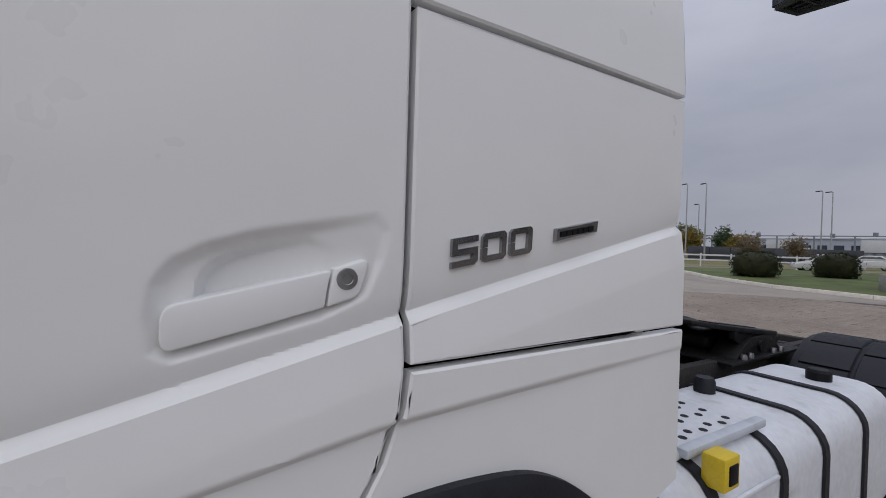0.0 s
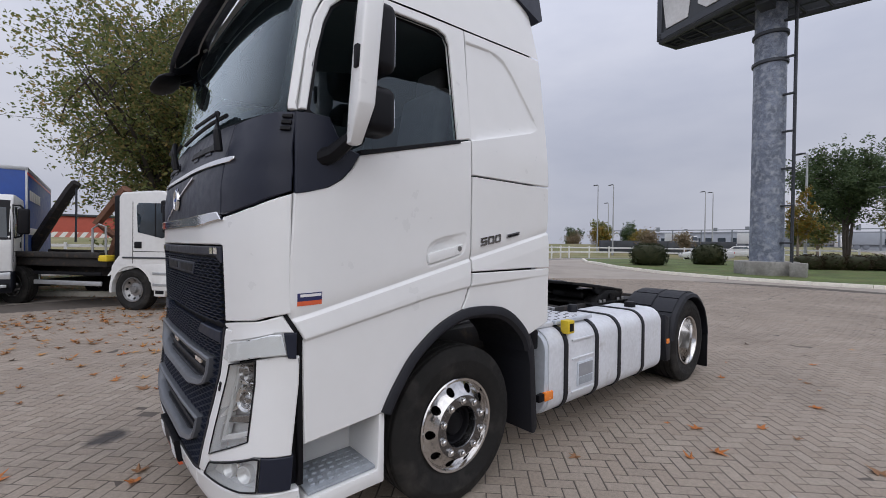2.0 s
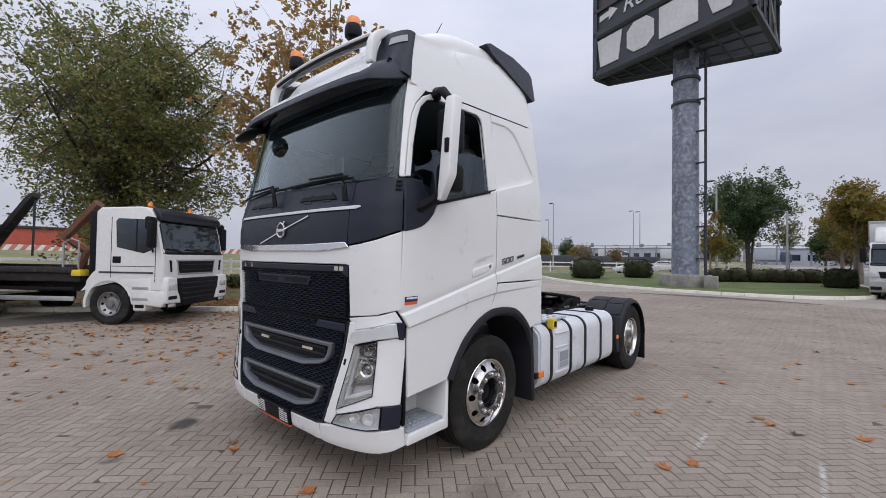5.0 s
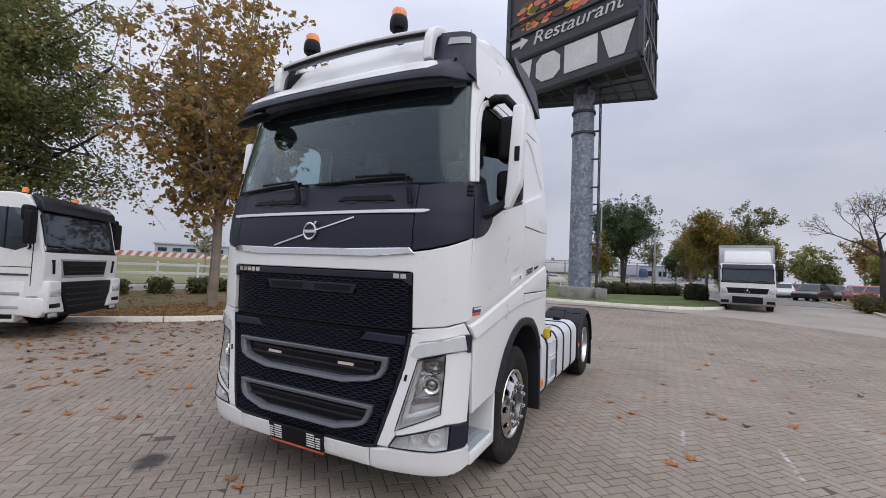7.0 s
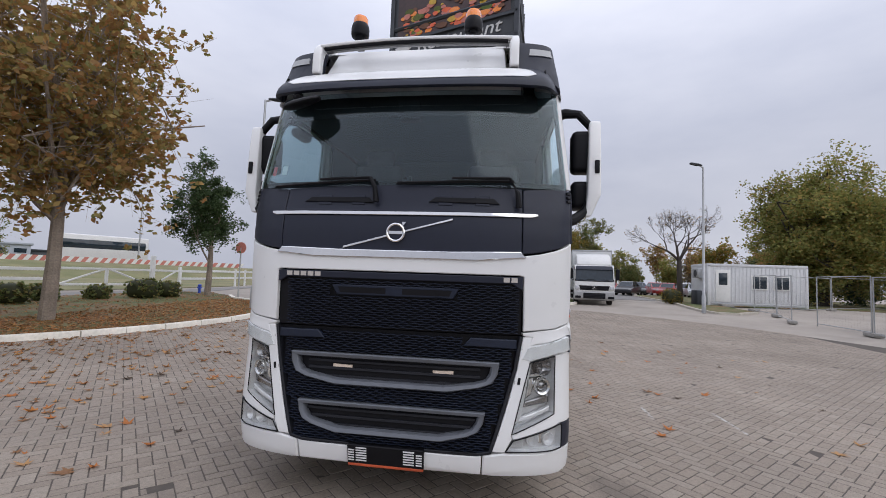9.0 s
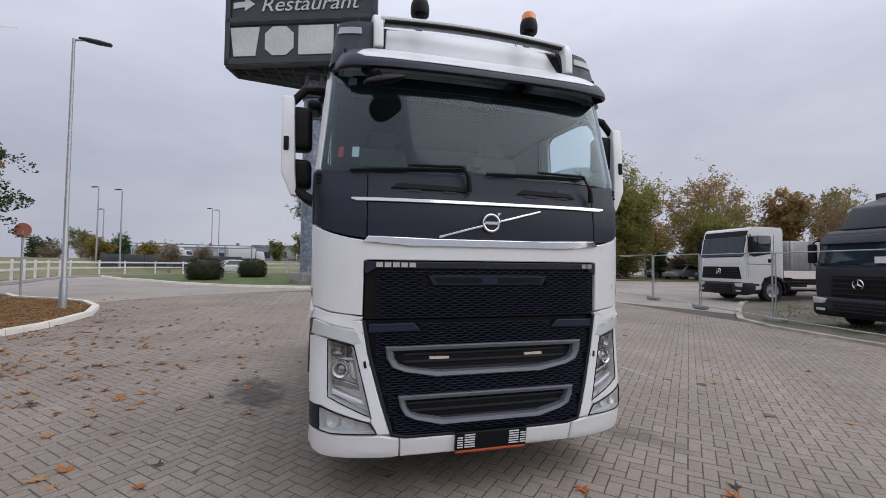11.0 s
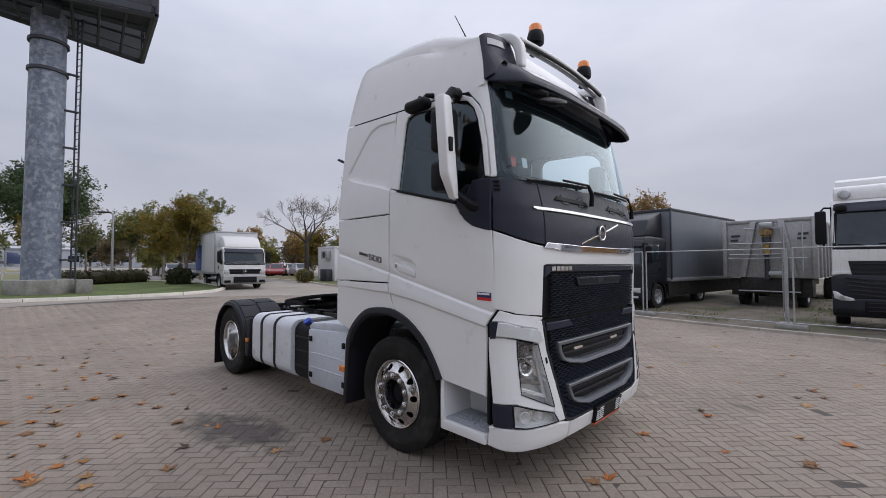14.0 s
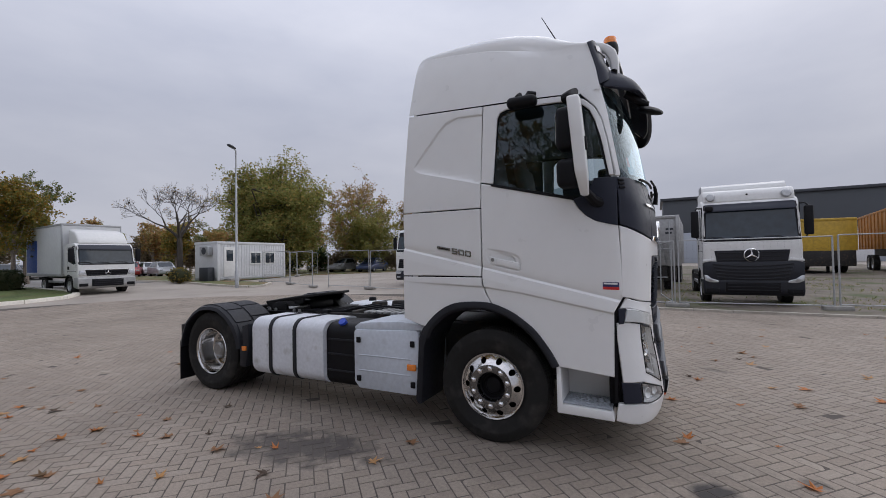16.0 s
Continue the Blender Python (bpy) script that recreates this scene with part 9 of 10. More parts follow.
tub = trailer("tipper_trailer", (0.45, -15.4), 86, "dull grey aluminium tipper trailer with yellow ram and ladder", GREYALU, 8.0, 1.08, 3.20, width=2.6, wheels=(5.2, 6.5), front=False)
front_gear(tub, 1.08, 3.20, 1.3)
yt = trailer("yellow_trailer", (-8.6, -25.8), 100, "yellow tipper trailer with white side board parked behind", YELLOWBOX, 9.0, 1.30, 3.12, wheels=(1.2, 5.2, 6.5), front=False)
part("underrun_block", box((-0.05, -1.2, 0.45), (8.5, 1.2, 1.32), 0.05), UNDER, yt)
part("side_board", box((0.05, 1.31, 1.4), (8.9, 1.36, 2.98), 0.01), WHITEFENCE, yt, "white side board")
trailer("orange_trailer", (-12.0, -24.5), 80, "faded orange tipper trailer parked behind the white truck", ORANGEBOX, 9.0, 1.35, 3.5, wheels=(1.0, 5.2, 6.5))
tip = lorry("tipper_lorry", (12.2, -15.7), 84, "white tipper lorry with black lower front and grey body", PAINT_OLD, width=2.45, length=1.9, roof=3.2, belt=1.9, eaves=2.78, axles=(1.4, 4.6), frame=6.4, upper=BLACK, band=(0.98, 1.5, 0.8, 0.9), corner=BLACKPAINT)
part("tipper_body", box((2.15, -1.2, 1.35), (6.6, 1.2, 2.62), 0.04), GREYALU, tip)
for k in range(5):
    for s in (-1, 1):
        part("body_rib", box((2.25 + 1.02 * k, s * 1.19, 1.35), (2.37 + 1.02 * k, s * 1.25, 2.62), 0.015), GREYALU, tip)


def car(at, heading, paint, label):
    root = thing("car", (at[0], at[1], gz(*at)), label, "car", "cars in the car park", turn=heading - 180)
    lower = [(0.02, 0.30), (0.0, 0.55), (0.10, 0.68), (1.0, 0.86), (1.25, 0.92), (3.9, 0.95), (4.28, 0.90), (4.36, 0.62), (4.33, 0.34), (3.9, 0.24), (0.3, 0.24)]
    part("body", prism(lower, -0.86, 0.86, "y", 0.08, 3), paint, root)
    top = bmesh.new()
    rings = [[top.verts.new((x, y * k, z)) for x, z, k in ((1.0, 0.88, 0.80), (1.75, 1.42, 0.60), (2.3, 1.48, 0.60), (3.1, 1.46, 0.60), (3.95, 0.93, 0.78))] for y in (-1, 1)]
    for a in range(4):
        top.faces.new((rings[0][a], rings[0][a + 1], rings[1][a + 1], rings[1][a]))
    top.faces.new(rings[0]), top.faces.new(rings[1])
    part("cabin", top, paint, root)
    part("windscreen", prism([(1.10, 0.955), (1.70, 1.385), (1.72, 1.37), (1.12, 0.94)], -0.60, 0.60, "y"), FARGLASS, root)
    part("rear_window", prism([(3.22, 1.395), (3.86, 0.99), (3.84, 0.975), (3.20, 1.38)], -0.58, 0.58, "y"), FARGLASS, root)
    for s in (-1, 1):
        glaze = bmesh.new()
        glaze.faces.new([glaze.verts.new((x, s * y, z)) for x, y, z in ((1.28, 0.79, 0.97), (1.84, 0.632, 1.37), (3.02, 0.63, 1.38), (3.62, 0.79, 0.99))])
        part("side_window", glaze, FARGLASS, root)
        part("headlight", box((0.0, s * 0.68 - 0.12, 0.6), (0.12, s * 0.68 + 0.12, 0.72), 0.03), HEADLAMP, root)
        part("tail_lamp", box((4.27, s * 0.70 - 0.1, 0.7), (4.36, s * 0.70 + 0.1, 0.86), 0.02), RED, root)
        for x in (0.8, 3.4):
            simple_wheel(root, x, s * 0.76, s, 0.31, 0.2)
    return root


for k, (x, y, h, c) in enumerate(((42.0, -12.6, 150, "black"), (45.0, -15.0, 170, "black"), (49.0, -12.8, 170, "white"), (52.0, -16.5, 180, "silver"), (56.0, -19.2, 185, "blue"), (47.5, -18.2, 175, "red"), (60, -15, 170, "silver"), (31.0, -30.5, 100, "silver"), (36.0, -32.5, 95, "white"), (26.5, -29.8, 100, "blue"), (44, 13, 120, "white"), (58, 14, 100, "white"), (43.5, -9.2, 178, "black"), (46.5, -10.4, 182, "black"), (50.5, -9.4, 176, "silver"), (54.5, -11.0, 180, "white"))):
    car((x, y), h, CARPAINT[c], c + " parked car with dark windows")


# site cabin
def site_cabin():
    x, y = 26.0, -16.4
    root = thing("site_cabin", (x, y, gz(x, y)), "white container cabin with a door and two windows", "cabin")
    w = 2.85
    part("floor_frame", box((0, -w, 0.05), (2.44, w, 0.25), 0.02), GALV, root)
    body = part("body", box((0.02, -w + 0.02, 0.25), (2.42, w - 0.02, 2.5), 0.01), CABIN, root)
    part("roof_frame", box((-0.02, -w - 0.02, 2.5), (2.46, w + 0.02, 2.68), 0.03), CABIN, root)
    for k in range(26):
        yy = -w + 0.15 + k * 0.215
        part("wall_rib", box((-0.004, yy, 0.3), (0.03, yy + 0.07, 2.48), 0.006, 1), CABIN, body)
    for yy in (-w + 0.06, w - 0.06):
        part("corner_post", box((-0.02, yy - 0.08, 0.05), (0.1, yy + 0.08, 2.6), 0.02), CABIN, root)
    door = part("door", box((-0.03, 1.55, 0.3), (0.03, 2.4, 2.3), 0.01), WHITEFENCE, root)
    part("door_glass", box((-0.04, 1.72, 1.35), (0.0, 2.22, 2.1), 0.01), FARGLASS, door)
    for yy in (-0.6, -1.85):
        fr = part("window_frame", box((-0.04, yy, 1.1), (0.02, yy + 0.95, 2.0), 0.02), WHITEFENCE, root)
        part("pane", box((-0.05, yy + 0.08, 1.18), (0.0, yy + 0.87, 1.92), 0.004), FARGLASS, fr)
    part("step", box((-0.6, 1.6, 0), (-0.05, 2.3, 0.18), 0.02), CONC, root)
    cool = part("air_conditioner", box((0.5, w + 0.02, 1.75), (1.35, w + 0.36, 2.35), 0.03), GALV, root, "grey air conditioner unit on the end wall")
    part("fan_grille", lathe([(0.0, w + 0.37), (0.22, w + 0.37), (0.24, w + 0.355)], (0.92, 0, 2.05), "y", 20), DARKSTEEL, cool)
    part("locker", box((0.3, w + 0.02, 0.05), (1.2, w + 0.5, 0.95), 0.03), DARKSTEEL, root, "dark metal locker by the end wall")
    for yy in (-0.6, -1.85):
        part("window_bar", box((-0.056, yy + 0.46, 1.18), (-0.05, yy + 0.49, 1.92)), WHITEFENCE, root)
    return root


site_cabin()


# temporary mesh fence
def mesh_panel(a, b, height=2.0):
    pa, pb = Vector((*a, 0)), Vector((*b, 0))
    L = (pb - pa).length
    d = (pb - pa).normalized()
    root = thing("fence_panel", (a[0], a[1], gz(*a) + 0.03), "galvanised temporary mesh fence panel on concrete feet", "fence", "temporary fence panels", turn=math.degrees(math.atan2(d.y, d.x)))
    for x in (0.06, L - 0.06):
        part("post", tube([(x, 0, 0.0), (x, 0, height)], 0.022, 8), GALV, root)
    for z in (0.12, height):
        part("rail", tube([(0.06, 0, z), (L - 0.06, 0, z)], 0.017, 8), GALV, root)
    part("foot", box((-0.32, -0.13, -0.02), (0.32, 0.13, 0.11), 0.03), CONC, root)
    wires = bmesh.new()
    for k in range(int(L / 0.16)):
        x = 0.14 + k * 0.16
        tube([(x, 0, 0.12), (x, 0, height)], 0.0006, 3, wires, False)
    for k in range(8):
        z = 0.35 + k * 0.22
        tube([(0.06, 0, z), (L - 0.06, 0, z)], 0.0007, 3, wires, False)
    part("wire_mesh", wires, DARKSTEEL, root)
    return root


FENCE = [(-15.5, -9.6), (-11.8, -9.8), (-8.1, -10.0), (-4.35, -10.15), (-0.57, -9.98), (3.06, -10.5), (6.5, -11.3), (9.9, -12.2), (13.2, -13.0), (16.4, -13.4)]
for a, b in zip(FENCE, FENCE[1:]):
    mesh_panel(a, b)
for a, b in (((16.9, -12.8), (19.8, -13.9)), ((19.8, -13.9), (23.0, -14.6)), ((23.0, -14.6), (26.0, -20.5)), ((26, -20.5), (29, -26))):
    mesh_panel(a, b)
mesh_panel((-0.45, -10.25), (-0.15, -13.2))

draped([(28.9, -19.6), (27.0, -23.5), (24.0, -30.0), (22.0, -38.0), (40.0, -46.0), (50.0, -34.0), (46.0, -24.5), (38.0, -20.0)], 0.03, LITTER, "grass_patch", "leafy grass under the trees behind the cabin", "grass")
for x, y, hh, m, seed in ((37.5, -30.5, 2.8, DARKLEAF, 501), (35.0, -32.5, 3.2, DARKLEAF, 502), (32.0, -33.0, 2.6, DRYLEAF, 503), (29.5, -34.5, 3.0, DARKLEAF, 504), (26.5, -35.0, 2.8, DRYLEAF, 505), (39.5, -28.0, 3.0, DARKLEAF, 506), (34.5, -21.0, 3.6, DARKLEAF, 507)):
    tree((x, y), hh, 0.5, 0.06, 1.9, m, "dense low shrub under the trees behind the cabin", seed, per=40, leaf=0.15, limbs=10, stems=3, spread=0.35, subs=5, twigs=3, name="shrub", low=0.3)
# autumn trees at the far end of the car park
for k, (x, y, hh, m) in enumerate(((59.0, -23.5, 6.0, YELLOWGREEN), (56.5, -26.0, 6.6, DRYLEAF), (59.5, -29.5, 5.6, GREENLEAF), (54.0, -29.5, 5.8, DRYLEAF), (51.5, -32.0, 7.0, RUSTLEAF), (55.0, -33.5, 8.8, GREENLEAF), (63.0, -19.5, 5.6, GREENLEAF), (64.0, -14.0, 6.6, DRYLEAF), (58.5, -9.5, 5.6, YELLOWGREEN), (47.5, -35.0, 7.6, YELLOWGREEN), (43.0, -39.0, 9.0, BROWNLEAF), (38.0, -42.0, 8.6, YELLOWGREEN), (64.0, -6.0, 6.4, DRYLEAF))):
    tree((x, y), hh, hh * 0.2, 0.14, hh * 0.40, m, "autumn tree at the far end of the car park", 400 + k, per=44, leaf=0.22, limbs=10, spread=0.45, subs=4, twigs=3, low=0.5)
for x, y, h, c in ((44.2, -17.4, 150, "red"), (45.6, -20.4, 160, "white"), (41.6, -19.6, 165, "silver"), (48.5, -22.6, 160, "blue"), (56.0, -12.2, 170, "white"), (53.5, -13.8, 175, "silver"), (58.5, -15.6, 170, "red"), (62.0, -11.0, 175, "black"), (50.0, -20.0, 165, "black"), (53.0, -22.0, 160, "silver")):
    car((x, y), h, CARPAINT[c], c + " parked car at the back of the car park")

# small things on the verge
hyd = thing("hydrant", (18.1, 15.6, gz(18, 15.6)), "blue fire hydrant standing in the verge", "hydrant")
part("barrel", lathe([(0.0, 0.0), (0.11, 0.0), (0.11, 0.06), (0.07, 0.08), (0.07, 0.42), (0.10, 0.44), (0.09, 0.52), (0.0, 0.56)], (0, 0, 0), "z", 16), BLUE, hyd)
part("outlet", tube([(-0.16, 0, 0.36), (0.16, 0, 0.36)], 0.04, 10), BLUE, hyd)
rs = thing("road_sign", (17.5, 12.9, gz(17.5, 12.9)), "weathered red and white road sign on a post", "sign")
part("post", tube([(0, 0, 0), (0, 0, 2.6)], 0.035, 8), GALV, rs)
part("plate", prism([(0.3 * math.cos(a), 2.6 + 0.3 * math.sin(a)) for a in np.linspace(0, 2 * math.pi, 17)[:-1]], -0.02, 0.0, "x"), STRIPERED, rs)


# thin grass tufts in patches on the dirt yard
def yard_grass():
    rng = random.Random(91)
    verts, faces = [], []
    patches = [(rng.uniform(-8, 12), rng.uniform(-24, -10.5), rng.uniform(0.5, 1.6)) for _ in range(46)]
    for px, py, pr in patches:
        for _ in range(int(55 * pr)):
            x, y = rng.gauss(px, pr * 0.6), rng.gauss(py, pr * 0.45)
            if y > -9.9 - 0.14 * max(0.0, x + 2) or x > 6.5 + 0.55 * (-10.5 - y):
                continue
            z, k = gz(x, y) + 0.03, len(verts)
            for _ in range(3):
                a, h, lean = rng.uniform(0, 6.28), rng.uniform(0.03, 0.09), rng.gauss(0, 0.05)
                k = len(verts)
                ca, sa = math.cos(a) * 0.012, math.sin(a) * 0.012
                verts.extend(((x - ca, y - sa, z - 0.01), (x + ca, y + sa, z - 0.01), (x + lean, y + rng.gauss(0, 0.05), z + h)))
                faces.append((k, k + 1, k + 2))
    me = bpy.data.meshes.new("yard_grass")
    me.from_pydata(verts, [], faces)
    me.materials.append(GREENLEAF)
    tagged(new("yard_grass", me), "thin green grass tufts on the dirt yard", "grass", "", "stuff")


yard_grass()

# ---- paving blocks and fallen leaves ----
def paver_material():
    """Worn concrete blocks with a tint for each block, oil stains, painted shade beside the truck, and pale scratches
    at fixed places in the yard.
    """
    m = bpy.data.materials.new("grey_beige_concrete_block")
    m.use_nodes = True
    n, l = m.node_tree.nodes, m.node_tree.links
    b = n["Principled BSDF"]
    b.inputs["Roughness"].default_value = 0.8
    b.inputs["Specular IOR Level"].default_value = 0.35
    geo, info = n.new("ShaderNodeNewGeometry"), n.new("ShaderNodeObjectInfo")

    def math_node(op, a, c=None):
        k = n.new("ShaderNodeMath")
        k.operation = op
        for i, v in enumerate((a, c)):
            if v is None:
                continue
            if isinstance(v, (int, float)):
                k.inputs[i].default_value = v
            else:
                l.new(v, k.inputs[i])
        return k.outputs[0]

    def noise(scale, detail=4.0):
        k = n.new("ShaderNodeTexNoise")
        k.inputs["Scale"].default_value, k.inputs["Detail"].default_value = scale, detail
        l.new(geo.outputs["Position"], k.inputs["Vector"])
        return k.outputs["Fac"]

    def span(v, a, c, lo, hi):
        k = n.new("ShaderNodeMapRange")
        for name, val in (("From Min", a), ("From Max", c), ("To Min", lo), ("To Max", hi)):
            k.inputs[name].default_value = val
        l.new(v, k.inputs["Value"])
        return k.outputs["Result"]

    def mix(a, c, f):
        k = n.new("ShaderNodeMix")
        k.data_type = "RGBA"
        l.new(a, k.inputs["A"])
        k.inputs["B"].default_value = (*c, 1)
        l.new(f, k.inputs["Factor"])
        return k.outputs["Result"]

    pick = math_node("FRACT", math_node("ADD", geo.outputs["Random Per Island"], info.outputs["Random"]))
    ramp_n = n.new("ShaderNodeValToRGB")
    e = ramp_n.color_ramp.elements
    e[0].color, e[1].color = (0.285, 0.238, 0.195, 1), (0.346, 0.296, 0.245, 1)
    e.new(0.35).color = (0.325, 0.276, 0.229, 1)
    e.new(0.7).color = (0.305, 0.253, 0.206, 1)
    l.new(pick, ramp_n.inputs["Fac"])
    grain = span(math_node("ADD", noise(38.0, 5.0), noise(160.0, 3.0)), 0.7, 1.3, 0.80, 1.2)
    broad = span(noise(0.55, 5.0), 0.3, 0.7, 0.80, 1.06)
    mul = n.new("ShaderNodeMix")
    mul.data_type, mul.blend_type = "RGBA", "MULTIPLY"
    mul.inputs["Factor"].default_value = 1.0
    l.new(ramp_n.outputs["Color"], mul.inputs["A"])
    l.new(math_node("MULTIPLY", grain, broad), mul.inputs["B"])
    col = mix(mul.outputs["Result"], (0.21, 0.175, 0.15), span(noise(2.1, 6.0), 0.56, 0.80, 0.0, 0.36))
    col = mix(col, (0.05, 0.045, 0.042), span(noise(6.5, 3.0), 0.745, 0.79, 0.0, 0.45))
    sep = n.new("ShaderNodeSeparateXYZ")
    l.new(geo.outputs["Position"], sep.inputs[0])
    ragged = span(noise(5.0, 5.0), 0.25, 0.75, -0.5, 0.5)
    # dark spots: place, half length, half width, turn, strength; the last, broad one is the truck's shade painted in
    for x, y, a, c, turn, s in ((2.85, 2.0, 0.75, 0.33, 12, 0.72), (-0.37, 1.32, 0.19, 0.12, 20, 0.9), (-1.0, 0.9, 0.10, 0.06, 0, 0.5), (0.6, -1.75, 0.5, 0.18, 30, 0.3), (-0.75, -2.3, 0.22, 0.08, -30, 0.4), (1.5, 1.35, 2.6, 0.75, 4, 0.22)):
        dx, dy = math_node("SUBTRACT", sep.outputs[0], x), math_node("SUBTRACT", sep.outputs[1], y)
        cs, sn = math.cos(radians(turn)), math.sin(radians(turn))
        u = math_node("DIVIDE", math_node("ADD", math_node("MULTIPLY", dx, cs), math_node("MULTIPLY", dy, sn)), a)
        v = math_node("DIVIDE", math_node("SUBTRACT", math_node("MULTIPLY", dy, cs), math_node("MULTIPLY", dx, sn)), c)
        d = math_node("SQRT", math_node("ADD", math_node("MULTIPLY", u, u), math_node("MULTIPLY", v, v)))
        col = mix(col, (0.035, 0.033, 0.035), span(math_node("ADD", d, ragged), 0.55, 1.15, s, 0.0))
    # pale scratches: two ends
    for (x0, y0), (x1, y1) in SCRATCHES:
        L = math.hypot(x1 - x0, y1 - y0)
        ux, uy = (x1 - x0) / L, (y1 - y0) / L
        dx, dy = math_node("SUBTRACT", sep.outputs[0], (x0 + x1) / 2), math_node("SUBTRACT", sep.outputs[1], (y0 + y1) / 2)
        u = math_node("ABSOLUTE", math_node("ADD", math_node("MULTIPLY", dx, ux), math_node("MULTIPLY", dy, uy)))
        v = math_node("ABSOLUTE", math_node("SUBTRACT", math_node("MULTIPLY", dy, ux), math_node("MULTIPLY", dx, uy)))
        f = math_node("MULTIPLY", span(u, L * 0.4, L * 0.5, 1, 0), span(v, 0.008, 0.03, 1, 0))
        col = mix(col, (0.55, 0.54, 0.52), math_node("MULTIPLY", f, span(noise(9.0), 0.4, 0.6, 0.15, 0.8)))
    l.new(col, b.inputs["Base Color"])
    bp = n.new("ShaderNodeBump")
    bp.inputs["Strength"].default_value, bp.inputs["Distance"].default_value = 0.35, 0.004
    l.new(noise(120.0, 4.0), bp.inputs["Height"])
    l.new(bp.outputs["Normal"], b.inputs["Normal"])
    return m


SCRATCHES = (((3.14, -2.61), (2.58, -2.6)), ((3.11, -3.46), (2.28, -3.49)))
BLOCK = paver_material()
BEDDING = mat("dark_joint_sand", (0.095, 0.08, 0.068), 0.95, var=0.3, scale=6)
UNIT = 0.104


def paved(x, y):
    """The stretch of the yard that is laid block by block."""
    return -8.5 < x < 20 and -10.5 < y < 10.2 and (x - 4) ** 2 / 17 ** 2 + y * y / 12.5 ** 2 < 1


def near_front(x, y):
    return -1.85 < x < -0.75 and -1.3 < y < 4.2


def lay_blocks():
    rng = random.Random(17)
    c45 = math.sqrt(0.5)
    g, ch = 0.0034, 0.003
    verts, faces, near = [], [], []
    quads = ((0, 1, 2, 3), (0, 4, 5, 1), (1, 5, 6, 2), (2, 6, 7, 3), (3, 7, 4, 0))
    for i in range(-160, 260):
        for j in range(-70, 70):
            for kind in (0, 1):
                # blocks lie along two diagonals; the pattern steps along x
                u0, v0 = (i + 2 * j, i - 2 * j) if kind == 0 else (i + 2 * j + 2, i - 2 * j - 1)
                w, h = (2, 1) if kind == 0 else (1, 2)
                cu, cv = (u0 + w / 2) * UNIT, (v0 + h / 2) * UNIT
                x, y = (cu + cv) * c45, (cv - cu) * c45
                if not paved(x, y):
                    continue
                tilt, lift = (rng.gauss(0, 0.004), rng.gauss(0, 0.004)), rng.gauss(0, 0.0009)
                if near_front(x, y) and len(near) < 300:
                    near.append((x, y, kind, tilt, lift))
                    continue
                z = gz(x, y) + lift
                hw, hh = w * UNIT / 2 - g, h * UNIT / 2 - g
                k = len(verts)
                for inset, dz in ((ch, 0.0), (0.0, -0.0048)):
                    for a, b in ((-1, -1), (1, -1), (1, 1), (-1, 1)):
                        du, dv = a * (hw - inset), b * (hh - inset)
                        verts.append((x + (du + dv) * c45, y + (dv - du) * c45, z + dz + du * tilt[0] + dv * tilt[1]))
                faces.extend(tuple(k + q for q in f) for f in quads)
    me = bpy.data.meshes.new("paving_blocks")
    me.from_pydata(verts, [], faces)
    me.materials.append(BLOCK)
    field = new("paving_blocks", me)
    field.parent = ground
    tagged(field, "", "", "", "stuff")
    shapes = []
    for w, h in ((2, 1), (1, 2)):
        hw, hh = w * UNIT / 2 - g, h * UNIT / 2 - g
        vs = []
        for inset, dz in ((ch, 0.0), (0.0, -0.0048)):
            for a, b in ((-1, -1), (1, -1), (1, 1), (-1, 1)):
                du, dv = a * (hw - inset), b * (hh - inset)
                vs.append(((du + dv) * c45, (dv - du) * c45, dz))
        me = bpy.data.meshes.new("paving_block")
        me.from_pydata(vs, [], list(quads))
        me.materials.append(BLOCK)
        shapes.append(me)
    for x, y, kind, tilt, lift in near:
        ob = new("paving_block", shapes[kind])
        ob.parent = ground
        ob.matrix_local = Matrix.Translation((x, y, gz(x, y) + lift)) @ Matrix.Rotation(tilt[0], 4, "X") @ Matrix.Rotation(tilt[1], 4, "Y")


bed = draped([(4 + 16.9 * math.cos(a), 12.4 * math.sin(a)) for a in np.linspace(0, 2 * math.pi, 49)[:-1]], -0.0026, BEDDING, "paving_bed", "dark sand bed under the paving blocks", "ground", step=0.5)

LEAFTONES = [sheer("fallen_leaf_" + n, c, 0.2) for n, c in (("rust", [(0.52, 0.19, 0.055), (0.44, 0.16, 0.05)]), ("brown", [(0.26, 0.135, 0.07), (0.30, 0.16, 0.08)]), ("tan", [(0.52, 0.30, 0.14), (0.45, 0.25, 0.11)]), ("dark", [(0.085, 0.06, 0.047), (0.11, 0.075, 0.05)]))]
LITTERLEAF = sheer("leaf_litter", [(0.50, 0.20, 0.055), (0.30, 0.14, 0.06), (0.52, 0.27, 0.10), (0.16, 0.10, 0.055), (0.36, 0.17, 0.07)], 0.2)


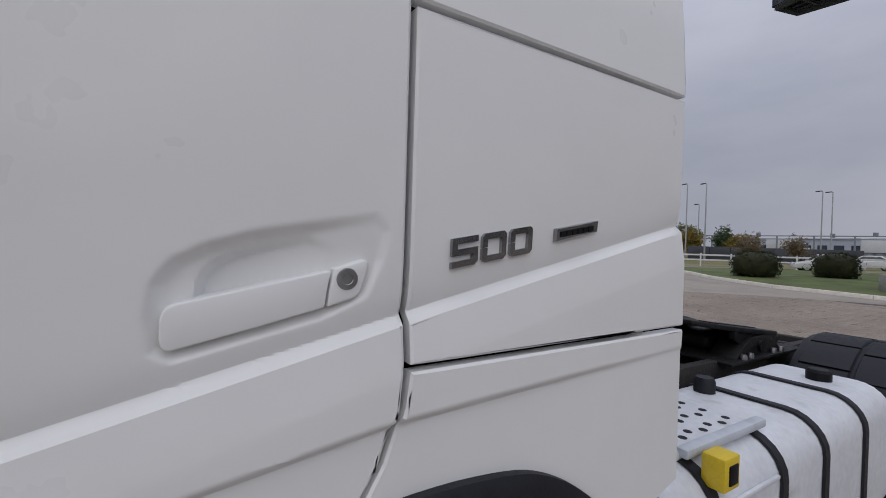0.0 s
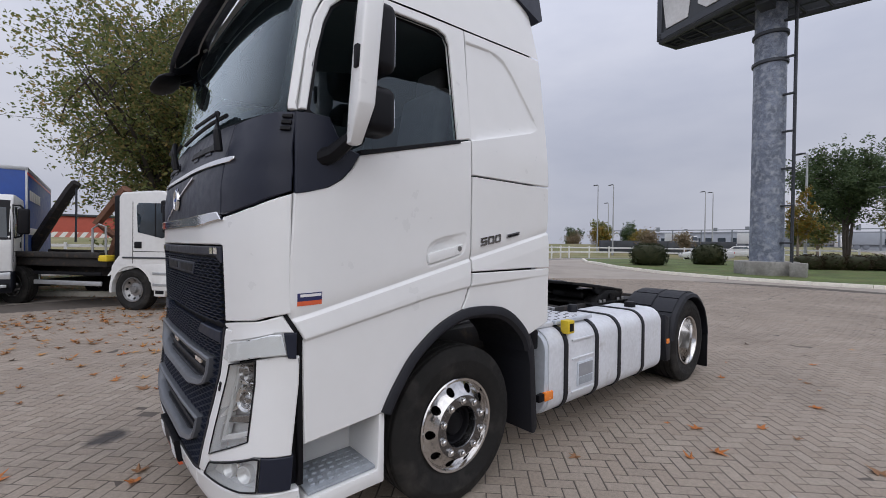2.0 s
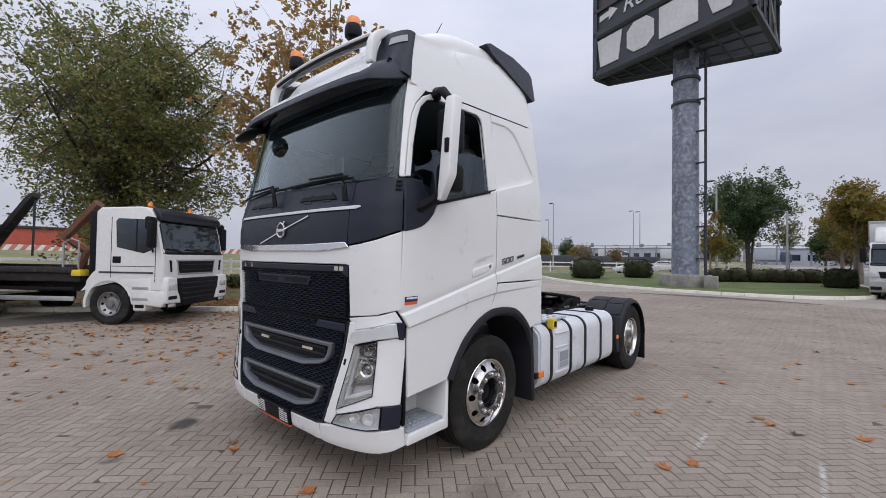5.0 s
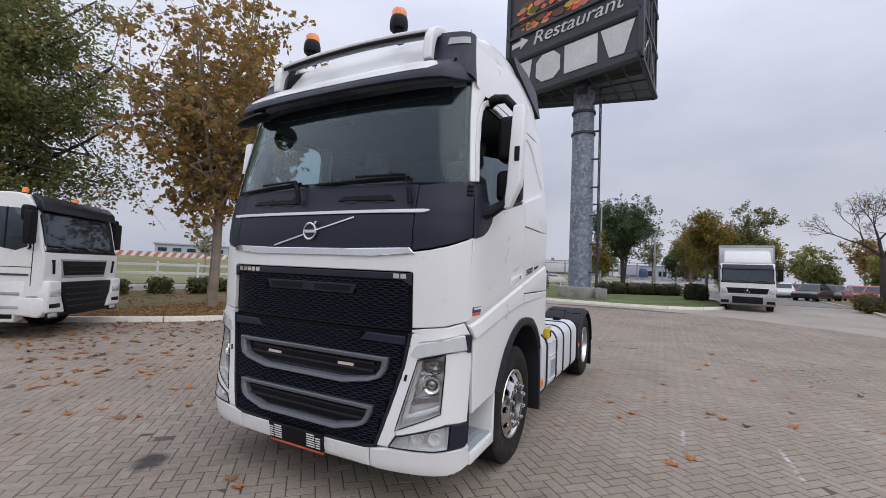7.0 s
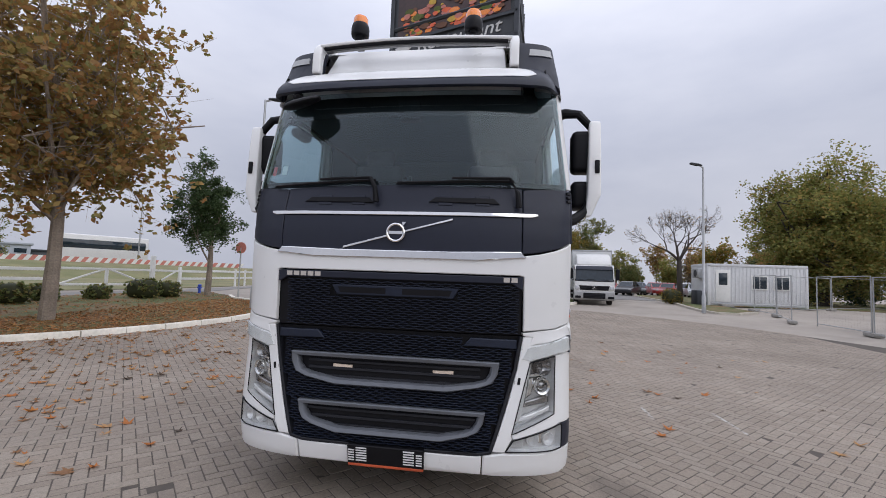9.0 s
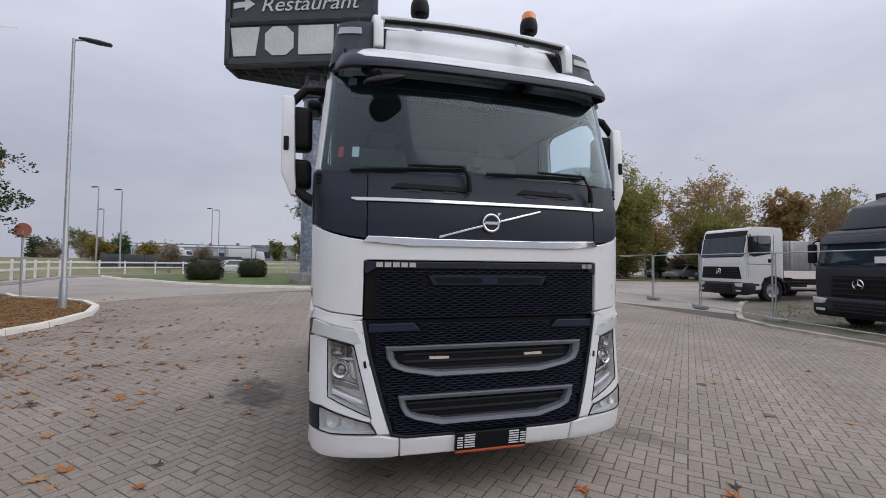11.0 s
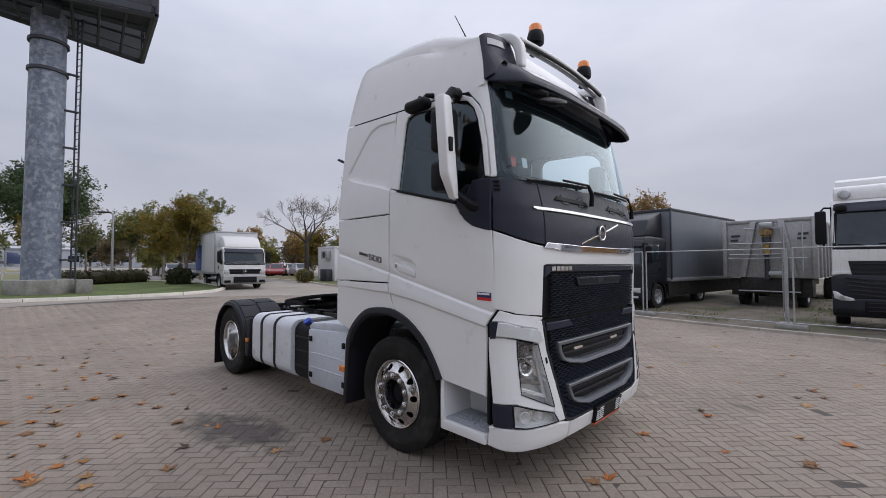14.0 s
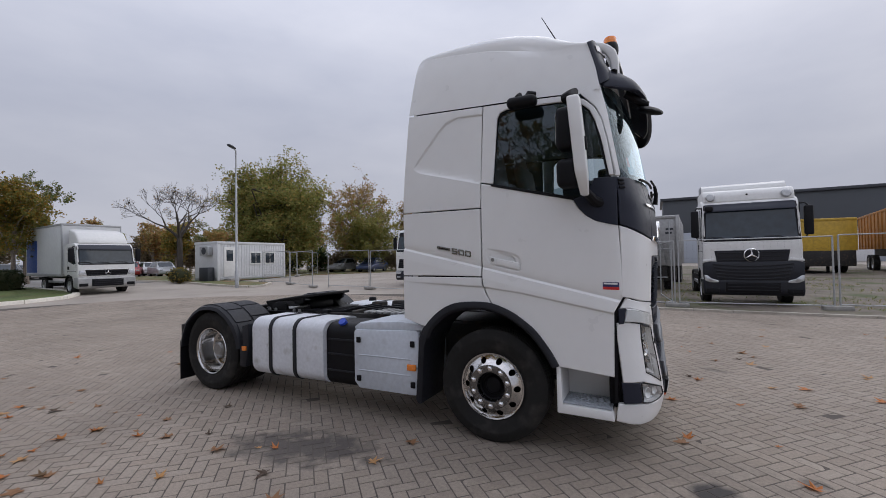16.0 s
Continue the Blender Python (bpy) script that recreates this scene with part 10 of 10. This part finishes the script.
def leaf_shape(rng, size=1.0):
    """A curled five-lobed plane leaf: rim points, a middle and a stalk."""
    lobes = ((-150, 0.40), (-118, 0.55), (-95, 0.30), (-62, 0.80), (-40, 0.34), (0, 1.0), (40, 0.34), (62, 0.80), (95, 0.30), (118, 0.55), (150, 0.40), (180, 0.14))
    curl, fold, tip = rng.uniform(0.15, 0.65), rng.uniform(-0.2, 0.5), rng.uniform(-0.3, 0.3)
    out = []
    for a, r in lobes:
        r *= rng.uniform(0.82, 1.15)
        x, y = r * math.cos(radians(a)), r * math.sin(radians(a))
        z = curl * (y * y) * 0.8 + fold * x * x * 0.5 + tip * x * y + rng.uniform(-0.05, 0.05)
        out.append((x * 0.5 * size * (1 - 0.15 * curl), y * 0.5 * size * (1 - 0.3 * curl), z * 0.5 * size))
    low = min(p[2] for p in out + [(0, 0, 0)])
    return [(x, y, z - low + 0.004) for x, y, z in [(0.0, 0.0, 0.0)] + out]


def scatter_leaves():
    rng = random.Random(23)
    fan = [(0, k, k % 12 + 1) for k in range(1, 13)]
    shapes = []
    for k in range(12):
        vs = leaf_shape(rng)
        stalk = [(-0.07, 0.006, vs[12][2]), (-0.07, -0.006, vs[12][2]), (-0.42, rng.uniform(-0.1, 0.1), 0.01)]
        me = bpy.data.meshes.new("fallen_leaf")
        me.from_pydata(vs + stalk, [], fan + [(13, 14, 15)])
        me.materials.append(LEAFTONES[(0, 1, 2, 0, 2, 0, 1, 2, 0, 3, 3, 1)[k]])
        shapes.append(me)
    spots = [(3.1, 3.3), (2.4, 2.7), (2.1, 1.95), (-0.49, -1.68), (-0.2, 0.53), (-1.35, -0.93), (3.5, 2.36), (4.9, 3.2), (-1.6, -1.7), (5.05, 2.56), (-0.98, 1.0), (-0.24, 0.4), (3.4, -2.07), (2.04, -2.5), (2.27, -2.65), (4, -3.77), (3.86, -3.07), (6.4, -3.2), (8, -4.5), (6.6, -3.8), (2, 1.5), (-0.14, -0.69), (0.33, -4.2), (3, 3.5)]
    big = len(spots)
    while len(spots) < 295:
        x, y = (rng.gauss(2.5, 3.5), rng.uniform(2.0, 7.0)) if rng.random() < 0.45 else (rng.uniform(-4.5, 9.5), rng.uniform(-6.5, 6.5))
        if not (-0.3 < x < 6.2 and abs(y) < 1.35) and -6 < x < 13:
            spots.append((x, y))
    for k, (x, y) in enumerate(spots):
        ob = new("fallen_leaf", shapes[rng.randrange(9) if k < big else rng.randrange(12)])
        s = rng.uniform(0.21, 0.28) if k < big else rng.choice((0.10, 0.16, 0.19, 0.22, 0.26))
        ob.matrix_world = Matrix.Translation((x, y, gz(x, y) + 0.001)) @ Matrix.Rotation(rng.uniform(0, 6.28), 4, "Z") @ Matrix.Diagonal((s, s, s * rng.uniform(0.7, 1.5), 1))
        tagged(ob, "curled brown plane leaf lying on the paving", "leaf", "fallen leaves")
    # litter on the verge and along its kerb
    verts, faces = [], []

    def drop(x, y, z, s):
        a = rng.uniform(0, 6.28)
        ca, sa, tx, ty = math.cos(a) * s, math.sin(a) * s, rng.gauss(0, 0.25), rng.gauss(0, 0.25)
        k = len(verts)
        for px, py, pz in leaf_shape(rng):
            qx_, qy_ = px * ca - py * sa, px * sa + py * ca
            verts.append((x + qx_, y + qy_, z + pz * s + abs(qx_ * tx + qy_ * ty)))
        faces.extend(tuple(k + i for i in f) for f in fan)

    area = LEFT_KERB + [(19, 15.5), (18, 17.5), (8, 18.5), (-4, 20), (-14, 27)]
    n = 0
    while n < 14500:
        x, y = rng.uniform(-6, 19), rng.uniform(7.6, 20)
        if inside(area, x, y) > 0.05 and rng.random() < (1.0 if y < 12.5 else 0.2):
            drop(x, y, gz(x, y) + 0.065, rng.uniform(0.09, 0.19))
            n += 1
    n = 0
    while n < 1150:
        x, y = rng.gauss(3.0, 5.0), 9.8 - abs(rng.gauss(0, 3.2))
        if -8 < x < 17 and y > 2.6 and inside(area, x, y) < -0.1:
            drop(x, y, gz(x, y) + 0.002, rng.choice((0.12, 0.16, 0.19, 0.24)))
            n += 1
    for a, b in zip(LEFT_KERB[2:10], LEFT_KERB[3:11]):
        for _ in range(int(26 * math.hypot(b[0] - a[0], b[1] - a[1]))):
            t, off = rng.random(), 0.12 + abs(rng.gauss(0, 0.45))
            x, y = a[0] + (b[0] - a[0]) * t, a[1] + (b[1] - a[1]) * t
            d = math.hypot(b[0] - a[0], b[1] - a[1])
            x, y = x + (b[1] - a[1]) / d * off, y - (b[0] - a[0]) / d * off
            drop(x, y, gz(x, y) + 0.002, rng.uniform(0.06, 0.15))
    me = bpy.data.meshes.new("leaf_litter")
    me.from_pydata(verts, [], faces)
    me.materials.append(LITTERLEAF)
    tagged(new("leaf_litter", me), "thick litter of brown and rust plane leaves on the verge", "leaves", "", "stuff")


scatter_leaves()
lay_blocks()
